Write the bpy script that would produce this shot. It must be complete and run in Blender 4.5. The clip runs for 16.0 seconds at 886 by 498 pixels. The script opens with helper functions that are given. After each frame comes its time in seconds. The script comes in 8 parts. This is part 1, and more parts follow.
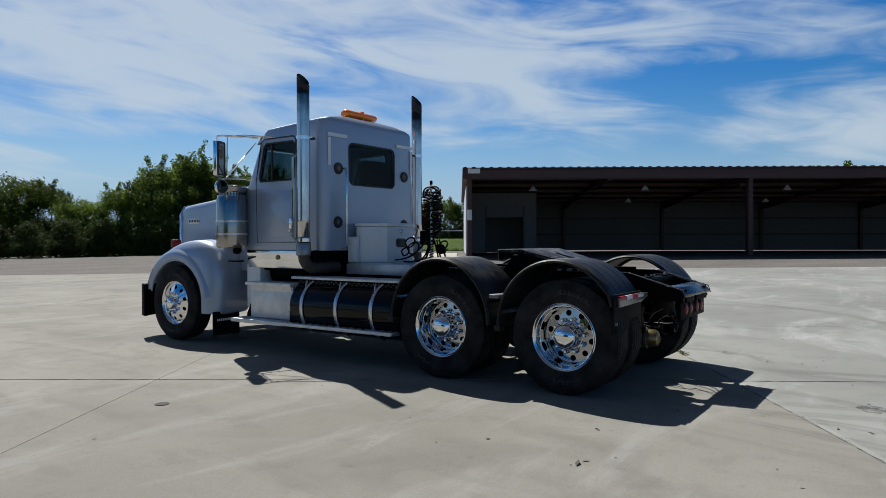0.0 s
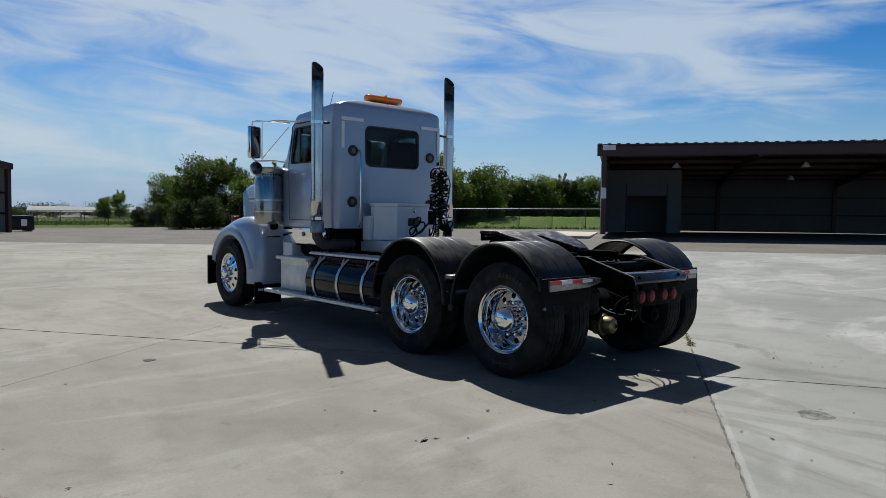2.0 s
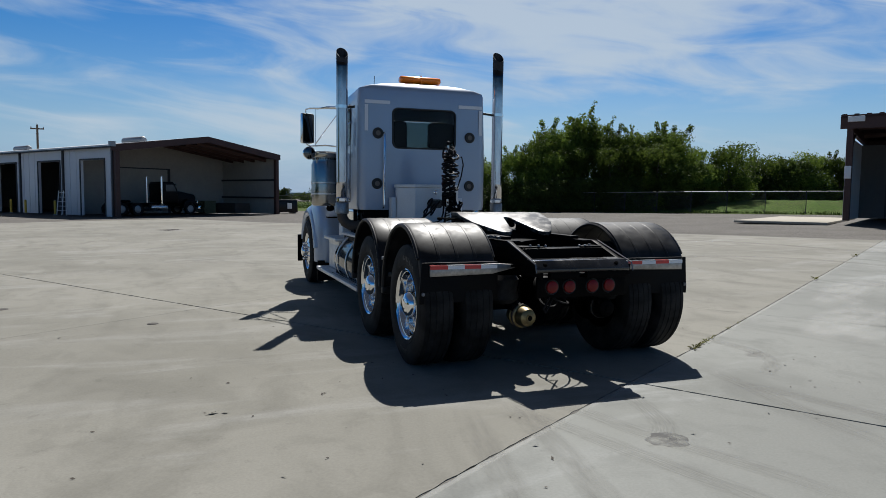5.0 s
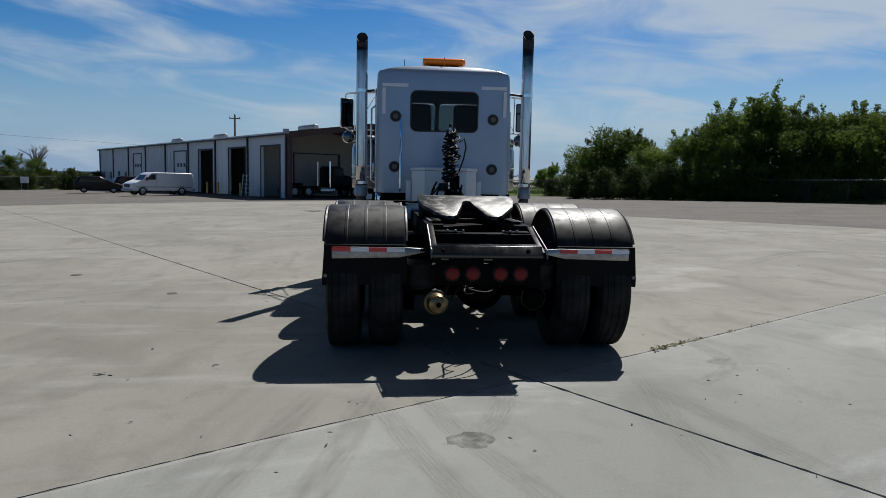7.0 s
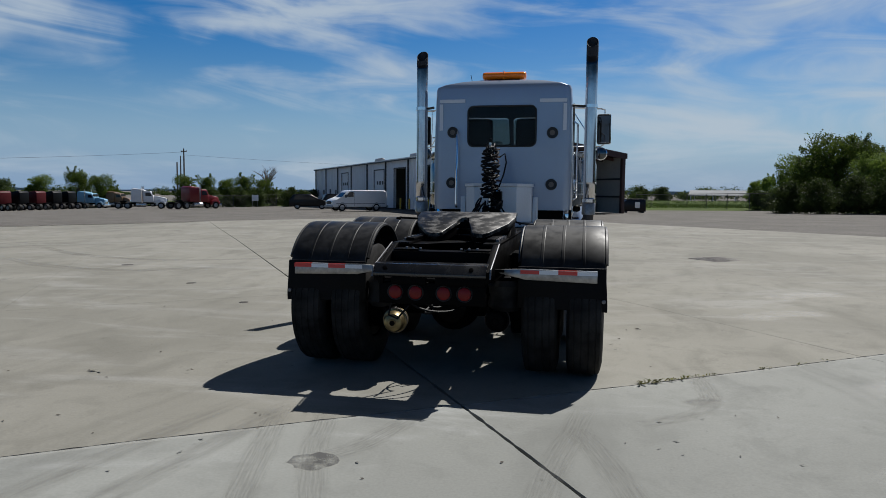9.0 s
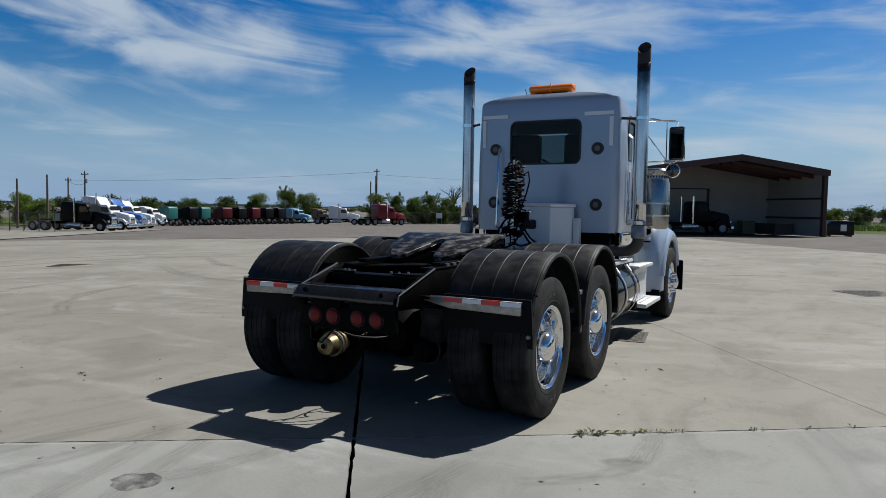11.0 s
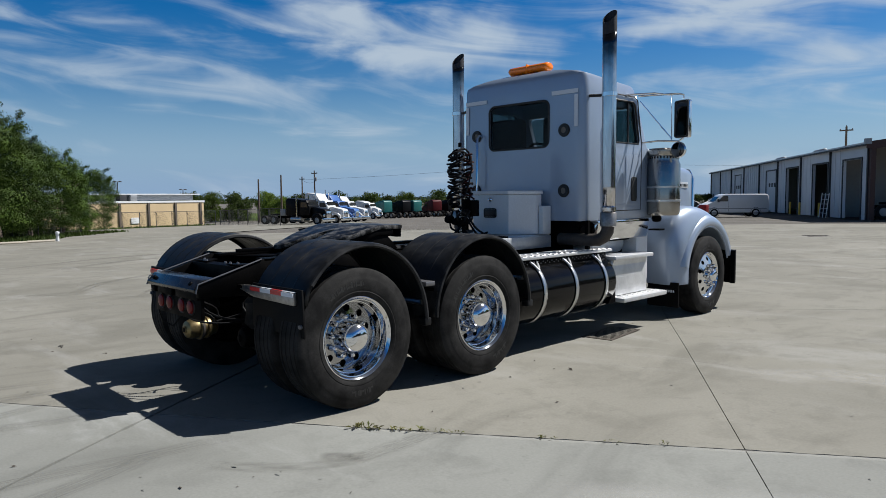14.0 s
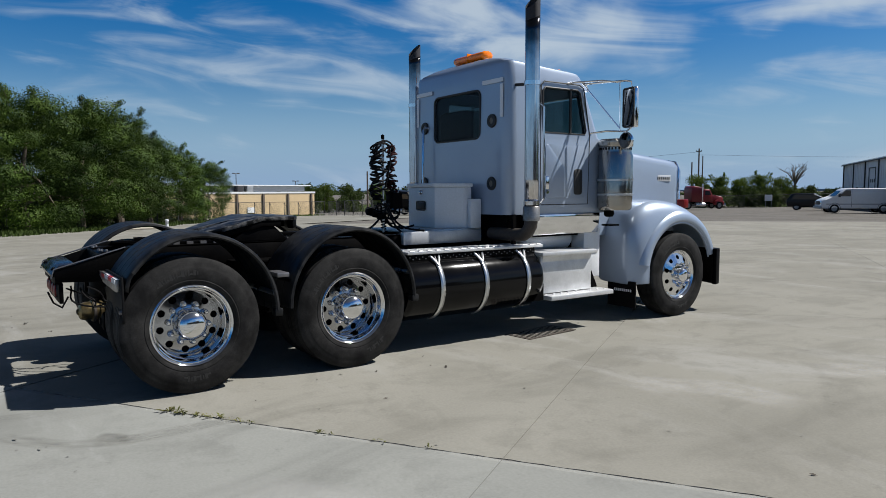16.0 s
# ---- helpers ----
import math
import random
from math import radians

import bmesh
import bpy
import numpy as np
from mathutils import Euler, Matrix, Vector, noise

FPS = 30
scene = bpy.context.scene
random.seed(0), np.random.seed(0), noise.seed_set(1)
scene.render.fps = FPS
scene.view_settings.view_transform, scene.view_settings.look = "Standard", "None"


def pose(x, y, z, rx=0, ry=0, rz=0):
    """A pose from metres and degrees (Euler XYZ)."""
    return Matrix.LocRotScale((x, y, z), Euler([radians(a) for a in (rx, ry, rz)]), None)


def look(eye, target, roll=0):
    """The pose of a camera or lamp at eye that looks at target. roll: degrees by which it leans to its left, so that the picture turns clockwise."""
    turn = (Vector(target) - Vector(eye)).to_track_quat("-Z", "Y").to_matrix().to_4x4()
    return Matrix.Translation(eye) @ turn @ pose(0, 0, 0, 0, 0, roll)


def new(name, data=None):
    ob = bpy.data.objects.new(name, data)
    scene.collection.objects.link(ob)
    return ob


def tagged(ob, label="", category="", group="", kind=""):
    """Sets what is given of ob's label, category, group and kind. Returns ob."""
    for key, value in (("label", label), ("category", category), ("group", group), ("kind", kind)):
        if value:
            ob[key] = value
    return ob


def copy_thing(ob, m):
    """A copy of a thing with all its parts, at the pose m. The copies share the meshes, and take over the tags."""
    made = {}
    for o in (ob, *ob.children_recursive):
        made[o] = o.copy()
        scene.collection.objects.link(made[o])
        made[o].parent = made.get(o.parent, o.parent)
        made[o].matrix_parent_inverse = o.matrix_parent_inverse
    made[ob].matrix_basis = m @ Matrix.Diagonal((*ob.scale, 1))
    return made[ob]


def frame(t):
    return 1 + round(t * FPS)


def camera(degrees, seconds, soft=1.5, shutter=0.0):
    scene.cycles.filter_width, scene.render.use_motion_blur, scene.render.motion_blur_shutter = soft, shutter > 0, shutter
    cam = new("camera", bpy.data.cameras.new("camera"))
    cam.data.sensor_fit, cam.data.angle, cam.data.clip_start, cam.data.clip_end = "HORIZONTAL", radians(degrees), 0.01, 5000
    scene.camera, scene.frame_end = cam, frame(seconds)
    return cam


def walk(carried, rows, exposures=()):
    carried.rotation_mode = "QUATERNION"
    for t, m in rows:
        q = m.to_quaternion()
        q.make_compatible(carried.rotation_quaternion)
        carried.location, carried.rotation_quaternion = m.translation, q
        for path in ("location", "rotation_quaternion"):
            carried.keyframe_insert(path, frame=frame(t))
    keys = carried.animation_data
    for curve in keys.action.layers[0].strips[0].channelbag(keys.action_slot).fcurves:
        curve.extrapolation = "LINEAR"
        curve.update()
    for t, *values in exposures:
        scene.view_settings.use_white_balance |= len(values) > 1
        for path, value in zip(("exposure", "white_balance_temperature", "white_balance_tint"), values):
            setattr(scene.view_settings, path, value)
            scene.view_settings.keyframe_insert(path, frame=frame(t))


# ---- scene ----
cam = camera(65.6, 16.0, soft=0.6)
PATH = [
    (0, (-6.758, -2.621, 1.361), (-5.119, -1.474, 1.335), -0.1),
    (0.5, (-6.493, -3.025, 1.373), (-4.928, -1.781, 1.34), -0.04),
    (1, (-6.206, -3.419, 1.392), (-4.725, -2.076, 1.349), 0.27),
    (1.5, (-5.923, -3.784, 1.414), (-4.527, -2.354, 1.347), 0.62),
    (2, (-5.606, -4.197, 1.413), (-4.287, -2.697, 1.317), 0.72),
    (2.5, (-5.202, -4.538, 1.429), (-3.961, -2.974, 1.313), 1.18),
    (3, (-4.817, -4.834, 1.433), (-3.653, -3.21, 1.328), 1.96),
    (3.5, (-4.366, -5.059, 1.426), (-3.295, -3.373, 1.325), 2.15),
    (4, (-3.935, -5.28, 1.413), (-2.98, -3.526, 1.3), 1.97),
    (4.5, (-3.474, -5.415, 1.4), (-2.649, -3.597, 1.276), 1.63),
    (4.7, (-3.264, -5.463, 1.413), (-2.496, -3.621, 1.28), 1.13),
    (6.8, (-1.043, -5.872, 1.393), (-0.802, -3.897, 1.19), 1.2),
    (7, (-0.853, -5.892, 1.414), (-0.667, -3.911, 1.215), 1.14),
    (7.5, (-0.373, -5.929, 1.425), (-0.324, -3.938, 1.24), 1.02),
    (8, (0.082, -5.853, 1.434), (-0.018, -3.862, 1.264), 0.96),
    (8.5, (0.578, -5.81, 1.446), (0.333, -3.832, 1.285), 0.94),
    (9, (1.045, -5.678, 1.453), (0.646, -3.725, 1.289), 0.51),
    (9.5, (1.499, -5.517, 1.479), (0.956, -3.598, 1.335), 0.18),
    (9.7, (1.7, -5.467, 1.492), (1.101, -3.564, 1.359), 0.3),
    (11.8, (3.463, -4.299, 1.491), (2.361, -2.635, 1.356), 0.45),
    (12, (3.672, -4.221, 1.515), (2.524, -2.589, 1.375), 0.19),
    (12.5, (4.033, -3.919, 1.494), (2.786, -2.363, 1.347), -0.06),
    (13, (4.406, -3.639, 1.5), (3.086, -2.144, 1.345), -0.08),
    (13.5, (4.767, -3.327, 1.494), (3.391, -1.883, 1.347), -0.21),
    (14, (5.071, -2.985, 1.502), (3.644, -1.591, 1.353), -0.52),
    (14.5, (5.45, -2.629, 1.512), (3.979, -1.283, 1.355), -0.54),
    (15, (5.764, -2.21, 1.517), (4.247, -0.918, 1.353), -0.51),
    (15.5, (6.076, -1.809, 1.514), (4.501, -0.588, 1.348), -0.35),
    (16, (6.331, -1.359, 1.491), (4.69, -0.228, 1.322), -0.17),
]
walk(cam, [(t, look(eye, target, roll)) for t, eye, target, roll in PATH],
     exposures=((0, 0.45), (4.5, 0.41), (6.8, 0.26), (9.5, 0.23), (12, 0.40), (16, 0.40)))

# ---- light and sky ----
SUN_AZ, SUN_EL = radians(27.3), radians(50.0)   # azimuth from +y towards +x
sun = new("sun", bpy.data.lights.new("sun", "SUN"))
sun.data.energy, sun.data.angle, sun.data.color = 5.0, radians(0.53), (1.0, 0.975, 0.935)
sun.matrix_world = look((0, 0, 0), (-math.sin(SUN_AZ) * math.cos(SUN_EL), -math.cos(SUN_AZ) * math.cos(SUN_EL), -math.sin(SUN_EL)))


def build_world():
    w = bpy.data.worlds.new("sky")
    scene.world = w
    w.use_nodes = True
    nt = w.node_tree
    nt.nodes.clear()
    N, link = nt.nodes.new, nt.links.new
    out, bg = N("ShaderNodeOutputWorld"), N("ShaderNodeBackground")
    sky = N("ShaderNodeTexSky")
    sky.sky_type = "NISHITA"
    sky.sun_disc = False
    sky.sun_elevation, sky.sun_rotation = SUN_EL, SUN_AZ
    sky.air_density, sky.dust_density, sky.ozone_density = 1.0, 0.4, 2.5
    co = N("ShaderNodeTexCoord")
    sep = N("ShaderNodeSeparateXYZ")
    link(co.outputs["Generated"], sep.inputs[0])

    def calc(op, a, b=None, c=None):
        m = N("ShaderNodeMath")
        m.operation = op
        for k, v in enumerate((a, b, c)):
            if v is None:
                continue
            if isinstance(v, (int, float)):
                m.inputs[k].default_value = v
            else:
                link(v, m.inputs[k])
        return m.outputs[0]

    up = N("ShaderNodeMath"); up.operation = "MAXIMUM"; up.inputs[1].default_value = 0.0
    link(sep.outputs["Z"], up.inputs[0])
    # bearing and height in degrees
    az = calc("MULTIPLY", calc("ARCTAN2", sep.outputs["X"], sep.outputs["Y"]), 57.296)
    el = calc("MULTIPLY", calc("ARCSINE", up.outputs[0]), 57.296)
    plane = N("ShaderNodeCombineXYZ")
    link(az, plane.inputs[0]); link(el, plane.inputs[1])

    def wisps(across, high, shear, detail, rough, dist, shift):
        """Streaky cloud stuff: lumps so many degrees across and high, leaning by the shear."""
        v = N("ShaderNodeCombineXYZ")
        link(calc("MULTIPLY_ADD", az, 1.0 / across, shift), v.inputs[0])
        link(calc("MULTIPLY", calc("MULTIPLY_ADD", az, shear, el), 1.0 / high), v.inputs[1])
        nz = N("ShaderNodeTexNoise")
        nz.inputs["Scale"].default_value, nz.inputs["Detail"].default_value = 1.0, detail
        nz.inputs["Roughness"].default_value, nz.inputs["Distortion"].default_value = rough, dist
        link(v.outputs[0], nz.inputs["Vector"])
        return nz.outputs["Fac"]

    fine = wisps(14.0, 3.0, 0.10, 7, 0.54, 1.1, 3.1)
    broad = wisps(24.0, 6.0, -0.06, 4, 0.5, 0.6, 7.7)
    # ragged outlines for the banks
    rag = N("ShaderNodeTexNoise"); rag.inputs["Scale"].default_value, rag.inputs["Detail"].default_value = 0.16, 4
    link(plane.outputs[0], rag.inputs["Vector"])
    off = N("ShaderNodeVectorMath"); off.operation = "MULTIPLY_ADD"
    off.inputs[1].default_value, off.inputs[2].default_value = (14.0, 5.0, 0), (-7.0, -2.5, 0)
    link(rag.outputs["Color"], off.inputs[0])
    at = N("ShaderNodeVectorMath"); at.operation = "ADD"
    link(plane.outputs[0], at.inputs[0]); link(off.outputs[0], at.inputs[1])
    # cloud banks (+) and clear gaps (-): bearing, height, half width, half height, weight
    dens = calc("MULTIPLY_ADD", fine, 2.1, calc("MULTIPLY_ADD", broad, 0.9, -1.43))
    for a, e, w, h, k in ((42, 18, 26, 6, 0.75), (22, 14, 16, 3.5, 0.6), (31, 10.5, 6, 2, 0.45), (60, 10, 7, 3, 0.45), (86, 9, 9, 3.5, 0.6), (57, 13, 9, 3, 0.35),
                          (-16, 8.5, 9, 2.2, 0.5), (-20, 14.5, 15, 2.5, 0.55), (-44, 11.5, 9, 2.6, 0.55), (-53, 13.5, 11, 2.6, 0.55), (-60, 8.8, 10, 1.8, 0.4), (-29, 8, 9, 2.0, 0.35),
                          (76, 13.5, 9, 4, -0.15), (70, 17, 14, 3, 0.3), (80, 15, 18, 7, 0.22), (42, 9, 12, 3.2, 0.35), (-84, 17, 8, 3, -0.3), (-76, 10.5, 13, 1.6, 0.22), (-66, 16.5, 10, 2.2, 0.15), (-84, 8, 9, 1.2, 0.12), (2, 9.5, 10, 2.4, 0.25), (-31, 11, 9, 1.6, -0.3), (15, 6.5, 14, 3.2, 0.42), (2, 5, 12, 2.0, 0.45)):
        d = N("ShaderNodeVectorMath"); d.operation = "SUBTRACT"; d.inputs[1].default_value = (a, e, 0)
        q = N("ShaderNodeVectorMath"); q.operation = "MULTIPLY"; q.inputs[1].default_value = (1 / w, 1 / h, 0)
        n = N("ShaderNodeVectorMath"); n.operation = "LENGTH"
        link(at.outputs[0], d.inputs[0]); link(d.outputs[0], q.inputs[0]); link(q.outputs[0], n.inputs[0])
        r = N("ShaderNodeMapRange"); r.interpolation_type = "SMOOTHSTEP"
        r.inputs["From Min"].default_value, r.inputs["From Max"].default_value = 0.1, 1.5
        r.inputs["To Min"].default_value, r.inputs["To Max"].default_value = k, 0.0
        link(n.outputs["Value"], r.inputs["Value"])
        dens = calc("ADD", dens, r.outputs[0])
    # the high sky is clear
    hi = N("ShaderNodeMapRange"); hi.interpolation_type = "SMOOTHSTEP"
    hi.inputs["From Min"].default_value, hi.inputs["From Max"].default_value, hi.inputs["To Max"].default_value = 20.0, 42.0, 1.6
    link(el, hi.inputs["Value"])
    dens = calc("SUBTRACT", dens, hi.outputs[0])
    veil = N("ShaderNodeMapRange"); veil.interpolation_type = "SMOOTHSTEP"
    veil.inputs["From Min"].default_value, veil.inputs["From Max"].default_value = 0.0, 1.0
    link(dens, veil.inputs["Value"])
    # bluish haze low down, white cloud over it
    hz = N("ShaderNodeMapRange"); hz.interpolation_type = "SMOOTHSTEP"
    hz.inputs["From Min"].default_value, hz.inputs["From Max"].default_value = 0.0, 0.18
    hz.inputs["To Min"].default_value, hz.inputs["To Max"].default_value = 0.85, 0.0
    link(up.outputs[0], hz.inputs["Value"])
    sat = N("ShaderNodeHueSaturation")
    sat.inputs["Hue"].default_value = 0.510
    sat.inputs["Saturation"].default_value, sat.inputs["Value"].default_value = 1.60, 1.08
    link(sky.outputs[0], sat.inputs["Color"])
    # overhead the sky is darker and less blue
    zen = N("ShaderNodeHueSaturation")
    zen.inputs["Saturation"].default_value, zen.inputs["Value"].default_value = 0.62, 0.52
    link(sky.outputs[0], zen.inputs["Color"])
    lift = N("ShaderNodeMapRange"); lift.interpolation_type = "SMOOTHSTEP"
    lift.inputs["From Min"].default_value, lift.inputs["From Max"].default_value = 18.0, 45.0
    link(el, lift.inputs["Value"])
    dome = N("ShaderNodeMixRGB")
    link(lift.outputs[0], dome.inputs["Fac"]); link(sat.outputs[0], dome.inputs["Color1"]); link(zen.outputs[0], dome.inputs["Color2"])
    low = N("ShaderNodeMixRGB")
    low.inputs["Color2"].default_value = (3.1, 5.2, 8.5, 1)
    link(hz.outputs[0], low.inputs["Fac"]); link(dome.outputs[0], low.inputs["Color1"])
    cap = N("ShaderNodeMath"); cap.operation = "MULTIPLY"; cap.inputs[1].default_value = 0.86
    link(veil.outputs[0], cap.inputs[0])
    mix = N("ShaderNodeMixRGB")
    mix.inputs["Color2"].default_value = (6.9, 8.1, 9.3, 1)
    link(cap.outputs[0], mix.inputs["Fac"]); link(low.outputs[0], mix.inputs["Color1"])
    link(mix.outputs[0], bg.inputs["Color"])
    bg.inputs["Strength"].default_value = 0.055
    link(bg.outputs[0], out.inputs[0])


build_world()

# ---- materials ----


def material(name, color, rough=0.5, metal=0.0, grain=0.0, grain_scale=40.0, stain=0.0, stain_scale=2.0, bump=0.0, coat=0.0, per_piece=0.0,
             island=0.0, stain_color=None, rough_var=0.0, spec=None, stretch=(1, 1, 1), edge=(0.35, 0.7)):
    """Principled surface with a fine grain and broad stains, both in metres."""
    m = bpy.data.materials.new(name)
    m.use_nodes = True
    nt = m.node_tree
    N, link = nt.nodes.new, nt.links.new
    b = nt.nodes["Principled BSDF"]
    b.inputs["Roughness"].default_value, b.inputs["Metallic"].default_value = rough, metal
    b.inputs["Coat Weight"].default_value = coat
    b.inputs["Coat Roughness"].default_value = 0.06
    if spec is not None:
        b.inputs["Specular IOR Level"].default_value = spec
    co = N("ShaderNodeTexCoord")
    mp = N("ShaderNodeMapping")
    mp.inputs["Scale"].default_value = stretch
    link(co.outputs["Object"], mp.inputs[0])
    n1 = N("ShaderNodeTexNoise"); n1.inputs["Scale"].default_value, n1.inputs["Detail"].default_value = grain_scale, 4
    n2 = N("ShaderNodeTexNoise"); n2.inputs["Scale"].default_value, n2.inputs["Detail"].default_value = stain_scale, 7
    n2.inputs["Roughness"].default_value = 0.6
    link(mp.outputs[0], n1.inputs["Vector"]); link(mp.outputs[0], n2.inputs["Vector"])
    r2 = N("ShaderNodeMapRange"); r2.inputs["From Min"].default_value, r2.inputs["From Max"].default_value = edge
    link(n2.outputs["Fac"], r2.inputs["Value"])
    sc = stain_color or tuple(c * 0.55 for c in color)
    mx = N("ShaderNodeMixRGB"); mx.inputs["Color1"].default_value, mx.inputs["Color2"].default_value = (*color, 1), (*sc, 1)
    f = N("ShaderNodeMath"); f.operation = "MULTIPLY"; f.inputs[1].default_value = stain
    link(r2.outputs[0], f.inputs[0]); link(f.outputs[0], mx.inputs["Fac"])
    hs = N("ShaderNodeHueSaturation")
    link(mx.outputs[0], hs.inputs["Color"])
    v = N("ShaderNodeMapRange"); v.inputs["From Min"].default_value, v.inputs["From Max"].default_value = 0.25, 0.75
    v.inputs["To Min"].default_value, v.inputs["To Max"].default_value = 1 - grain, 1 + grain
    link(n1.outputs["Fac"], v.inputs["Value"])
    val = v.outputs[0]
    if per_piece or island:
        src = N("ShaderNodeObjectInfo").outputs["Random"] if per_piece else N("ShaderNodeNewGeometry").outputs["Random Per Island"]
        k = per_piece or island
        pr = N("ShaderNodeMapRange"); pr.inputs["To Min"].default_value, pr.inputs["To Max"].default_value = 1 - k, 1 + k
        link(src, pr.inputs["Value"])
        ml = N("ShaderNodeMath"); ml.operation = "MULTIPLY"
        link(val, ml.inputs[0]); link(pr.outputs[0], ml.inputs[1])
        val = ml.outputs[0]
    link(val, hs.inputs["Value"])
    link(hs.outputs[0], b.inputs["Base Color"])
    if rough_var:
        rv = N("ShaderNodeMapRange"); rv.inputs["From Min"].default_value, rv.inputs["From Max"].default_value = 0.3, 0.7
        rv.inputs["To Min"].default_value, rv.inputs["To Max"].default_value = max(0.02, rough - rough_var), min(1.0, rough + rough_var)
        link(n2.outputs["Fac"], rv.inputs["Value"]); link(rv.outputs[0], b.inputs["Roughness"])
    if bump:
        bp = N("ShaderNodeBump"); bp.inputs["Strength"].default_value, bp.inputs["Distance"].default_value = min(1.0, bump * 20), bump
        link(n1.outputs["Fac"], bp.inputs["Height"]); link(bp.outputs[0], b.inputs["Normal"])
    return m


def glass_mat(name, tint, alpha, rough=0.02, gloss=0.025):
    """Thin tinted pane: a glossy film over a tinted see-through sheet."""
    m = bpy.data.materials.new(name)
    m.use_nodes = True
    nt = m.node_tree
    nt.nodes.clear()
    N, link = nt.nodes.new, nt.links.new
    out, mix, tr, gl, lw = N("ShaderNodeOutputMaterial"), N("ShaderNodeMixShader"), N("ShaderNodeBsdfTransparent"), N("ShaderNodeBsdfGlossy"), N("ShaderNodeLayerWeight")
    tr.inputs[0].default_value = (*[c * alpha for c in tint], 1)
    gl.inputs["Roughness"].default_value = rough
    lw.inputs["Blend"].default_value = 0.5
    pw, sc = N("ShaderNodeMath"), N("ShaderNodeMath")
    pw.operation, pw.inputs[1].default_value = "POWER", 5.0
    sc.operation, sc.inputs[1].default_value, sc.inputs[2].default_value = "MULTIPLY_ADD", 0.6, gloss
    link(lw.outputs["Facing"], pw.inputs[0]); link(pw.outputs[0], sc.inputs[0])
    link(sc.outputs[0], mix.inputs[0]); link(tr.outputs[0], mix.inputs[1]); link(gl.outputs[0], mix.inputs[2])
    link(mix.outputs[0], out.inputs[0])
    return m


def stack_material():
    """Chrome pipe, heat-stained and sooty towards its tip."""
    m = material("heat_stained_chrome", (0.66, 0.66, 0.67), 0.15, 1.0, 0.05, 50, 0.6, 7, stain_color=(0.30, 0.29, 0.31), rough_var=0.08, stretch=(1, 1, 0.25))
    nt = m.node_tree
    N, link = nt.nodes.new, nt.links.new
    b = nt.nodes["Principled BSDF"]
    old = b.inputs["Base Color"].links[0].from_socket
    co, sep, mr, nz, mx = N("ShaderNodeTexCoord"), N("ShaderNodeSeparateXYZ"), N("ShaderNodeMapRange"), N("ShaderNodeTexNoise"), N("ShaderNodeMixRGB")
    nz.inputs["Scale"].default_value = 9
    ad = N("ShaderNodeMath"); ad.operation, ad.inputs[1].default_value = "MULTIPLY_ADD", 0.25
    link(co.outputs["Object"], sep.inputs[0]); link(co.outputs["Object"], nz.inputs["Vector"])
    link(nz.outputs["Fac"], ad.inputs[0]); link(sep.outputs["Z"], ad.inputs[2])
    mr.interpolation_type = "SMOOTHSTEP"
    mr.inputs["From Min"].default_value, mr.inputs["From Max"].default_value, mr.inputs["To Max"].default_value = 2.80, 3.22, 0.95
    link(ad.outputs[0], mr.inputs["Value"]); link(mr.outputs[0], mx.inputs["Fac"])
    link(old, mx.inputs["Color1"])
    mx.inputs["Color2"].default_value = (0.03, 0.03, 0.032, 1)
    link(mx.outputs[0], b.inputs["Base Color"])
    return m


M = {}
M["paint"] = material("silver_blue_paint", (0.295, 0.362, 0.468), 0.34, 0.25, 0.03, 300, 0.15, 1.6, coat=0.7, rough_var=0.05)
# polished steel darkened in place of the dark things it mirrors
M["cleaner"] = material("reflection_dark_steel", (0.35, 0.34, 0.32), 0.20, 1.0, 0.03, 60, 0.3, 4, rough_var=0.06, stain_color=(0.25, 0.24, 0.22))
M["hanger"] = material("dirty_bright_steel", (0.36, 0.35, 0.34), 0.4, 0.8, 0.15, 50, 0.7, 9, stain_color=(0.14, 0.13, 0.12), rough_var=0.1)
M["grate"] = material("rusty_grate_steel", (0.085, 0.070, 0.058), 0.6, 0.2, 0.25, 40, 0.5, 8)
M["chrome"] = material("polished_steel", (0.80, 0.81, 0.83), 0.09, 1.0, 0.03, 60, 0.18, 6, rough_var=0.05)
M["stack"] = stack_material()
M["soot"] = material("sooty_steel", (0.03, 0.03, 0.035), 0.7, 0.4, 0.2, 60)
M["alu"] = material("brushed_aluminium", (0.66, 0.67, 0.68), 0.32, 1.0, 0.06, 90, 0.3, 5, rough_var=0.12)
M["rim"] = material("polished_aluminium", (0.74, 0.75, 0.77), 0.09, 1.0, 0.03, 80, 0.22, 9, rough_var=0.06)
M["rubber"] = material("tyre_rubber", (0.0048, 0.0048, 0.005), 0.72, 0.0, 0.3, 120, 0.9, 6, bump=0.003, stain_color=(0.026, 0.0255, 0.025), spec=0.16, edge=(0.38, 0.66))
M["black"] = material("black_chassis_paint", (0.002, 0.002, 0.0024), 0.5, 0.0, 0.3, 60, 0.5, 5, stain_color=(0.005, 0.0045, 0.004), rough_var=0.15, spec=0.035)
M["tank"] = material("gloss_black_tank", (0.0025, 0.0025, 0.003), 0.10, 0.0, 0.1, 60, 0.3, 4, stain_color=(0.006, 0.006, 0.006), spec=0.20, rough_var=0.03)
M["poly"] = material("black_poly_fender", (0.0055, 0.006, 0.007), 0.50, 0.0, 0.25, 30, 0.9, 7, stain_color=(0.023, 0.0238, 0.0255), rough_var=0.16, spec=0.25, edge=(0.42, 0.68))
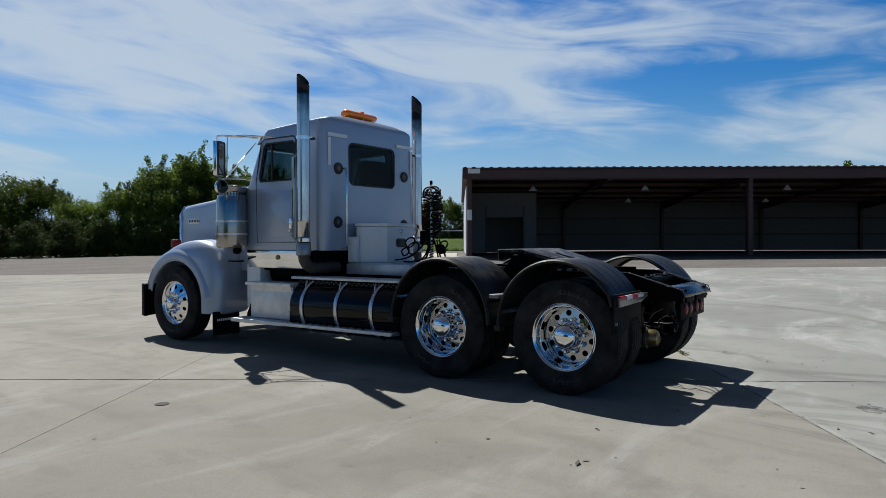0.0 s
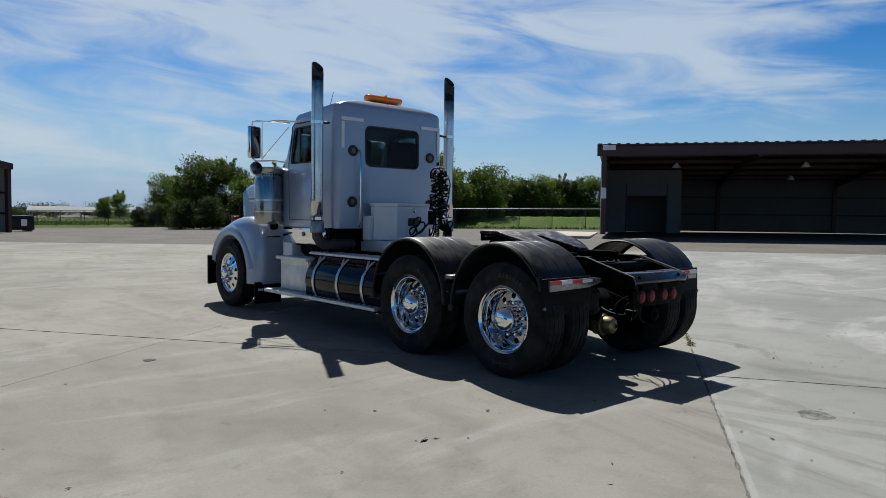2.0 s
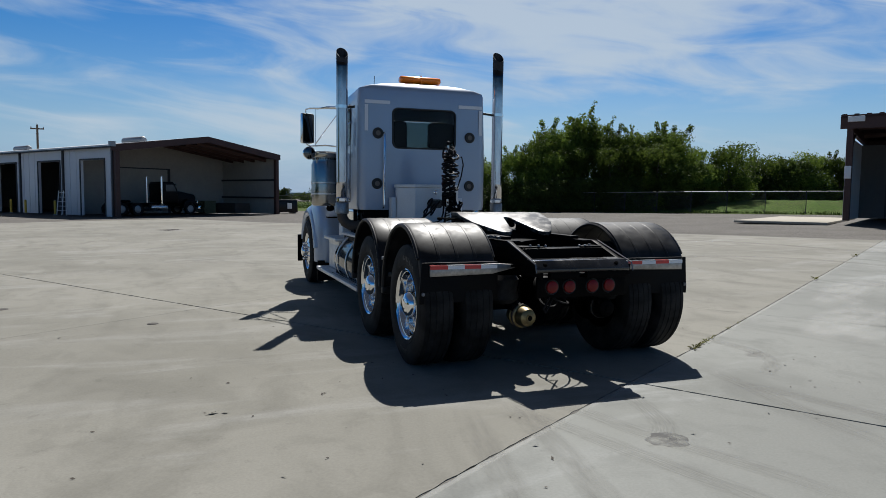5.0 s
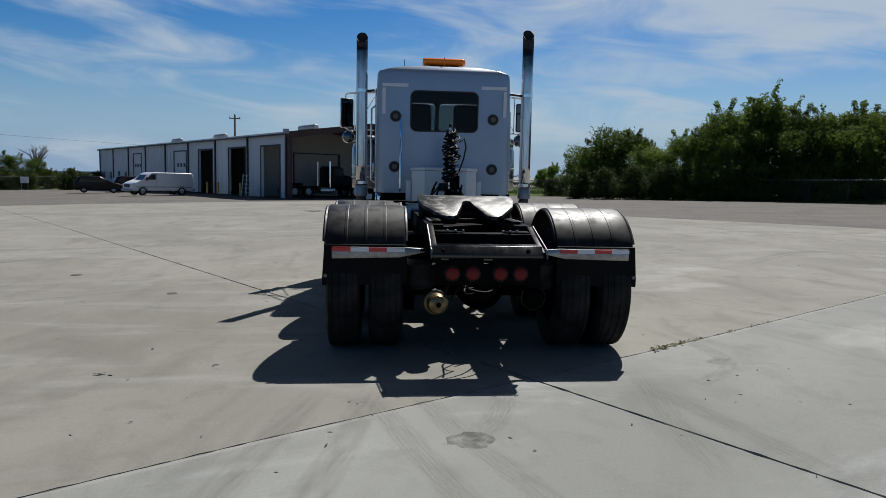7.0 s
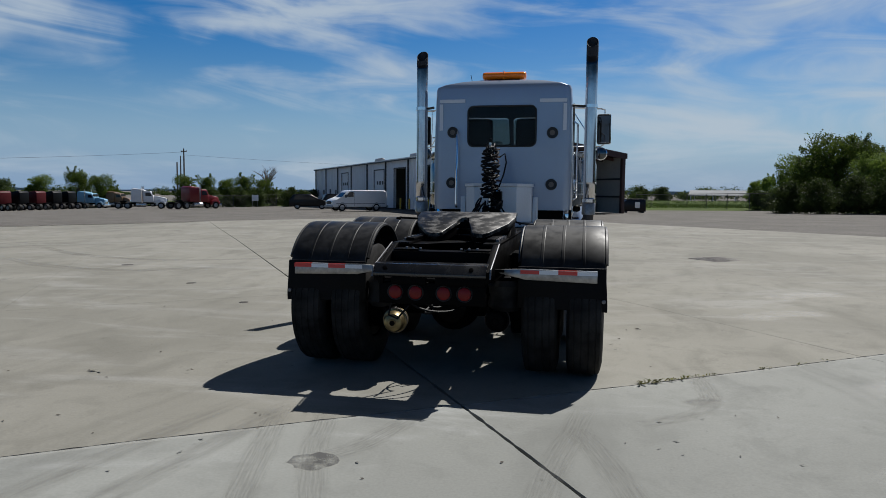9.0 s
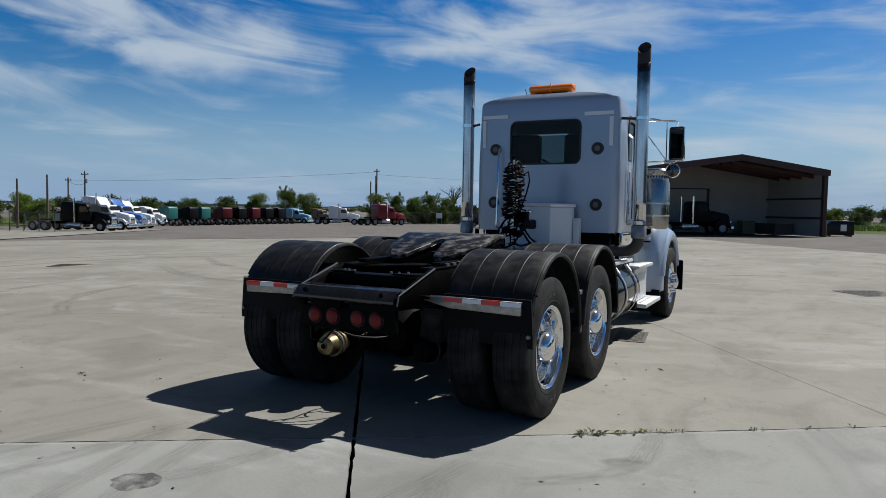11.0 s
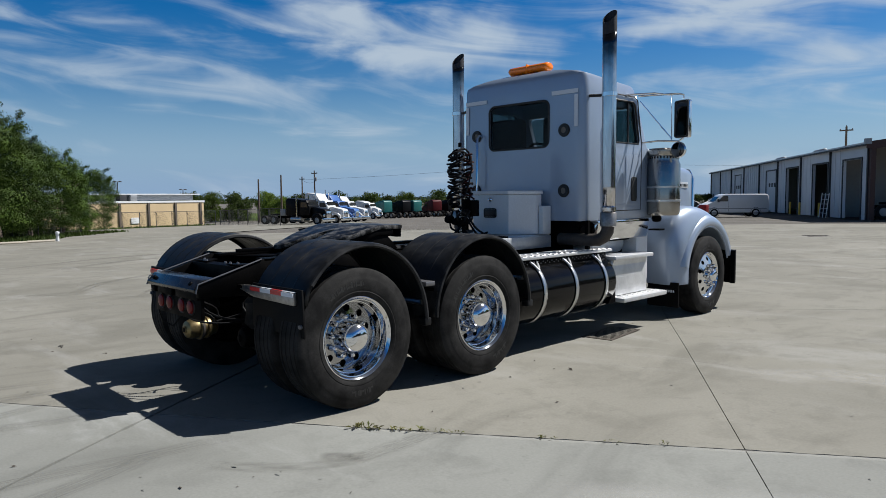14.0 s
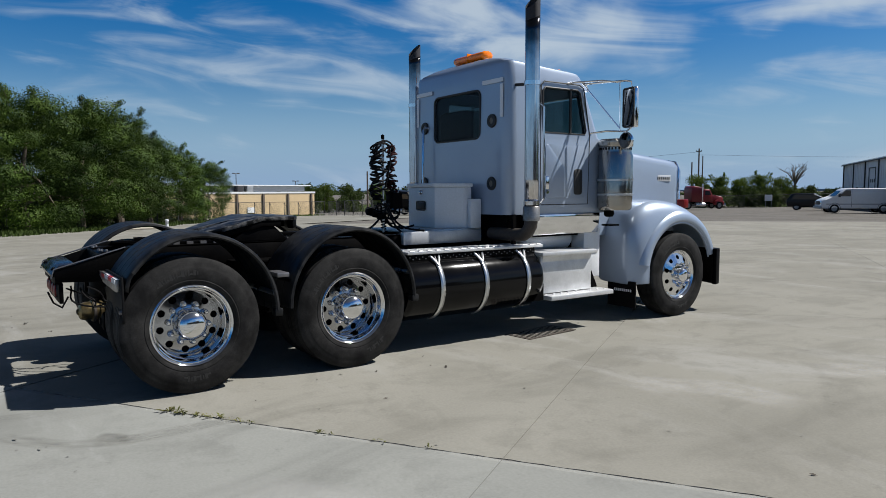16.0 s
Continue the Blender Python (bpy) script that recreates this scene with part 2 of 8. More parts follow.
M["flap"] = material("rubber_mudflap", (0.003, 0.003, 0.0034), 0.6, 0.0, 0.3, 60, 0.4, 4, spec=0.12)
M["dull"] = material("dull_exhaust_steel", (0.065, 0.055, 0.048), 0.65, 0.3, 0.2, 30, 0.6, 5)
M["tread_alu"] = material("bright_tread_aluminium", (0.64, 0.65, 0.66), 0.46, 0.55, 0.08, 90, 0.5, 7, rough_var=0.14, stain_color=(0.40, 0.40, 0.40))
# rim metal darkened to hold the shade inside the deep dish
M["disc"] = material("shade_dark_rim_disc", (0.44, 0.45, 0.47), 0.10, 1.0, 0.05, 60, 0.5, 8, stain_color=(0.20, 0.20, 0.21), rough_var=0.08)
M["white"] = material("white_painted_steel", (0.70, 0.72, 0.74), 0.4, 0.0, 0.05, 60, 0.25, 3, stain_color=(0.52, 0.50, 0.46))
M["tape_w"] = material("white_reflective_tape", (0.68, 0.70, 0.74), 0.35, 0.0, 0.06, 200)
M["tape_r"] = material("red_reflective_tape", (0.55, 0.04, 0.035), 0.35, 0.0, 0.08, 200)
M["red"] = material("red_lens", (0.15, 0.005, 0.005), 0.35, 0.0, 0.1, 90, spec=0.25)
M["amber"] = material("amber_lens", (1.0, 0.22, 0.004), 0.15, 0.0, 0.12, 60, coat=0.6)
M["amberlit"] = material("amber_panel", (1.0, 0.26, 0.006), 0.25, 0.0, 0.12, 30)
M["brass"] = material("brass_coloured_steel", (0.27, 0.21, 0.10), 0.38, 0.8, 0.25, 40, 0.8, 12, stain_color=(0.06, 0.045, 0.03))
M["grease"] = material("greasy_worn_steel", (0.004, 0.004, 0.004), 0.46, 0.5, 0.4, 80, 1.0, 10, bump=0.006, stain_color=(0.13, 0.127, 0.122), rough_var=0.10, spec=0.35, edge=(0.47, 0.62))
M["hose"] = material("black_hose", (0.007, 0.007, 0.008), 0.6, 0.0, 0.2, 80, spec=0.15)
M["hose_r"] = material("dark_red_hose", (0.028, 0.006, 0.006), 0.6, 0.0, 0.2, 80, spec=0.15)
M["trim"] = material("dark_trim", (0.008, 0.008, 0.008), 0.8, 0.0, 0.2, 60)
M["seat"] = material("grey_seat_cloth", (0.014, 0.013, 0.013), 0.9, 0.0, 0.2, 90)
M["gasket"] = material("window_rubber", (0.012, 0.012, 0.012), 0.55)
M["vent"] = material("vent_grille", (0.16, 0.14, 0.12), 0.6, 0.3, 0.3, 90)
M["glass"] = glass_mat("dark_tinted_glass", (0.80, 0.84, 0.86), 0.66, gloss=0.012)
M["glass_c"] = glass_mat("clear_tinted_glass", (0.70, 0.84, 0.86), 0.58)
M["mirror"] = material("dim_mirror_glass", (0.10, 0.105, 0.11), 0.04, 1.0)

# ---- mesh helpers ----
TRUCK = Matrix.Translation((-0.03, 0, 0.003))
LV, GV = Vector((-0.555, 0.832, 0)).normalized(), Vector((0.832, 0.555, 0)).normalized()   # the yard's two directions


def ground_z(x, y):
    """Height of the yard: it falls to the left and, past 15 m, gently ahead, with a shallow dip shaped so that the
    right front wheel fits the camera's view.
    """
    z = 0.015 * max(-8.5, min(0.0, x + 1.5)) + 0.0132 * max(0.0, min(38.5, x - 1.5))
    if x < -10:
        z += 0.024 * (max(x, -110.0) + 10)
    if abs(x - 1.0) < 5 and abs(y - 5.7) < 6:
        z -= 0.046 * math.exp(-((x - 1.1) / 1.3) ** 2 - ((y - 5.7) / 1.5) ** 2)
    return z - 0.0075 * (max(15.0, min(y, 120.0)) - 15) * max(0.0, min(1.0, (x + 20) / 20))


def finish(bm, mat, name, smooth=40):
    me = bpy.data.meshes.new(name)
    bmesh.ops.recalc_face_normals(bm, faces=bm.faces)
    bm.to_mesh(me)
    bm.free()
    me.materials.append(mat)
    if smooth:
        for p in me.polygons:
            p.use_smooth = True
        me.set_sharp_from_angle(angle=radians(smooth))
    return me


def part(name, bm, mat, parent=None, label="", smooth=40):
    """Links a bmesh as one mesh object under a thing or under a part."""
    ob = new(name, finish(bm, mat, name, smooth))
    if parent is not None:
        ob.parent = parent
    return tagged(ob, label)


def share(name, me, parent, loc=(0, 0, 0), rot=None):
    ob = new(name, me)
    ob.parent = parent
    ob.matrix_local = Matrix.Translation(loc) @ (rot or Matrix())
    return ob


def empty(name, m, label, category, group="", kind=""):
    ob = new(name)
    ob.empty_display_size = 0.2
    ob.matrix_world = m
    return tagged(ob, label, category, group, kind)


def box(x0, x1, y0, y1, z0, z1, bevel=0.0, seg=2, bm=None):
    b = bm or bmesh.new()
    r = bmesh.ops.create_cube(b, size=1.0, matrix=Matrix.LocRotScale(((x0 + x1) / 2, (y0 + y1) / 2, (z0 + z1) / 2), None, (abs(x1 - x0), abs(y1 - y0), abs(z1 - z0))))
    if bevel:
        es = list({e for v in r["verts"] for e in v.link_edges})
        bmesh.ops.bevel(b, geom=es, offset=bevel, segments=seg, affect="EDGES", profile=0.5)
    return b


AX = {"x": Matrix(((0, 0, 1, 0), (1, 0, 0, 0), (0, 1, 0, 0), (0, 0, 0, 1))), "y": Matrix(((0, 1, 0, 0), (0, 0, 1, 0), (1, 0, 0, 0), (0, 0, 0, 1))), "z": Matrix()}


def lathe(profile, axis="z", at=(0, 0, 0), seg=32, bm=None, closed=False):
    """Turns a profile of (radius, distance along the axis) round an axis through at."""
    b = bm or bmesh.new()
    m = Matrix.Translation(at) @ AX[axis]
    rings = []
    for r, h in profile:
        if r < 1e-5:
            rings.append([b.verts.new(m @ Vector((0, 0, h)))])
        else:
            rings.append([b.verts.new(m @ Vector((r * math.cos(k * math.tau / seg), r * math.sin(k * math.tau / seg), h))) for k in range(seg)])
    pairs = list(zip(rings, rings[1:])) + ([(rings[-1], rings[0])] if closed else [])
    for a, c in pairs:
        for k in range(seg):
            n = (k + 1) % seg
            if len(a) == 1 and len(c) == 1:
                continue
            if len(a) == 1:
                b.faces.new((a[0], c[k], c[n]))
            elif len(c) == 1:
                b.faces.new((a[k], a[n], c[0]))
            else:
                b.faces.new((a[k], a[n], c[n], c[k]))
    return b


def tube(points, r, seg=8, bm=None, cap=True, loop=False):
    """A round bar through the points; r may be one radius or one per point."""
    b = bm or bmesh.new()
    pts = [Vector(p) for p in points]
    rings, prev = [], None
    n = len(pts)
    for i, p in enumerate(pts):
        d = (pts[(i + 1) % n] - pts[i - 1]) if loop else (pts[min(i + 1, n - 1)] - pts[max(i - 1, 0)])
        d.normalize()
        if prev is None:
            prev = d.orthogonal().normalized()
        u = (prev - d * prev.dot(d)).normalized()
        prev = u
        w = d.cross(u)
        rr = r[i] if isinstance(r, (list, tuple)) else r
        rings.append([b.verts.new(p + rr * (math.cos(k * math.tau / seg) * u + math.sin(k * math.tau / seg) * w)) for k in range(seg)])
    for a, c in list(zip(rings, rings[1:])) + ([(rings[-1], rings[0])] if loop else []):
        for k in range(seg):
            b.faces.new((a[k], a[(k + 1) % seg], c[(k + 1) % seg], c[k]))
    if cap and not loop:
        b.faces.new(rings[0][::-1])
        b.faces.new(rings[-1])
    return b


def prism(poly, axis, a0, a1, bevel=0.0, bm=None, seg=2):
    """Extrudes a flat outline along an axis. poly: (y, z) for x, (x, z) for y, (x, y) for z."""
    b = bm or bmesh.new()
    put = {"x": lambda p, a: (a, p[0], p[1]), "y": lambda p, a: (p[0], a, p[1]), "z": lambda p, a: (p[0], p[1], a)}[axis]
    lo, hi = [b.verts.new(put(p, a0)) for p in poly], [b.verts.new(put(p, a1)) for p in poly]
    fs = [b.faces.new(lo), b.faces.new(hi[::-1])]
    n = len(poly)
    for k in range(n):
        fs.append(b.faces.new((lo[k], hi[k], hi[(k + 1) % n], lo[(k + 1) % n])))
    if bevel:
        es = list({e for f in fs for e in f.edges})
        bmesh.ops.bevel(b, geom=es, offset=bevel, segments=seg, affect="EDGES", profile=0.5)
    return b


def grid_mesh(rows, bm=None, close_u=False):
    """Quads between equal rows of points."""
    b = bm or bmesh.new()
    vs = [[b.verts.new(p) for p in row] for row in rows]
    for a, c in zip(vs, vs[1:]):
        m = len(a)
        for k in range(m if close_u else m - 1):
            b.faces.new((a[k], a[(k + 1) % m], c[(k + 1) % m], c[k]))
    return b, vs


def round_rect(x0, x1, y0, y1, r, n=5):
    """Outline of a rectangle with rounded corners, counter-clockwise."""
    out = []
    for cx, cy, a in ((x1 - r, y1 - r, 0), (x0 + r, y1 - r, 90), (x0 + r, y0 + r, 180), (x1 - r, y0 + r, 270)):
        for k in range(n + 1):
            t = radians(a + 90 * k / n)
            out.append((cx + r * math.cos(t), cy + r * math.sin(t)))
    return out


def solidify(ob, thick, offset=-1.0):
    md = ob.modifiers.new("thickness", "SOLIDIFY")
    md.thickness, md.offset = thick, offset
    return ob

# ---- the yard ----


def concrete_material(name, color, stain, bloom, k_bloom):
    """Broom-finished slab: broad soft stains, pale bloom, water streaks and fine grit."""
    m = bpy.data.materials.new(name)
    m.use_nodes = True
    nt = m.node_tree
    N, link = nt.nodes.new, nt.links.new
    b = nt.nodes["Principled BSDF"]
    b.inputs["Roughness"].default_value = 0.9
    b.inputs["Specular IOR Level"].default_value = 0.12
    co = N("ShaderNodeTexCoord")

    def noise(scale, detail, rough, lo, hi, dist=0.0, stretch=(1, 1, 1), turn=0.0):
        mp, nz, mr = N("ShaderNodeMapping"), N("ShaderNodeTexNoise"), N("ShaderNodeMapRange")
        mp.inputs["Scale"].default_value, mp.inputs["Rotation"].default_value = stretch, (0, 0, radians(turn))
        nz.inputs["Scale"].default_value, nz.inputs["Detail"].default_value = scale, detail
        nz.inputs["Roughness"].default_value, nz.inputs["Distortion"].default_value = rough, dist
        mr.interpolation_type = "SMOOTHSTEP"
        mr.inputs["From Min"].default_value, mr.inputs["From Max"].default_value = lo, hi
        link(co.outputs["Object"], mp.inputs[0]); link(mp.outputs[0], nz.inputs["Vector"]); link(nz.outputs["Fac"], mr.inputs["Value"])
        return mr.outputs[0], nz.outputs["Fac"]

    def mixed(c1, c2, fac, k):
        f, mx = N("ShaderNodeMath"), N("ShaderNodeMixRGB")
        f.operation, f.inputs[1].default_value = "MULTIPLY", k
        link(fac, f.inputs[0]); link(f.outputs[0], mx.inputs["Fac"])
        for sk, c in (("Color1", c1), ("Color2", c2)):
            if isinstance(c, tuple):
                mx.inputs[sk].default_value = (*c, 1)
            else:
                link(c, mx.inputs[sk])
        return mx.outputs[0]

    broad, _ = noise(0.28, 4, 0.5, 0.35, 0.68, 0.6)
    mid, _ = noise(1.3, 6, 0.6, 0.46, 0.72, 0.9, (1, 0.45, 1), 34)
    pale, _ = noise(0.75, 7, 0.62, 0.50, 0.70, 1.4, (0.4, 1, 1), 30)
    spots, _ = noise(7, 5, 0.7, 0.60, 0.72)
    blot, _ = noise(2.6, 5, 0.65, 0.50, 0.66, 0.5)
    fine, raw = noise(60, 4, 0.6, 0.2, 0.8)
    c = mixed(color, stain, broad, 0.75)
    c = mixed(c, tuple(0.88 * q for q in stain), mid, 0.70)
    c = mixed(c, bloom, pale, k_bloom)
    c = mixed(c, tuple(0.80 * q for q in stain), blot, 0.30)
    c = mixed(c, tuple(0.55 * q for q in stain), spots, 0.28)
    hs = N("ShaderNodeHueSaturation")
    v = N("ShaderNodeMapRange")
    v.inputs["To Min"].default_value, v.inputs["To Max"].default_value = 0.925, 1.075
    link(fine, v.inputs["Value"])
    pr, ml = N("ShaderNodeMapRange"), N("ShaderNodeMath")
    pr.inputs["To Min"].default_value, pr.inputs["To Max"].default_value = 0.965, 1.035
    link(N("ShaderNodeObjectInfo").outputs["Random"], pr.inputs["Value"])
    ml.operation = "MULTIPLY"
    link(v.outputs[0], ml.inputs[0]); link(pr.outputs[0], ml.inputs[1])
    link(ml.outputs[0], hs.inputs["Value"]); link(c, hs.inputs["Color"])
    link(hs.outputs[0], b.inputs["Base Color"])
    bp = N("ShaderNodeBump")
    bp.inputs["Strength"].default_value, bp.inputs["Distance"].default_value = 0.10, 0.0010
    link(raw, bp.inputs["Height"]); link(bp.outputs[0], b.inputs["Normal"])
    return m


M["concrete"] = concrete_material("yard_concrete", (0.234, 0.227, 0.199), (0.174, 0.169, 0.146), (0.292, 0.289, 0.272), 0.55)
M["gravel"] = material("grey_gravel", (0.142, 0.134, 0.124), 0.95, 0.0, 0.4, 14, 0.9, 0.35, bump=0.04, stain_color=(0.100, 0.094, 0.085), spec=0.1)


SU, SV = (GV - 0.017 * LV).normalized(), (LV + 0.017 * GV).normalized()   # the slabs lie a degree askew


def yard_grid(u0, u1, v0, v1, nu, nv, dz, bm=None):
    """A sheet in the yard's directions (u along SU, v along SV), dz above the ground's height."""
    rows = []
    for i in range(nu + 1):
        row = []
        for j in range(nv + 1):
            p = SU * (u0 + (u1 - u0) * i / nu) + SV * (v0 + (v1 - v0) * j / nv)
            row.append((p.x, p.y, ground_z(p.x, p.y) + dz))
        rows.append(row)
    return grid_mesh(rows, bm)[0]


def far_ground():
    """One sheet to the horizon: fine near the yard, coarse far off."""
    steps = [-2500, -1200, -600, -300, -160, -110, -80, -60, -40, -20, 0, 15, 30, 45, 60, 80, 100, 120, 160, 300, 600, 1200, 2500]
    rows = [[(x, y, ground_z(x, y) - (0.20 if abs(x) < 12 and abs(y) < 12 else 0.05)) for x in steps] for y in steps]
    return grid_mesh(rows)[0]


ground = tagged(part("ground", far_ground(), M["gravel"]), "grey gravel and packed dirt round the yard", "ground", kind="structure")
M["concrete_b"] = concrete_material("pale_yard_concrete", (0.242, 0.247, 0.231), (0.184, 0.188, 0.175), (0.325, 0.332, 0.325), 0.65)
JG, JL, SG, SL = -0.40, -1.075, 3.88, 5.63     # joints of the slabs and their spacing
pavement = tagged(part("pavement", yard_grid(JG - 3 * SG, 20.0, JL + 7 * SL, 37.0, 8, 1, 0.0), M["concrete"]), "pale concrete yard cast in large slabs", "pavement", kind="structure")
part("far_slab", yard_grid(-75, JG - 3 * SG - 0.006, -45, 37.0, 12, 16, 0.0), M["concrete"], pavement)
part("far_slab", yard_grid(JG - 3 * SG, 20.0, -45, JL - 3 * SL - 0.006, 6, 6, 0.0), M["concrete_b"], pavement)
part("far_slab", yard_grid(-95, -24, 37.006, 76.0, 12, 6, 0.0), M["concrete"], pavement)
GAP_V = {0: 0.005, 1: 0.003}           # half widths of the joints that run along SU, by the slab's lower edge
GAP_U = {0: 0.011, 1: 0.003}    # and of those along SV
rj = random.Random(3)
for i in range(-3, 6):
    for j in range(-3, 7):
        u0, u1, v0, v1 = JG + i * SG, min(JG + (i + 1) * SG, 20.0), JL + j * SL, JL + (j + 1) * SL
        if u1 - u0 < 0.3:
            continue
        near = j in (-1, 0, 1) and -1 <= i <= 2
        b = yard_grid(u0 + GAP_U.get(i, 0.0018), u1 - GAP_U.get(i + 1, 0.0018), v0 + GAP_V.get(j, 0.002), v1 - GAP_V.get(j + 1, 0.002), 90 if near else 2, 70 if near else 2, 0.0)
        if near:   # chipped edges along the open joints
            for v in b.verts:
                gu, lv = v.co.dot(SU), v.co.dot(SV)
                for axis, d, a in ((SV, lv - JL, gu), (SU, gu - JG, lv)):
                    if abs(d) < 0.02:
                        v.co += axis * (1 if d > 0 else -1) * (0.003 * math.sin(a * 31) + 0.004 * rj.random() ** 3 + 0.006 * max(0.0, math.sin(a * 9.0 + 1.3)) ** 6)
        rim = [e for e in b.edges if e.is_boundary]
        ext = bmesh.ops.extrude_edge_only(b, edges=rim)
        for v in [q for q in ext["geom"] if isinstance(q, bmesh.types.BMVert)]:
            v.co.z -= 0.04
        part("slab", b, M["concrete_b"] if j < 0 else M["concrete"], pavement, smooth=0)
M["filler"] = material("grey_joint_filler", (0.15, 0.145, 0.135), 0.95, 0.0, 0.4, 60, 0.8, 6, stain_color=(0.03, 0.03, 0.028), spec=0.1)
part("joint_filler", yard_grid(-8.0, 16.0, JL - 0.02, JL + 0.02, 24, 1, -0.004), M["filler"], pavement, smooth=0)

# ---- the tractor truck ----
truck = empty("tractor_truck", TRUCK, "silver-blue day-cab tractor truck with twin chrome stacks parked on concrete", "truck")
CX = 0.015   # the cab's middle


def put_mesh(name, me, parent, label=""):
    ob = new(name, me)
    ob.parent = parent
    return tagged(ob, label)


def cut(outer, cutters, mat, name):
    """The outer bmesh less the cutter bmeshes, as one mesh."""
    base = new("shell", finish(outer, mat, "shell", 0))
    tools = []
    for c in cutters:
        t = new("cutter", finish(c, mat, "cutter", 0))
        tools.append(t)
        md = base.modifiers.new("cut", "BOOLEAN")
        md.operation, md.solver, md.object = "DIFFERENCE", "EXACT", t
    bpy.context.view_layer.update()
    me = bpy.data.meshes.new_from_object(base.evaluated_get(bpy.context.evaluated_depsgraph_get()))
    me.name = name
    for o in (base, *tools):
        old = o.data
        bpy.data.objects.remove(o)
        bpy.data.meshes.remove(old)
    for p in me.polygons:
        p.use_smooth = True
    me.set_sharp_from_angle(angle=radians(32))
    return me


def cab_loft(levels, n=5):
    """Cab body from level outlines: (z, half width, back y, front y, back corner radius, front corner radius)."""
    rings = []
    for z, w, yb, yf, rb, rf in levels:
        ring = []
        for cx, cy, r, a in ((w - rf, yf - rf, rf, 0), (-w + rf, yf - rf, rf, 90), (-w + rb, yb + rb, rb, 180), (w - rb, yb + rb, rb, 270)):
            for k in range(n + 1):
                t = radians(a + 90 * k / n)
                x, y = cx + r * math.cos(t), cy + r * math.sin(t)
                drop = 0.075 * max(0.0, (y - 3.2)) / 1.2 * min(1.0, max(0.0, (z - 2.55) / 0.2))
                ring.append((CX + x, y, z - drop))
        rings.append(ring)
    b, vs = grid_mesh(rings, close_u=True)
    b.faces.new(vs[0][::-1])
    b.faces.new(vs[-1])
    return b


def cab_levels(i):
    """i: how far the outline is set in."""
    return [(1.235 + i, 0.885 - i, 3.20 + i, 4.72 - i, 0.12, 0.05), (1.30, 0.90 - i, 3.20 + i, 4.72 - i, 0.12, 0.05), (2.02, 0.90 - i, 3.20 + i, 4.70 - i, 0.12, 0.08),
            (2.07, 0.90 - i, 3.20 + i, 4.58 - i, 0.12, 0.10), (2.64, 0.885 - i, 3.21 + i, 4.36 - i, 0.12, 0.10),
            (2.78 - 0.5 * i, 0.878 - i, 3.213 + i, 4.32 - i, 0.11, 0.12), (2.818 - 0.7 * i, 0.862 - i, 3.222 + i, 4.29 - i, 0.10, 0.12),
            (2.850 - i, 0.78 - i, 3.240 + i, 4.24 - i, 0.08, 0.10), (2.885 - i, 0.56 - i, 3.265 + i, 4.14 - i, 0.05, 0.06), (2.908 - i, 0.32 - i, 3.30 + i, 4.0 - i, 0.04, 0.04), (2.916 - i, 0.12, 3.5, 3.9, 0.03, 0.03)]


DOORWIN = [(3.70, 2.10), (4.31, 2.10), (4.33, 2.14), (4.235, 2.545), (4.19, 2.575), (3.72, 2.575), (3.685, 2.54), (3.685, 2.12)]
back_cut = prism([(CX + x, z) for x, z in round_rect(-0.435, 0.435, 2.05, 2.555, 0.07)], "y", 3.0, 3.6)
side_cut = prism(DOORWIN, "x", -1.5, 1.5)
front_cuts = [prism([(CX + x, z) for x, z in round_rect(a, c, 2.14, 2.53, 0.06)], "y", 4.1, 5.0) for a, c in ((-0.76, -0.03), (0.03, 0.76))]
cab = put_mesh("cab", cut(cab_loft(cab_levels(0.0)), [cab_loft(cab_levels(0.06)), back_cut, side_cut, *front_cuts], M["paint"], "cab"), truck,
               "silver-blue painted steel cab with rounded corners")


def pane(name, outline, axis, a, parent, mat, label):
    ob = part(name, prism(outline, axis, a - 0.003, a + 0.003), mat, parent, label)
    ob.visible_shadow = False
    return ob


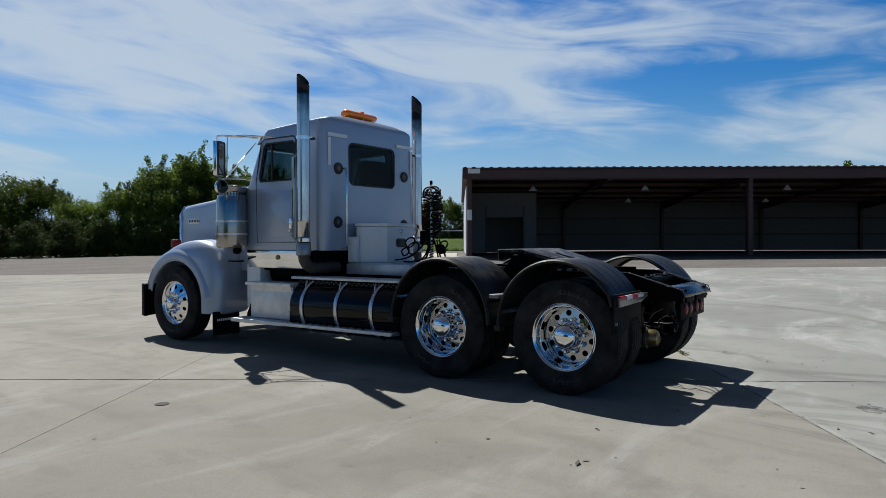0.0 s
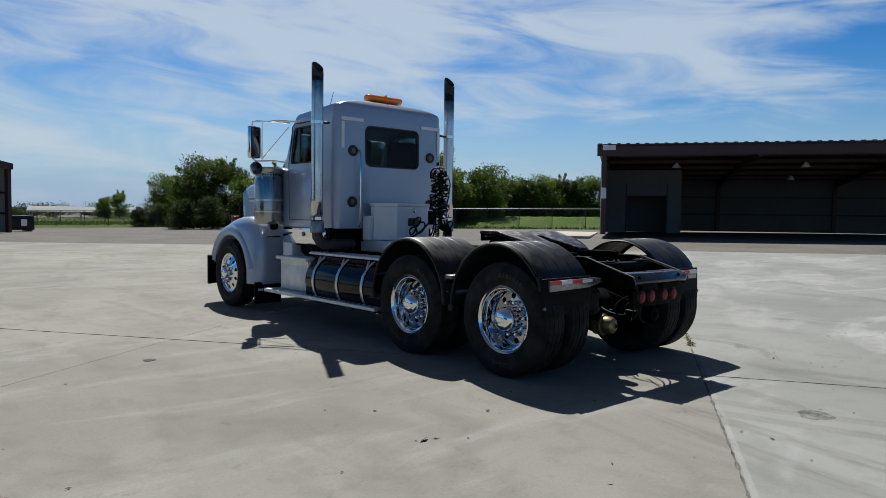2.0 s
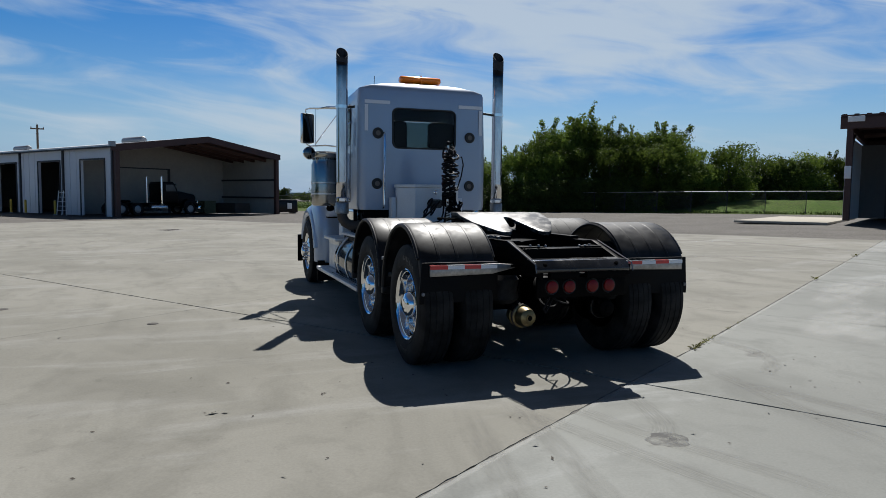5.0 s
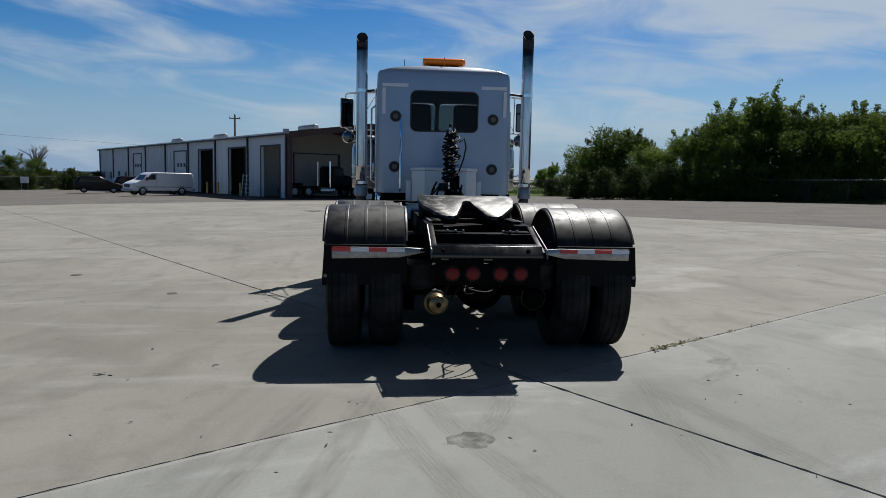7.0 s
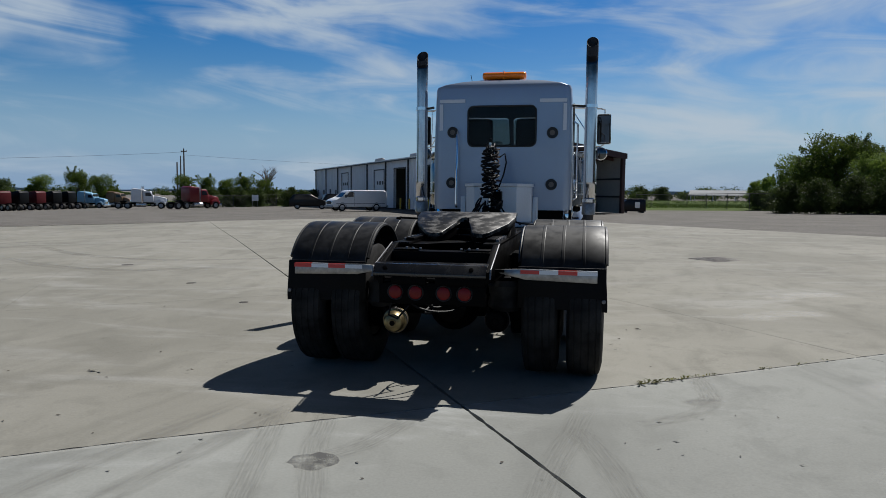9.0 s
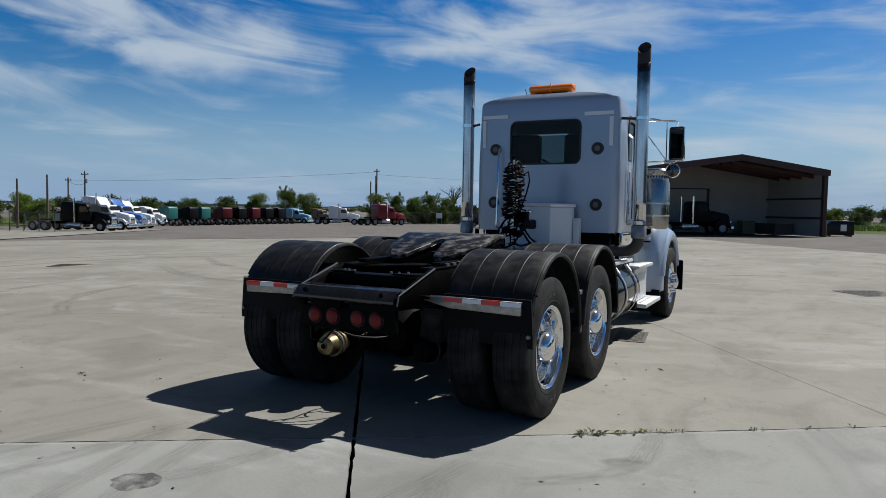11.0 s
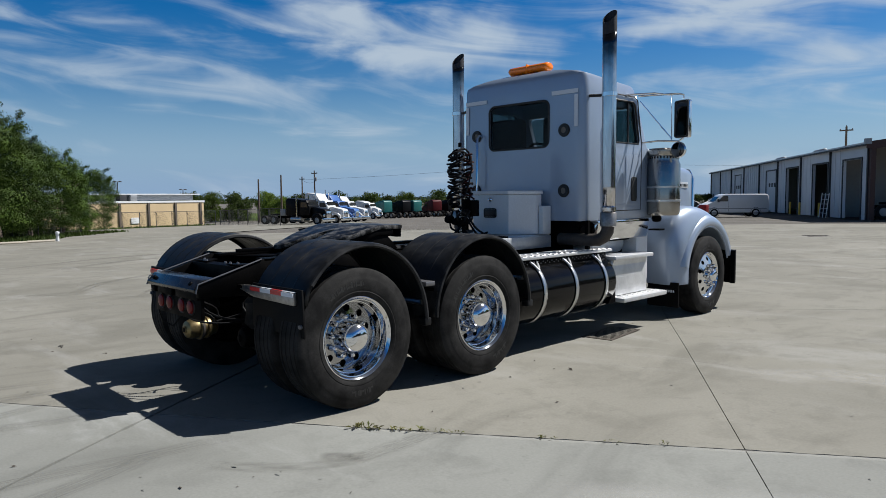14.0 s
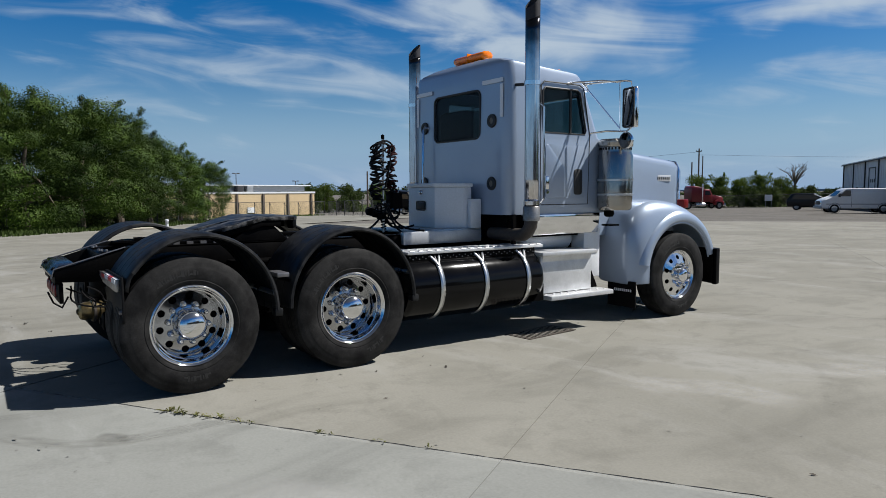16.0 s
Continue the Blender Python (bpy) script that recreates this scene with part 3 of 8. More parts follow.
pane("rear_window", [(CX + x, z) for x, z in round_rect(-0.43, 0.43, 2.055, 2.55, 0.066)], "y", 3.222, cab, M["glass"], "dark tinted rear window")
part("window_gasket", tube([(CX + x, 3.203, z) for x, z in round_rect(-0.437, 0.437, 2.047, 2.558, 0.072)], 0.012, 6, loop=True), M["gasket"], cab, "black rubber gasket")
for s in (-1, 1):
    pane("door_window", DOORWIN, "x", CX + s * 0.872, cab, M["glass_c"], "greenish door glass")
    part("door_gasket", tube([(CX + s * 0.893, y, z) for y, z in DOORWIN], 0.011, 6, loop=True), M["gasket"], cab)
    # the vent-window bar
    part("window_bar", box(CX + s * 0.885 - 0.008, CX + s * 0.885 + 0.008, 4.085, 4.11, 2.10, 2.56), M["gasket"], cab)
    w = pane("windscreen", [(x, y) for x, y in round_rect(-0.365, 0.365, -0.195, 0.195, 0.06)], "z", 0.0, cab, M["glass_c"], "clear split windscreen pane")
    w.matrix_local = Matrix.Translation((CX + s * 0.395, 4.468, 2.335)) @ Matrix.Rotation(radians(111), 4, "X")
    # door outline, raised lower panel, hinge strip, latch
    seam = [(3.665, 1.335), (4.365, 1.335), (4.385, 2.10), (4.285, 2.60), (4.22, 2.635), (3.70, 2.635), (3.655, 2.59), (3.65, 1.36)]
    part("door_seam", tube([(CX + s * 0.897, y, z) for y, z in seam], 0.007, 6, loop=True), M["gasket"], cab, "dark gap round the door")
    door = part("door_panel", prism(round_rect(3.72, 4.30, 1.40, 1.98, 0.04), "x", CX + s * 0.893, CX + s * 0.909, 0.006), M["paint"], cab, "raised lower panel of the door")
    part("door_handle", box(CX + s * 0.905, CX + s * 0.935, 3.70, 3.755, 1.50, 1.64, 0.012), M["chrome"], door, "chrome paddle handle")
    part("lock", lathe([(0.0, 0.012), (0.018, 0.012), (0.018, 0.0)], "x", (CX + s * 0.93 - 0.012, 3.73, 1.47), 12), M["chrome"], door)
    part("grab_handle", tube([(CX + s * 0.90, 3.645, 1.36), (CX + s * 0.955, 3.645, 1.40), (CX + s * 0.955, 3.645, 2.36), (CX + s * 0.90, 3.645, 2.40)], 0.013, 8), M["chrome"], cab, "chrome grab bar")
    part("sill_panel", prism([(CX + s * 0.80, 1.232), (CX + s * 0.906, 1.232), (CX + s * 0.908, 1.20), (CX + s * 0.880, 1.010), (CX + s * 0.80, 1.010)], "y", 3.47, 4.56, 0.005), M["chrome"], cab, "polished steel sill panel under the door")
    if s < 0:
        # brass brown stands in for amber glass lying in shade
        part("sill_lamp", lathe([(0.03, 0), (0.03, -0.012), (0, -0.018)], "x", (CX - 0.902, 3.98, 1.145), 14), M["brass"], cab, "small amber sill lamp coloured brown for the shade")
    part("cowl_panel", box(CX + s * 0.66, CX + s * 0.86, 4.36, 4.62, 0.50, 1.06, 0.01), M["white"], cab, "light-painted panel ahead of the steps")
part("peep_window", prism(round_rect(4.14, 4.26, 1.44, 1.72, 0.03), "x", CX + 0.905, CX + 0.916, 0.003), M["gasket"], cab, "black peep window in the door")
# vents on the back wall, tape, grab rail
for x, z in ((-0.622, 2.229), (0.660, 2.215), (-0.632, 1.577), (0.658, 1.562)):
    v = part("vent_ring", lathe([(0.034, -0.012), (0.066, -0.012), (0.072, 0.0), (0.072, 0.012), (0.034, 0.012)], "y", (x, 3.193, z), 28, closed=True), M["gasket"], cab, "round black cab vent")
    part("vent_grille", lathe([(0, -0.006), (0.05, -0.006), (0.05, 0.006)], "y", (x, 3.195, z), 20), M["vent"], v, "grey-brown mesh")
for x0, x1, z0, z1 in ((-0.797, -0.462, 2.607, 2.650), (-0.797, -0.754, 2.255, 2.590), (0.495, 0.835, 2.600, 2.643), (0.792, 0.835, 2.245, 2.580)):
    part("tape_strip", box(x0, x1, 3.195, 3.202, z0, z1), M["tape_w"], cab, "white reflective tape")
part("grab_rail", tube([(-0.548, 3.20, 2.225), (-0.548, 3.155, 2.235), (-0.55, 3.13, 2.20), (-0.558, 3.12, 1.30), (-0.558, 3.155, 1.265), (-0.558, 3.20, 1.265)], 0.013, 8), M["chrome"], cab, "chrome grab rail on the back wall")
# roof: beacon, markers, antenna, visor
beacon = part("beacon_base", box(CX - 0.20, CX + 0.20, 3.38, 3.48, 2.87, 2.925, 0.01), M["black"], truck)
lens = lathe([(0, -0.285), (0.05, -0.283), (0.066, -0.272), (0.072, -0.25), (0.072, 0.25), (0.066, 0.272), (0.05, 0.283), (0, 0.285)], "x", (0, 0, 0), 20)
bmesh.ops.transform(lens, matrix=Matrix.Translation((CX, 3.43, 2.972)) @ Matrix.Diagonal((1, 1.1, 0.70, 1)), verts=lens.verts)
part("beacon_lens", lens, M["amber"], beacon, "amber plastic beacon lens")
part("beacon_cap", box(CX - 0.006, CX + 0.006, 3.349, 3.511, 2.919, 3.025, 0.004), M["amberlit"], beacon)
for x in (-0.55, -0.28, 0.0, 0.28, 0.55):
    part("roof_marker", lathe([(0, 0.055), (0.03, 0.05), (0.045, 0.02), (0.05, 0)], "z", (CX + x, 4.22, 2.79 + 0.02 * (1 - abs(x))), 12), M["amber"], cab, "amber roof marker lamp")
part("antenna", tube([(-0.47, 4.05, 2.80), (-0.50, 3.86, 3.07)], 0.004, 5), M["black"], cab)
visor = [(-0.80, 4.40, 2.70), (-0.4, 4.50, 2.715), (0, 4.53, 2.72), (0.4, 4.50, 2.715), (0.80, 4.40, 2.70)]
vb, _ = grid_mesh([[(CX + x, y - 0.17, z + 0.015) for x, y, z in visor], [(CX + x, y, z) for x, y, z in visor], [(CX + x, y + 0.08, z - 0.10) for x, y, z in visor]])
solidify(part("sun_visor", vb, M["chrome"], cab, "steel sun visor over the windscreen"), 0.006)
# inside: floor, seats, wheel, dash
part("cab_floor", box(CX - 0.80, CX + 0.80, 3.30, 4.60, 1.30, 1.345), M["trim"], cab)
part("dashboard", prism([(4.30, 1.60), (4.56, 1.60), (4.56, 2.05), (4.42, 2.06), (4.28, 1.92)], "x", CX - 0.80, CX + 0.80, 0.02), M["trim"], cab)
part("headliner", box(CX - 0.76, CX + 0.76, 3.36, 4.22, 2.70, 2.715), M["seat"], cab)
for s in (-1, 1):
    st = part("seat", box(CX + s * 0.42 - 0.24, CX + s * 0.42 + 0.24, 3.55, 4.05, 1.55, 1.72, 0.05), M["seat"], cab, "grey cloth seat")
    part("seat_back", box(CX + s * 0.43 - 0.28, CX + s * 0.43 + 0.28, 3.44, 3.58, 1.66, 2.43, 0.06), M["seat"], st)
    part("seat_base", box(CX + s * 0.42 - 0.16, CX + s * 0.42 + 0.16, 3.60, 3.98, 1.345, 1.56), M["trim"], st)
sw = part("steering_wheel", tube([(CX - 0.42 + 0.22 * math.cos(a * math.tau / 20), 4.18 - 0.09 * math.sin(a * math.tau / 20), 1.98 + 0.20 * math.sin(a * math.tau / 20)) for a in range(20)], 0.016, 6, loop=True), M["trim"], cab)
part("steering_column", tube([(CX - 0.42, 4.18, 1.98), (CX - 0.42, 4.42, 1.80)], 0.03, 8), M["trim"], sw)

# hood and nose
rings = []
for y, w, top, r in ((4.70, 0.66, 2.03, 0.10), (4.95, 0.635, 2.025, 0.10), (5.6, 0.585, 1.985, 0.10), (6.25, 0.55, 1.925, 0.10), (6.42, 0.54, 1.905, 0.10), (6.49, 0.525, 1.875, 0.09), (6.51, 0.50, 1.85, 0.08)):
    rings.append([(w, y, 0.95), (w, y, 1.5)] + [(w - r + r * math.cos(radians(a)), y, top - 0.03 - r + r * math.sin(radians(a))) for a in (0, 22, 45, 68, 90)] + [(0.25, y, top - 0.004), (0, y, top)])
rings = [r + [(-x, y, z) for x, y, z in r[-2::-1]] for r in rings]
hb, hv = grid_mesh(rings)
hb.faces.new(hv[0][::-1])
hb.faces.new(hv[-1])
hood = part("hood", hb, M["paint"], truck, "long silver-blue hood with flat sides")
part("grille_surround", tube([(0.53, 6.50, 0.90), (0.53, 6.50, 1.74), (0.47, 6.50, 1.85), (0.25, 6.50, 1.885), (-0.25, 6.50, 1.885), (-0.47, 6.50, 1.85), (-0.53, 6.50, 1.74), (-0.53, 6.50, 0.90)], 0.024, 8), M["chrome"], hood, "chrome grille surround")
for k in range(12):
    x = -0.44 + 0.08 * k
    part("grille_bar", box(x - 0.012, x + 0.012, 6.505, 6.53, 0.95, 1.80, 0.004), M["chrome"], hood)
for s in (-1, 1):
    bd = part("badge", box(s * 0.556 - 0.006, s * 0.556 + 0.006, 5.99, 6.29, 1.602, 1.682, 0.003), M["tread_alu"], hood, "small chrome name plate drawn as a bar")
    for k in range(7):
        part("badge_bar", box(s * 0.5635 - 0.002, s * 0.5635 + 0.002, 6.020 + 0.038 * k, 6.034 + 0.038 * k, 1.624, 1.660), M["black"], bd)
    part("hood_latch", box(s * 0.65 - 0.015, s * 0.65 + 0.015, 4.80, 4.84, 1.18, 1.30, 0.006), M["black"], hood, "black rubber hood latch")
part("hood_vent", box(-0.09, 0.09, 5.15, 5.35, 2.003, 2.056, 0.01), M["gasket"], hood)


def fender_mesh(s):
    """Front fender: a bulging shell over the wheel that ends in a rolled lip."""
    path = [(4.965, 0.37), (4.955, 0.68), (4.965, 0.95), (5.03, 1.16), (5.16, 1.30), (5.34, 1.365), (5.56, 1.37), (5.80, 1.345), (6.01, 1.285), (6.21, 1.18), (6.37, 1.04), (6.48, 0.88), (6.53, 0.74)]
    ang = [192, 173, 160, 146, 133, 118, 104, 90, 76, 60, 44, 28, 17]
    rows = []
    for (y, z), a in zip(path, ang):
        ay, az = 5.79 + 0.585 * math.cos(radians(a)), 0.50 + 0.585 * math.sin(radians(a))
        row = [(s * 0.50, y, z), (s * 0.72, y, z + 0.01), (s * 0.88, y, z)]
        for t in (0.0, 22, 45, 65, 80, 90):
            k = 1 - math.cos(radians(t))
            row.append((s * (0.93 + 0.185 * math.sin(radians(t))), y + (ay - y) * k * 0.94, z + (az - z) * k * 0.94))
        row.append((s * 1.125, y + (ay - y) * 0.99, z + (az - z) * 0.99))
        row.append((s * 1.09, ay, az))
        rows.append(row)
    b, vs = grid_mesh(rows)
    return b


for s in (-1, 1):
    fd = part("front_fender", fender_mesh(s), M["paint"], truck, "bulging silver-blue front fender", smooth=60)
    solidify(fd, 0.012)
    fd.modifiers.new("round", "SUBSURF").levels = 1
    fd.modifiers["round"].render_levels = 2
    part("fender_lip", tube([(s * 1.105, 5.79 + 0.59 * math.cos(radians(a)), 0.50 + 0.59 * math.sin(radians(a))) for a in range(14, 196, 8)], 0.012, 6), M["paint"], fd)
    band = [(1.080, 0.738), (1.112, 0.712), (1.134, 0.680), (1.138, 0.635), (1.132, 0.606), (1.098, 0.590)]
    rows = [[(s * x, 5.79 + r * math.cos(radians(a)), 0.50 + r * math.sin(radians(a))) for x, r in band] for a in range(16, 176, 5)]
    part("arch_flange", grid_mesh(rows)[0], M["paint"], fd, "raised painted flange round the wheel arch", smooth=60)
    lamp = part("turn_lamp", box(s * 0.86 - 0.055, s * 0.86 + 0.055, 6.10, 6.20, 1.26, 1.37, 0.014), M["red"], fd, "red fender lamp")
    part("lamp_foot", box(s * 0.86 - 0.02, s * 0.86 + 0.02, 6.13, 6.17, 1.19, 1.27), M["black"], lamp)
    fl = part("front_mudflap", box(s * 0.68, s * 1.10, 4.985, 5.0, 0.11, 0.42), M["flap"], truck, "black mudflap behind the front wheel")
    pl = part("flap_plate", box(s * 0.74, s * 1.08, 4.974, 4.984, 0.285, 0.34), M["black"], fl)
    for k in range(9):
        x = s * (0.80 + 0.03 * k)
        part("plate_mark", box(x - 0.009, x + 0.009, 4.970, 4.975, 0.297, 0.328), M["tape_w"], pl)
part("front_bumper", prism([(-1.20, 6.40), (-1.16, 6.53), (-0.9, 6.64), (0.9, 6.64), (1.16, 6.53), (1.20, 6.40), (1.14, 6.40), (1.10, 6.48), (0.88, 6.56), (-0.88, 6.56), (-1.10, 6.48), (-1.14, 6.40)], "z", 0.29, 0.745, 0.01), M["black"], truck, "black steel front bumper")
part("radiator", box(-0.48, 0.48, 6.30, 6.48, 0.55, 1.75), M["black"], truck)
part("engine", box(-0.38, 0.38, 4.80, 6.1, 0.62, 1.5, 0.06), M["black"], truck)

# ---- wheels ----


def disc_with_holes(bm, r0, r1, rc, rh, count, x, dish, s):
    """Ring of the wheel disc with round openings. dish: how far the inner edge stands out from the outer."""
    def at(r, a):
        return bm.verts.new((s * (x + dish * (r1 - r) / (r1 - r0)), r * math.cos(a), r * math.sin(a)))
    half = math.pi / count
    for k in range(count):
        a0 = k * 2 * half
        inner, outer, back = [], [], []
        bound = []
        n = 4
        for i in range(n):
            bound.append((r1, -half + 2 * half * i / n))
        for i in range(n):
            bound.append((r1 + (r0 - r1) * i / n, half))
        for i in range(n):
            bound.append((r0, half - 2 * half * i / n))
        for i in range(n):
            bound.append((r0 + (r1 - r0) * i / n, -half))
        for r, a in bound:
            outer.append(at(r, a0 + a))
            px, py = r * math.cos(a) - rc, r * math.sin(a)
            d = math.hypot(px, py)
            hx, hy = rc + rh * px / d, rh * py / d
            rr, aa = math.hypot(hx, hy), math.atan2(hy, hx)
            v = at(rr, a0 + aa)
            inner.append(v)
            back.append(bm.verts.new(v.co + Vector((-s * 0.022, 0, 0))))
        m = len(outer)
        for i in range(m):
            j = (i + 1) % m
            bm.faces.new((outer[i], outer[j], inner[j], inner[i]))
            bm.faces.new((inner[i], inner[j], back[j], back[i]))
    bmesh.ops.remove_doubles(bm, verts=bm.verts, dist=0.0004)


def tyre_mesh(width, r, name):
    h = width / 2
    prof = [(0.292, -h * 0.80), (0.315, -h * 0.93), (0.335, -h * 0.97), (0.340, -h * 0.955), (0.36, -h), (0.425, -h * 1.0), (0.430, -h * 0.985), (0.455, -h * 0.95), (r - 0.022, -h * 0.89), (r - 0.006, -h * 0.82)]
    # circumferential grooves
    marks = [-0.58, -0.2, 0.2, 0.58]
    for m in marks:
        c = m * h
        prof += [(r - 0.002, c - 0.006), (r - 0.007, c - 0.004), (r - 0.007, c + 0.004), (r - 0.002, c + 0.006)]
    prof += [(rr, -x) for rr, x in prof[9::-1]]
    b = lathe(prof, "x", (0, 0, 0), 64)
    return finish(b, M["rubber"], name, 35)


TYRE = tyre_mesh(0.275, 0.508, "tyre")
b_nut = lathe([(0, 0.058), (0.010, 0.056), (0.0165, 0.049), (0.0185, 0.040), (0.0195, 0.012), (0.0225, 0.006), (0.0225, 0.0)], "x", (0, 0, 0), 10)
NUT = finish(b_nut, M["chrome"], "lug_nut", 30)
M["mark"] = material("worn_raised_rubber", (0.0038, 0.0038, 0.004), 0.6, 0.0, 0.4, 60, 0.8, 20, stain_color=(0.014, 0.014, 0.0135))
STROKES = [finish(box(-0.0012, 0.0012, -w, w, -h, h), M["mark"], "sidewall_mark", 0) for w, h in ((0.005, 0.020), (0.013, 0.006), (0.010, 0.020), (0.004, 0.014))]


def rear_rim(s):
    b = lathe([(0.282, -0.02), (0.300, 0.0), (0.302, 0.006), (0.296, 0.010), (0.286, 0.002), (0.278, -0.010), (0.272, -0.012), (0.266, -0.035), (0.260, -0.060), (0.256, -0.062), (0.254, -0.105), (0.248, -0.135), (0.244, -0.140), (0.240, -0.165)], "x", (0, 0, 0), 48)
    if s < 0:
        bmesh.ops.scale(b, vec=(-1, 1, 1), verts=b.verts)
    return finish(b, M["rim"], "rim", 30)


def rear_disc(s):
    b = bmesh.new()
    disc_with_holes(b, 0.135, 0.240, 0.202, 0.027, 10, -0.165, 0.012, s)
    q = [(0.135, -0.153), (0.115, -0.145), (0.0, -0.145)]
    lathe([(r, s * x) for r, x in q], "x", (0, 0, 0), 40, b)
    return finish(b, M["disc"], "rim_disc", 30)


def front_rim(s):
    b = lathe([(0.282, -0.03), (0.300, -0.006), (0.302, 0.0), (0.296, 0.004), (0.286, -0.004), (0.275, -0.025), (0.262, -0.030)], "x", (0, 0, 0), 48)
    if s < 0:
        bmesh.ops.scale(b, vec=(-1, 1, 1), verts=b.verts)
    disc_with_holes(b, 0.150, 0.262, 0.212, 0.026, 10, -0.03, 0.045, s)
    q = [(0.150, 0.015), (0.125, 0.022), (0.0, 0.022)]
    lathe([(r, s * x) for r, x in q], "x", (0, 0, 0), 40, b)
    return finish(b, M["rim"], "rim", 30)


def hub_cap(s, length, r, name):
    q = [(r, 0.0), (r, length * 0.55), (r * 0.97, length * 0.72), (r * 0.80, length * 0.90), (r * 0.45, length), (0.0, length * 1.02)]
    b = lathe([(a, s * c) for a, c in q], "x", (0, 0, 0), 32)
    return finish(b, M["chrome"], name, 50)


RIMS = {(k, s): fn(s) for k, fn in (("rear", rear_rim), ("front", front_rim)) for s in (-1, 1)}
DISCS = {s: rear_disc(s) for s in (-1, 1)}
CAPS = {(k, s): hub_cap(s, l, r, "hub_cap") for k, l, r in (("rear", 0.180, 0.113), ("front", 0.085, 0.082)) for s in (-1, 1)}


def wheel(x, y, z, s, kind, turn, face=True):
    """One wheel; face: whether its disc looks outwards."""
    w = share("tyre", TYRE, truck, (x, y, z), Matrix.Rotation(radians(turn), 4, "X"))
    tagged(w, "worn black tyre")
    if not face:
        part("inner_rim", lathe([(0.29, -0.1), (0.28, 0.1), (0.1, 0.1), (0.0, 0.1)], "x", (0, 0, 0), 24), M["black"], w)
        return w
    rim = share("rim", RIMS[kind, s], w, (s * 0.115, 0, 0))
    tagged(rim, "polished aluminium rim with ten hand holes")
    if kind == "rear":
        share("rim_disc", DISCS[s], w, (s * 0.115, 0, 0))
        part("wheel_back", lathe([(0.27, 0), (0.27, s * 0.02), (0, s * 0.02)], "x", (-s * 0.10, 0, 0), 24), M["black"], w)
    else:
        part("wheel_back", lathe([(0.28, 0), (0.28, s * 0.02), (0, s * 0.02)], "x", (s * 0.02, 0, 0), 24), M["black"], w)
    base = -0.148 if kind == "rear" else 0.018
    cap = share("hub_cap", CAPS[kind, s], w, (s * (0.115 + base), 0, 0))
    tagged(cap, "chrome hub cap")
    for k in range(10):
        a = k * math.tau / 10 + 0.31
        r = 0.146 if kind == "rear" else 0.130
        m = Matrix() if s > 0 else Matrix.Rotation(math.pi, 4, "Z")
        share("lug_nut", NUT, w, (s * (0.115 + base), r * math.cos(a), r * math.sin(a)), m)
    # raised lettering on the sidewall, as bars
    for a0, n in ((72, 15), (248, 9)):
        for k in range(n):
            a, q = radians(a0 + k * 3.1), (k * 7 + n) % 4
            r = 0.392 + (0.012 if q == 1 and k % 2 else -0.010 if q == 1 else 0.0)
            share("sidewall_mark", STROKES[q], w, (s * 0.1372, r * math.cos(a), r * math.sin(a)), Matrix.Rotation(a - math.pi / 2, 4, "X"))
    return w


for s in (-1, 1):
    for y, turn in ((-0.045, 12), (1.27, 40)):
        wheel(s * 1.103, y, 0.507, s, "rear", turn)
        wheel(s * 0.762, y, 0.507, s, "rear", turn + 9, face=False)
    wheel(s * 1.01, 5.735 if s > 0 else 5.785, 0.462 if s > 0 else 0.507, s, "front", 20)

# ---- tandem fenders ----


def rear_fender(s, y, rear_flap):
    cz, RY, RZ = 0.565, 0.595, 0.625

    def on(a, k=0.0):
        return (y + (RY + k) * math.cos(radians(a)), cz + (RZ + k) * math.sin(radians(a)))
    angles = range(-2, 150, 5) if rear_flap else range(0, 181, 5)
    path = [on(a) for a in angles]
    if rear_flap:
        path += [(y - 0.520, 0.84), (y - 0.526, 0.80)]
    xs = [0.605, 0.62, 0.76, 0.764, 0.782, 0.786, 0.915, 0.919, 0.937, 0.941, 1.07, 1.074, 1.092, 1.096, 1.225, 1.24, 1.252]
    lift = [-0.015, 0, 0, 0.002, 0.002, 0, 0, 0.002, 0.002, 0, 0, 0.002, 0.002, 0, 0, -0.006, -0.03]
    rows = []
    for py, pz in path:
        d = Vector((py - y, pz - cz)).normalized()
        rows.append([(s * x, py + d[0] * k, pz + d[1] * k) for x, k in zip(xs, lift)])
    b, _ = grid_mesh(rows)
    f = part("rear_fender", b, M["poly"], truck, "ribbed black plastic half-round fender", smooth=22)
    solidify(f, 0.008)
    edge = [(s * 1.25, *on(a, -0.02)) for a in range(0, 150 if rear_flap else 181, 6)]
    part("fender_bead", tube(edge, 0.017, 6), M["poly"], f)
    part("fender_bead", tube([(s * 0.605, p[1], p[2]) for p in edge], 0.014, 6), M["poly"], f)
    for a in (20, 160) if not rear_flap else (12,):
        py, pz = on(a, -0.015)
        part("fender_bracket", tube([(s * 0.40, py, pz), (s * 1.20, py, pz)], 0.022, 8), M["alu"] if a < 90 else M["black"], f)
    part("fender_foot", box(s * 1.18, s * 1.262, y + RY - 0.045, y + RY + 0.02, cz - 0.05, cz + 0.01, 0.008), M["poly"], f)
    return f


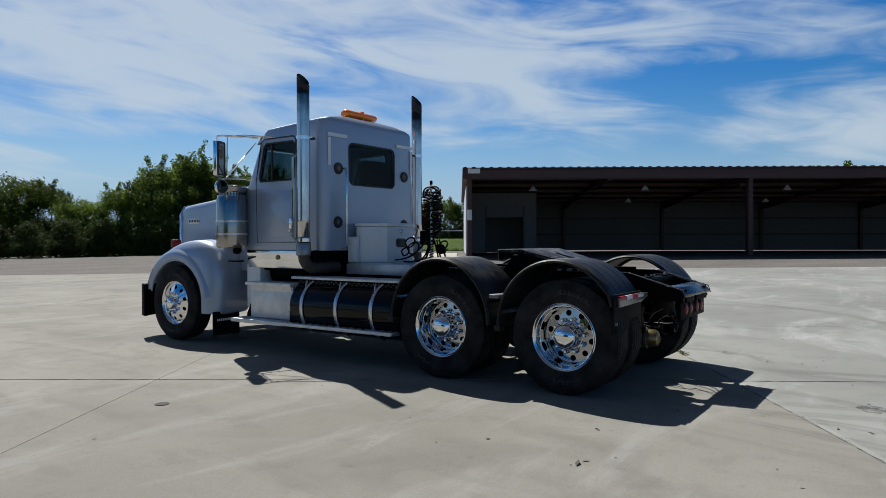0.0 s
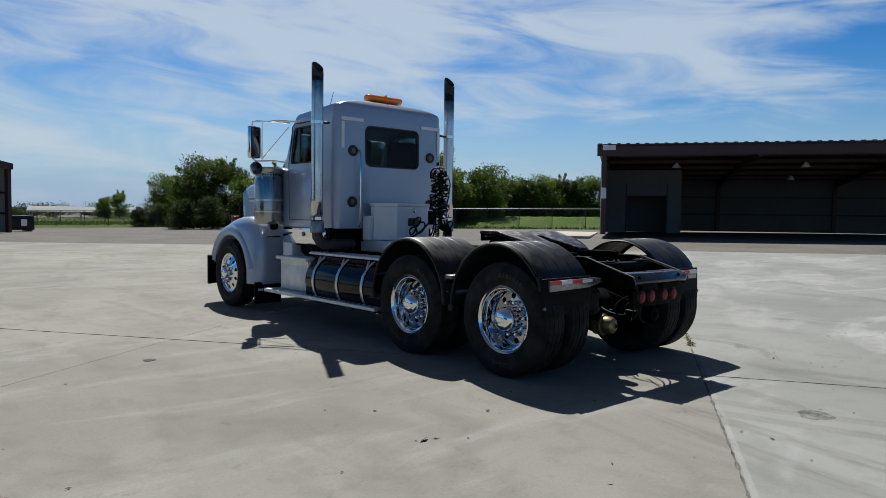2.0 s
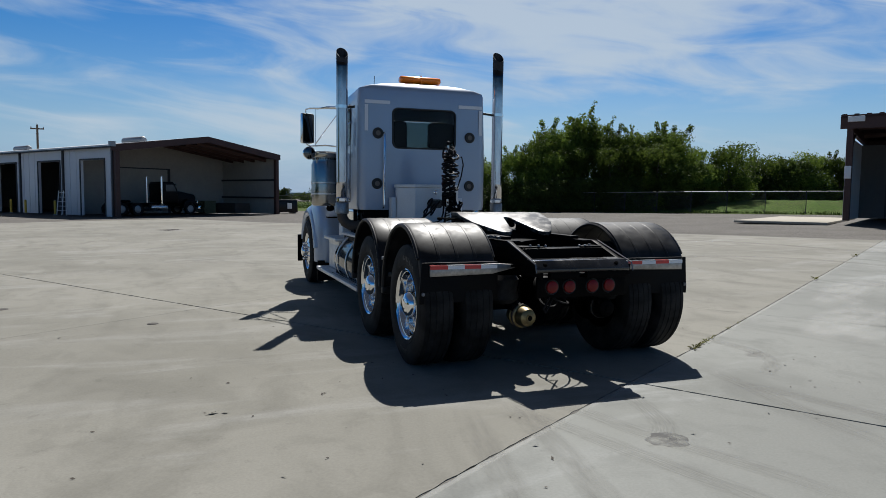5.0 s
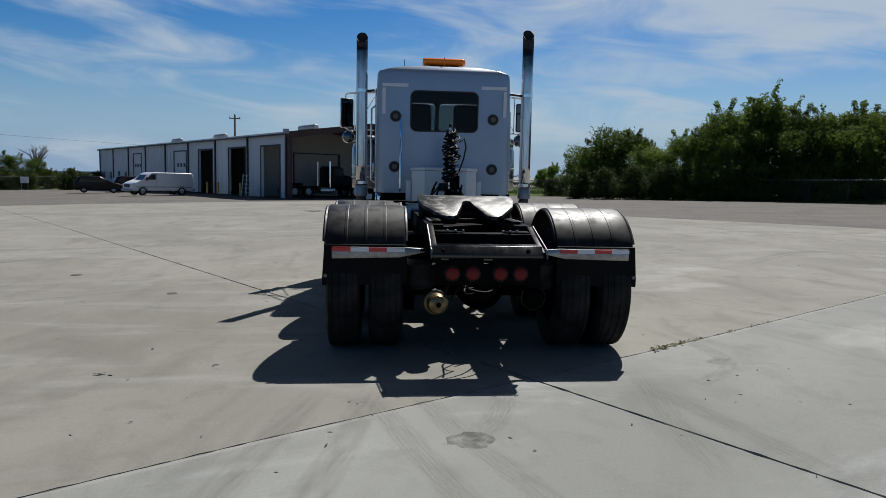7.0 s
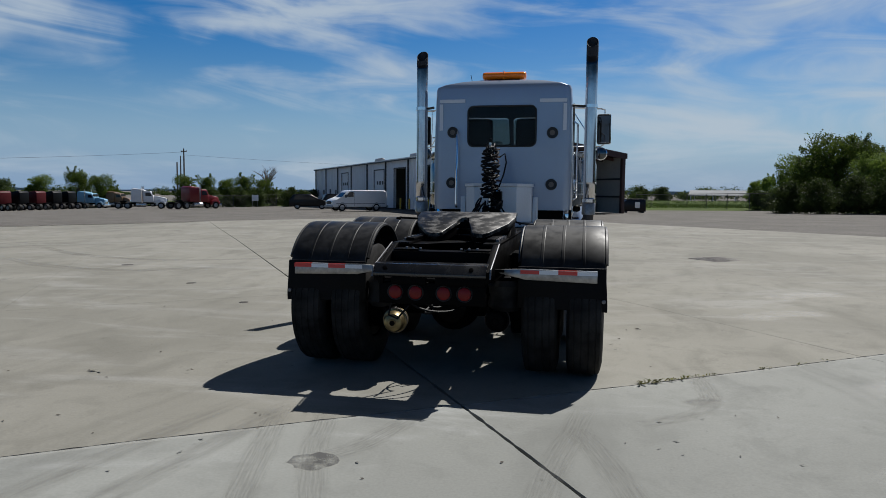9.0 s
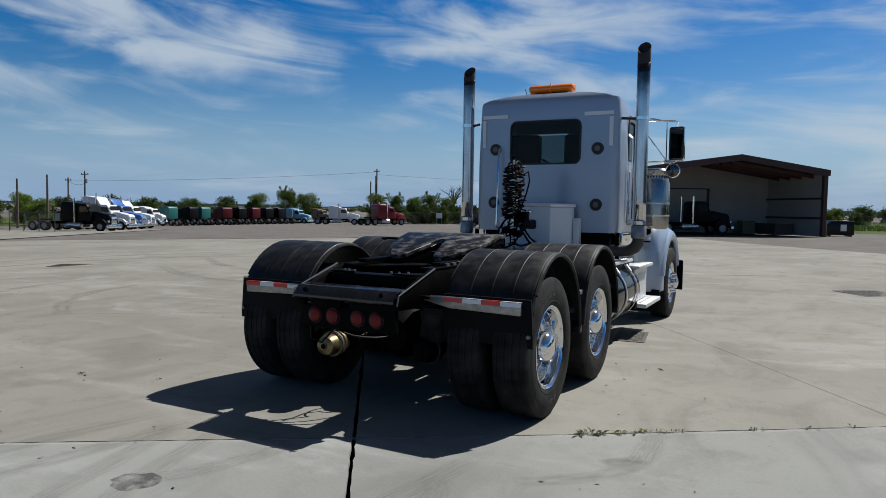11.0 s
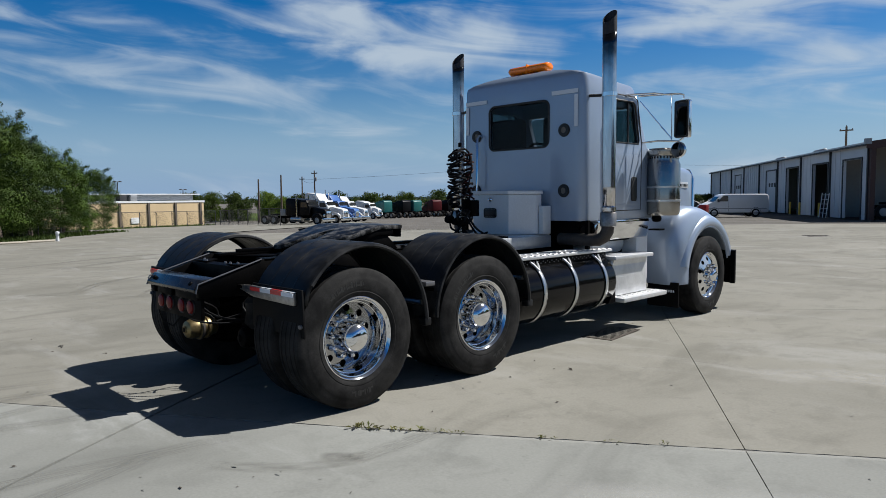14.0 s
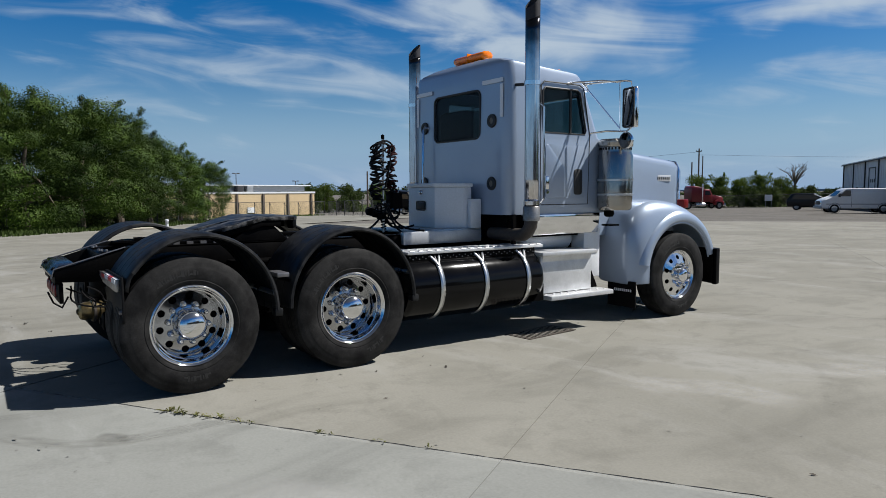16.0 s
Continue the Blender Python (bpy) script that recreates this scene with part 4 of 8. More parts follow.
M["galv_d"] = material("dull_bracket_steel", (0.16, 0.16, 0.17), 0.45, 0.7, 0.1, 30)
for s in (-1, 1):
    f = rear_fender(s, 0.02, True)
    flap = part("mudflap", prism([(s * 0.60, 0.90), (s * 0.60, 0.585), (s * 0.80, 0.592), (s * 1.0, 0.578), (s * 1.15, 0.588), (s * 1.262, 0.574), (s * 1.262, 0.63), (s * 1.245, 0.90)], "y", -0.522, -0.506, 0.004), M["flap"], truck, "black rubber mudflap")
    part("flap_bolt", lathe([(0, -0.02), (0.014, -0.018), (0.016, 0.0)], "y", (s * 1.235, -0.522, 0.655), 8), M["galv_d"], flap)
    bar = part("flap_bar", prism([(s * 0.46, 0.846), (s * 0.66, 0.803), (s * 1.185, 0.791), (s * 1.185, 0.876), (s * 0.62, 0.884), (s * 0.46, 0.874)], "y", -0.548, -0.520, 0.005), M["hanger"], truck, "tapered bright steel flap hanger with red and white tape")
    for k, (x0, x1) in enumerate(((0.62, 0.76), (0.76, 0.90), (0.90, 1.04), (1.04, 1.185))):
        part("tape_piece", box(s * x0, s * x1, -0.5525, -0.5485, 0.848, 0.876), M["tape_w" if (k % 2 == 0) == (s < 0) else "tape_r"] if s < 0 else M["tape_r" if k % 2 == 0 else "tape_w"], bar)
        part("tape_piece", box(s * x0, s * x1, -0.546, -0.522, 0.8790, 0.8820), M["tape_w" if k % 2 == 0 else "tape_r"] if s < 0 else M["tape_r" if k % 2 == 0 else "tape_w"], bar)
    part("hanger_arm", tube([(s * 0.40, -0.536, 0.862), (s * 0.50, -0.536, 0.862)], 0.016, 8), M["black"], bar)
    rear_fender(s, 1.28, False)
    part("fender_gap_plate", box(s * 1.02, s * 1.24, 0.60, 0.70, 0.815, 0.85, 0.006), M["galv_d"], truck, "short polished plate between the fenders")

# ---- frame ----
for s in (-1, 1):
    poly = [(-0.845, 0.80), (-0.850, 0.885), (-0.34, 1.045), (3.3, 1.045), (6.35, 1.02), (6.35, 0.78), (3.3, 0.775), (-0.30, 0.775)]
    part("frame_rail", prism(poly, "x", s * 0.385, s * 0.43, 0.004), M["black"], truck, "black steel frame rail")
    part("rail_flange", box(s * 0.30, s * 0.43, -0.32, 3.3, 1.032, 1.048), M["black"], truck)
M["gloss"] = material("scuffed_gloss_black", (0.006, 0.006, 0.007), 0.22, 0.0, 0.2, 60, 0.5, 6, stain_color=(0.02, 0.02, 0.02), rough_var=0.12, spec=0.7)
part("rear_crossmember", prism([(-0.858, 0.832), (-0.872, 0.845), (-0.872, 0.862), (-0.815, 0.925), (-0.70, 0.932), (-0.70, 0.922), (-0.82, 0.914), (-0.860, 0.862)], "x", -0.435, 0.405, 0.002), M["gloss"], truck, "black folded rear crossmember plate")
for x in (-0.348, 0.295):
    part("tow_bolt", lathe([(0, 0.012), (0.016, 0.010), (0.018, 0.0)], "z", (0, 0, 0), 10), M["black"], truck).matrix_local = Matrix.Translation((x, -0.843, 0.894)) @ Matrix.Rotation(radians(48), 4, "X")
bar = part("light_bar", box(-0.40, 0.40, -0.82, -0.79, 0.63, 0.79, 0.006), M["black"], truck, "black tail lamp bar")
for x in (-0.273, -0.119, 0.091, 0.244):
    lp = part("tail_lamp", lathe([(0, -0.026), (0.03, -0.024), (0.047, -0.016), (0.05, 0.0)], "y", (x, -0.82, 0.717), 24), M["red"], bar, "round red tail lamp")
    part("lamp_ring", lathe([(0.050, -0.006), (0.058, -0.010), (0.062, 0.0), (0.050, 0.002)], "y", (x, -0.82, 0.717), 24, closed=True), M["gasket"], lp)
# thin paler bars stand in for sun glints along the rail ends
for s in (-1, 1):
    part("bar_strap", tube([(s * 0.434, -0.345, 1.048), (s * 0.436, -0.852, 0.900), (s * 0.436, -0.872, 0.835)], 0.006, 6), M["galv_d"], truck)
part("tail_channel", prism([(-0.52, 0.82), (-0.52, 0.995), (-0.42, 1.0), (-0.42, 0.985), (-0.505, 0.98), (-0.505, 0.82)], "x", -0.383, 0.383, 0.002), M["black"], truck, "black channel across the frame tail")
# added plate, outlined to trim the sunlit hole in the truck's shadow
part("valve_bracket", prism([(-0.38, -0.22), (-0.25, -0.17), (-0.06, 0.02), (0.14, 0.18), (0.14, 0.30), (-0.38, 0.30)], "z", 1.018, 1.026, 0.002), M["black"], truck, "black plate added between the rails to shape the shadow")
# added plate blocks sunlight that would fall through the frame tail
part("tail_floor", box(-0.383, 0.383, -0.80, -0.53, 0.805, 0.815), M["black"], truck, "black plate added to darken the shadow of the frame tail")
for s in (-1, 1):
    part("gusset", prism([(s * 0.38, -0.50), (s * 0.16, -0.50), (s * 0.20, -0.44), (s * 0.34, -0.30), (s * 0.38, -0.24)], "z", 1.001, 1.010, 0.002), M["black"], truck)
    for x, y in ((0.16, -0.50), (0.22, -0.49), (0.28, -0.46)):
        part("gusset_bolt", lathe([(0, 0.016), (0.010, 0.014), (0.012, 0.0)], "z", (s * x, y, 1.010), 8), M["galv_d"], truck)
# filler pieces added to stop sunlight in the slot, save small gaps
for x0, x1 in ((-0.40, -0.36), (-0.30, -0.04), (0.03, 0.40)):
    part("tail_filler", box(x0, x1, -0.845, -0.80, 0.78, 0.835, 0.004), M["black"], bar)
# drums added as filler against bright patches in the shadow below
for y, x0, x1 in ((0.84, -0.34, 0.34), (1.98, -0.30, 0.34)):
    part("air_tank", lathe([(0, x0), (0.08, x0 + 0.01), (0.125, x0 + 0.05), (0.125, x1 - 0.05), (0.08, x1 - 0.01), (0, x1)], "x", (0, y, 0.83), 18), M["black"], truck, "black drum added between the rails to block sunlight")
# added sun stop; its notches let the small light spots through
part("cross_plate", prism([(-0.38, 1.02), (0.14, 1.02), (0.14, 1.24), (0.30, 1.24), (0.30, 1.02), (0.38, 1.02), (0.38, 1.52), (-0.04, 1.52), (-0.04, 1.33), (-0.15, 1.22), (-0.20, 1.40), (-0.38, 1.40)], "z", 0.86, 0.875, 0.003), M["black"], truck, "black plate added to block sunlight between the rails")
# plates added outside the rails to stop sunlight leaking past them
for s in (-1, 1):
    part("spring_seat", box(s * 0.43, s * 0.60, 0.46, 0.98, 0.87, 0.90, 0.006), M["black"], truck)
for y in (0.62, 1.75, 2.6):
    part("crossmember", box(-0.39, 0.39, y - 0.06, y + 0.06, 0.80, 0.99, 0.01), M["black"], truck)
for y in (-0.02, 1.29):
    ax = part("drive_axle", tube([(-0.62, y, 0.503), (0.62, y, 0.503)], 0.085, 14), M["black"], truck, "dark drive axle")
    part("differential", lathe([(0, -0.26), (0.12, -0.24), (0.20, -0.14), (0.21, 0.0), (0.17, 0.13), (0.10, 0.25), (0.06, 0.36), (0, 0.37)], "y", (0.04, y, 0.52), 20), M["black"], ax)
    for s in (-1, 1):
        part("air_spring", lathe([(0.10, -0.12), (0.135, -0.08), (0.12, 0.0), (0.135, 0.08), (0.10, 0.12)], "z", (s * 0.49, y - 0.36, 0.66), 18), M["rubber"], ax)
        part("suspension_arm", prism([(y - 0.48, 0.48), (y - 0.48, 0.54), (y + 0.05, 0.66), (y + 0.52, 0.78), (y + 0.52, 0.68), (y + 0.05, 0.58)], "x", s * 0.36, s * 0.46, 0.01), M["black"], ax)
        part("shock_absorber", tube([(s * 0.50, y + 0.20, 0.45), (s * 0.50, y + 0.34, 0.92)], 0.035, 10), M["black"], ax)
        part("brake_drum", lathe([(0.21, -0.10), (0.215, 0.10), (0.0, 0.10)], "x", (s * 0.62, y, 0.503), 24), M["black"], ax)
part("drive_shaft", tube([(0.04, 1.65, 0.60), (0.02, 4.3, 0.78)], 0.05, 12), M["black"], truck)
part("drive_shaft", tube([(0.04, 0.30, 0.56), (0.04, 1.0, 0.58)], 0.05, 12), M["black"], truck)


def brake_chamber(x, y, z, d, mat, label):
    b = lathe([(0, -0.16), (0.03, -0.16), (0.035, -0.15), (0.05, -0.148), (0.078, -0.135), (0.092, -0.10), (0.094, -0.045), (0.108, -0.04), (0.108, -0.015), (0.094, -0.01), (0.094, 0.02), (0.106, 0.025), (0.106, 0.05), (0.09, 0.055), (0.08, 0.12), (0.04, 0.15), (0, 0.15)], "y", (0, 0, 0), 28)
    bmesh.ops.transform(b, matrix=Matrix.Translation((x, y, z)) @ Matrix.Rotation(radians(d), 4, "Z"), verts=b.verts)
    bmesh.ops.scale(b, vec=(0.88, 0.95, 0.88), space=Matrix.Translation((-x, -y, -z)), verts=b.verts)
    ch = part("brake_chamber", b, mat, truck, label)
    turn = Matrix.Translation((x, y, z)) @ Matrix.Rotation(radians(d), 4, "Z")
    part("clamp_band", lathe([(0.094, -0.034), (0.100, -0.032), (0.100, -0.012), (0.094, -0.010)], "y", (0, 0, 0), 28), M["dull"], ch).matrix_local = turn
    part("end_hole", lathe([(0, -0.155), (0.020, -0.155), (0.022, -0.150)], "y", (0, 0, 0), 14), M["black"], ch).matrix_local = turn
    return ch


brake_chamber(-0.365, -0.47, 0.440, 4, M["brass"], "brass-coloured spring brake chamber")
brake_chamber(0.44, -0.40, 0.47, -4, M["black"], "black spring brake chamber")
for s in (-1, 1):
    brake_chamber(s * 0.42, 0.84, 0.50, 0, M["black"], "black spring brake chamber")
# air lines and cables hanging between the rails
rng = random.Random(4)
for k in range(4):
    x0, x1 = rng.uniform(-0.30, 0.0), rng.uniform(0.05, 0.34)
    y0, y1 = rng.uniform(-0.78, -0.6), rng.uniform(-0.25, 0.3)
    z0 = rng.uniform(0.66, 0.80)
    pts = []
    for i in range(17):
        t = i / 16
        pts.append((x0 + (x1 - x0) * t + 0.10 * math.sin(t * 7 + 2 * k), y0 + (y1 - y0) * t + 0.08 * math.sin(t * 9 + k), z0 - 0.16 * math.sin(math.pi * t)))
    part("air_line", tube(pts, 0.008, 5), M["hose"], truck)
part("tail_harness", tube([(-0.30, -0.84, 0.64), (-0.33, -0.80, 0.54), (-0.28, -0.74, 0.50), (-0.20, -0.70, 0.60)], 0.008, 5), M["hose"], truck)

# ---- fifth wheel ----
fw = [(-0.13, 0.19), (-0.17, 0.155), (-0.23, 0.15), (-0.275, 0.19), (-0.42, 0.46), (-0.462, 0.66), (-0.45, 0.95), (-0.40, 1.09), (-0.28, 1.17), (0.0, 1.20), (0.28, 1.17), (0.40, 1.09), (0.45, 0.95), (0.462, 0.66), (0.42, 0.46), (0.275, 0.19), (0.23, 0.15), (0.17, 0.155), (0.13, 0.19),
      (0.055, 0.50), (0.045, 0.60), (0.0, 0.64), (-0.045, 0.60), (-0.055, 0.50)]


def plate_z(y):
    """Top of the plate: level in front, ramps sloping down to the rear."""
    return 1.262 - 0.02 * max(0.0, y - 0.95) - 0.26 * max(0.0, 0.78 - y)


def bend(b):
    for y in (0.78, 0.95):
        bmesh.ops.bisect_plane(b, geom=b.verts[:] + b.edges[:] + b.faces[:], plane_co=(0, y, 0), plane_no=(0, 1, 0))
    for v in b.verts:
        v.co.z += plate_z(v.co.y)
    return b


fifth = part("fifth_wheel_plate", bend(prism(fw, "z", -0.036, 0.0, 0.007)), M["grease"], truck, "greasy worn fifth-wheel plate with a V throat", smooth=25)
for s in (-1, 1):
    part("throat_wall", bend(prism([(s * 0.06, 0.52), (s * 0.14, 0.20), (s * 0.165, 0.20), (s * 0.085, 0.54)], "z", -0.12, -0.034, 0.004)), M["black"], fifth)
    part("plate_skirt", bend(prism([(s * 0.27, 0.22), (s * 0.41, 0.48), (s * 0.45, 0.68), (s * 0.44, 0.95), (s * 0.41, 0.95), (s * 0.42, 0.68), (s * 0.38, 0.50), (s * 0.24, 0.24)], "z", -0.085, -0.034, 0.004)), M["black"], fifth)
    part("pivot_bracket", prism([(0.50, 1.05), (1.02, 1.05), (0.88, 1.19), (0.68, 1.19)], "x", s * 0.31, s * 0.43, 0.008), M["black"], fifth)
    part("slide_rail", box(s * 0.30, s * 0.37, -0.14, 1.55, 1.048, 1.075, 0.004), M["black"], fifth)
    for k in range(14):
        part("slide_tooth", box(s * 0.372, s * 0.40, -0.08 + 0.11 * k, -0.03 + 0.11 * k, 1.048, 1.07), M["galv_d"], fifth)
part("front_lip", prism([(-0.40, 1.08), (-0.28, 1.165), (0.0, 1.195), (0.28, 1.165), (0.40, 1.08), (0.36, 1.05), (0.0, 1.15), (-0.36, 1.05)], "z", 1.15, 1.225, 0.006), M["black"], fifth)
part("release_handle", tube([(-0.40, 0.80, 1.19), (-0.56, 0.77, 1.20), (-0.66, 0.75, 1.205), (-0.68, 0.70, 1.20), (-0.64, 0.69, 1.195)], 0.011, 6), M["black"], fifth)
part("locking_jaw", box(-0.11, 0.11, 0.62, 0.88, 1.12, 1.20, 0.02), M["black"], fifth)

# ---- tanks, steps, decks ----
SCALLOP = finish(box(-0.016, 0.016, -0.026, 0.026, -0.001, 0.007, 0.004, 1), M["tread_alu"], "edge_scallop", 0)
DOT = finish(prism([(0.008 * math.cos(k * math.tau / 6), 0.0065 * math.sin(k * math.tau / 6)) for k in range(6)], "x", -0.0015, 0.0015), M["galv_d"], "strip_hole", 0)
for s in (-1, 1):
    R, cx, cz = 0.315, 0.825, 0.575
    t = part("fuel_tank", lathe([(0, -0.845), (0.20, -0.84), (0.29, -0.825), (R - 0.005, -0.80), (R, -0.77), (R, 0.77), (R - 0.005, 0.80), (0.29, 0.825), (0.20, 0.84), (0, 0.845)], "y", (s * cx, 2.70, cz), 40), M["tank"], truck, "gloss black round fuel tank")
    for y in (2.24, 2.76, 3.30):
        pts = [(s * (cx + (R + 0.006) * math.cos(radians(a))), cz + (R + 0.006) * math.sin(radians(a))) for a in range(-75, 112, 11)]
        b = bmesh.new()
        rows = [[(x, y - 0.024, z), (x, y + 0.024, z)] for x, z in pts]
        grid_mesh(rows, b)
        st = part("tank_strap", b, M["alu"], t, "polished tank strap")
        solidify(st, 0.006, 1.0)
        for dy in (-0.05, 0.05):   # forked hook that draws the strap tight
            part("strap_hook", tube([(s * (cx + 0.245), y, cz + 0.218), (s * (cx + 0.205), y + 0.6 * dy, cz + 0.268), (s * (cx + 0.165), y + dy, cz + 0.305)], 0.011, 6), M["tread_alu"], t)
        part("strap_bolt", tube([(s * (cx + 0.20), y, cz + 0.255), (s * (cx + 0.16), y, cz + 0.315)], 0.008, 6), M["galv_d"], t)
    part("tank_cap", lathe([(0.055, 0), (0.06, 0.02), (0.055, 0.045), (0, 0.05)], "z", (s * 0.74, 2.02, 0.885), 18), M["alu"], t, "round fuel cap")
    # chequer deck above the tank
    dk = part("deck_plate", box(s * 0.70, s * 1.02, 1.93, 3.60, 0.898, 0.925, 0.005), M["tread_alu"], truck, "perforated aluminium deck plate")
    for k in range(34):
        for j in range(2):
            part("grip_stud", lathe([(0.020, 0.0), (0.013, 0.007), (0.008, 0.007)], "z", (s * (0.80 + 0.13 * j), 1.97 + 0.048 * k, 0.925), 6), M["tread_alu"], dk) if k % 2 == j else None
    for k in range(17):   # raised scallops along the outer edge
        share("edge_scallop", SCALLOP, dk, (s * 1.006, 1.98 + 0.0975 * k, 0.925))
    part("hole_strip", box(s * 0.985, s * 1.0, 1.95, 3.50, 0.835, 0.8975, 0.002), M["black"], dk, "black perforated strip under the deck plate")
    for k in range(44):
        share("strip_hole", DOT, dk, (s * 1.0005, 1.965 + 0.0352 * k, 0.872 - 0.017 * (k % 2)))
    # step box
    sb = part("step_box", prism([(3.54, 0.40), (3.54, 0.80), (4.30, 0.80), (4.30, 0.40)], "x", s * 0.66, s * 1.05, 0.01), M["tread_alu"], truck, "aluminium step box with two treads")
    part("upper_tread", box(s * 0.80, s * 1.12, 3.51, 4.32, 0.805, 0.845, 0.006), M["tread_alu"], sb)
    part("lower_tread", box(s * 0.94, s * 1.20, 3.56, 4.50, 0.345, 0.392, 0.006), M["tread_alu"], sb)
    part("tread_riser", prism([(s * 1.052, 0.80), (s * 1.064, 0.80), (s * 0.975, 0.392), (s * 0.955, 0.392)], "y", 3.56, 4.28), M["tread_alu"], sb)
    part("step_gusset", prism([(4.30, 0.80), (4.30, 0.345), (4.52, 0.345), (4.50, 0.42)], "x", s * 0.90, s * 0.945), M["black"], sb, "black side gusset")
    part("step_gusset", prism([(3.54, 0.52), (3.54, 0.345), (3.40, 0.345)], "x", s * 0.90, s * 1.10), M["black"], sb)
    for k in range(16):
        part("grip_stud", lathe([(0.016, 0.0), (0.010, 0.006), (0.006, 0.006)], "z", (s * (1.05 + 0.06 * (k % 2)), 3.62 + 0.055 * k, 0.392), 6), M["tread_alu"], sb)
    # left one black: the shade under that side is in its colour
    part("air_reservoir", lathe([(0, -0.40), (0.09, -0.385), (0.125, -0.34), (0.125, 0.34), (0.09, 0.385), (0, 0.40)], "y", (s * 0.62, 3.95, 0.945), 20), M["white"] if s > 0 else M["black"], truck, "round air reservoir")
board = part("running_board", box(-1.205, -1.06, 1.90, 3.58, 0.352, 0.392, 0.006), M["tread_alu"], truck, "long aluminium running board")
for k in range(30):
    part("grip_stud", lathe([(0.014, 0.0), (0.009, 0.005), (0.005, 0.005)], "z", (-1.10 - 0.05 * (k % 2), 1.96 + 0.054 * k, 0.392), 6), M["black"], board)
part("board_bracket", box(-1.06, -0.80, 2.30, 2.36, 0.345, 0.375), M["black"], board)
part("board_bracket", box(-1.06, -0.80, 3.20, 3.26, 0.345, 0.375), M["black"], board)

# deck behind the cab, tool box
part("rear_deck", box(-0.50, 0.50, 2.38, 2.60, 1.05, 1.075, 0.004), M["tread_alu"], truck, "bright aluminium deck plate behind the cab")
for s in (-1, 1):
    part("deck_side", box(s * 0.445, s * 0.505, 2.20, 3.18, 0.945, 1.072, 0.005), M["tread_alu"], truck, "bright aluminium side of the deck")
# filler box in black stands in for the shade under the cab
part("cab_underside", box(-0.78, 0.78, 3.30, 4.50, 0.98, 1.228, 0.01), M["black"], truck, "black box added to keep the gap under the cab dark")
BOX = [(-0.415, 3.10), (-0.405, 3.02), (-0.26, 2.735), (0.265, 2.735), (0.425, 3.0), (0.435, 3.10)]
tb = part("tool_box", prism(BOX, "z", 1.09, 1.525, 0.010), M["white"], truck, "white painted steel tool box with chamfered corners and a lid")
part("lid", prism([(-0.43, 3.11), (-0.42, 3.01), (-0.268, 2.715), (0.273, 2.715), (0.44, 2.995), (0.45, 3.11)], "z", 1.527, 1.568, 0.010), M["white"], tb)
part("box_base", prism([(-0.45, 3.20), (-0.45, 2.95), (-0.36, 2.62), (0.36, 2.62), (0.47, 2.95), (0.47, 3.20)], "z", 0.952, 1.086, 0.006), M["tread_alu"], tb, "bright aluminium base under the tool box")
part("side_ledge", box(0.437, 0.50, 3.04, 3.18, 1.09, 1.40, 0.006), M["white"], tb)
part("side_ledge", box(-0.48, -0.417, 3.04, 3.18, 1.09, 1.40, 0.006), M["white"], tb)
part("base_slot", box(0.474, 0.482, 2.98, 3.12, 1.0, 1.05), M["black"], tb)
part("latch", lathe([(0.028, 0.0), (0.028, -0.012), (0.012, -0.03), (0, -0.032)], "y", (0.01, 2.735, 1.47), 14), M["chrome"], tb, "chrome key latch")
part("plate", box(-0.075, 0.085, 2.722, 2.732, 1.285, 1.365, 0.006), M["gasket"], tb, "black recessed pull")
part("plate_frame", tube([(x, 2.728, z) for x, z in round_rect(-0.083, 0.093, 1.277, 1.373, 0.02, 3)], 0.006, 6, loop=True), M["gasket"], tb)

# hose post with coiled lines
pogo = part("hose_post", tube([(0.0, 2.26, 1.05), (0.0, 2.26, 2.045)], 0.014, 8), M["alu"], truck, "spring-mounted hose post")
part("post_spring", tube([(0.028 * math.cos(k * 0.9), 2.26 + 0.028 * math.sin(k * 0.9), 1.08 + 0.0042 * k) for k in range(60)], 0.006, 5), M["black"], pogo)
part("post_tip", lathe([(0, 0.03), (0.018, 0.02), (0.018, -0.02), (0, -0.03)], "z", (0, 2.26, 2.05), 10), M["black"], pogo)
part("post_clip", box(-0.02, 0.02, 2.235, 2.285, 1.90, 1.93), M["black"], pogo)


def coil(x, y, z0, z1, r, turns, lean, wire, seed):
    """A slack coil: its turns differ in width, tilt and spacing."""
    rc = random.Random(seed)
    pts, n = [], int(turns) * 14
    wob = [(rc.uniform(0.6, 1.35), rc.uniform(-0.022, 0.022), rc.uniform(-0.03, 0.03), rc.uniform(-0.03, 0.03), rc.uniform(-0.018, 0.018)) for _ in range(int(turns) + 2)]
    for k in range(n + 1):
        t = k / n
        i, fr = divmod(k / 14, 1)
        i = int(i)
        fr = fr * fr * (3 - 2 * fr)
        kr, ox, ta, tb_, oz = (p + (q - p) * fr for p, q in zip(wob[i], wob[i + 1]))
        a = t * turns * math.tau
        pts.append((x + lean * t + ox + kr * r * math.cos(a), y + 0.8 * kr * r * math.sin(a), z0 + (z1 - z0) * t + oz + ta * math.cos(a) + tb_ * math.sin(a)))
    return tube(pts, wire, 6)


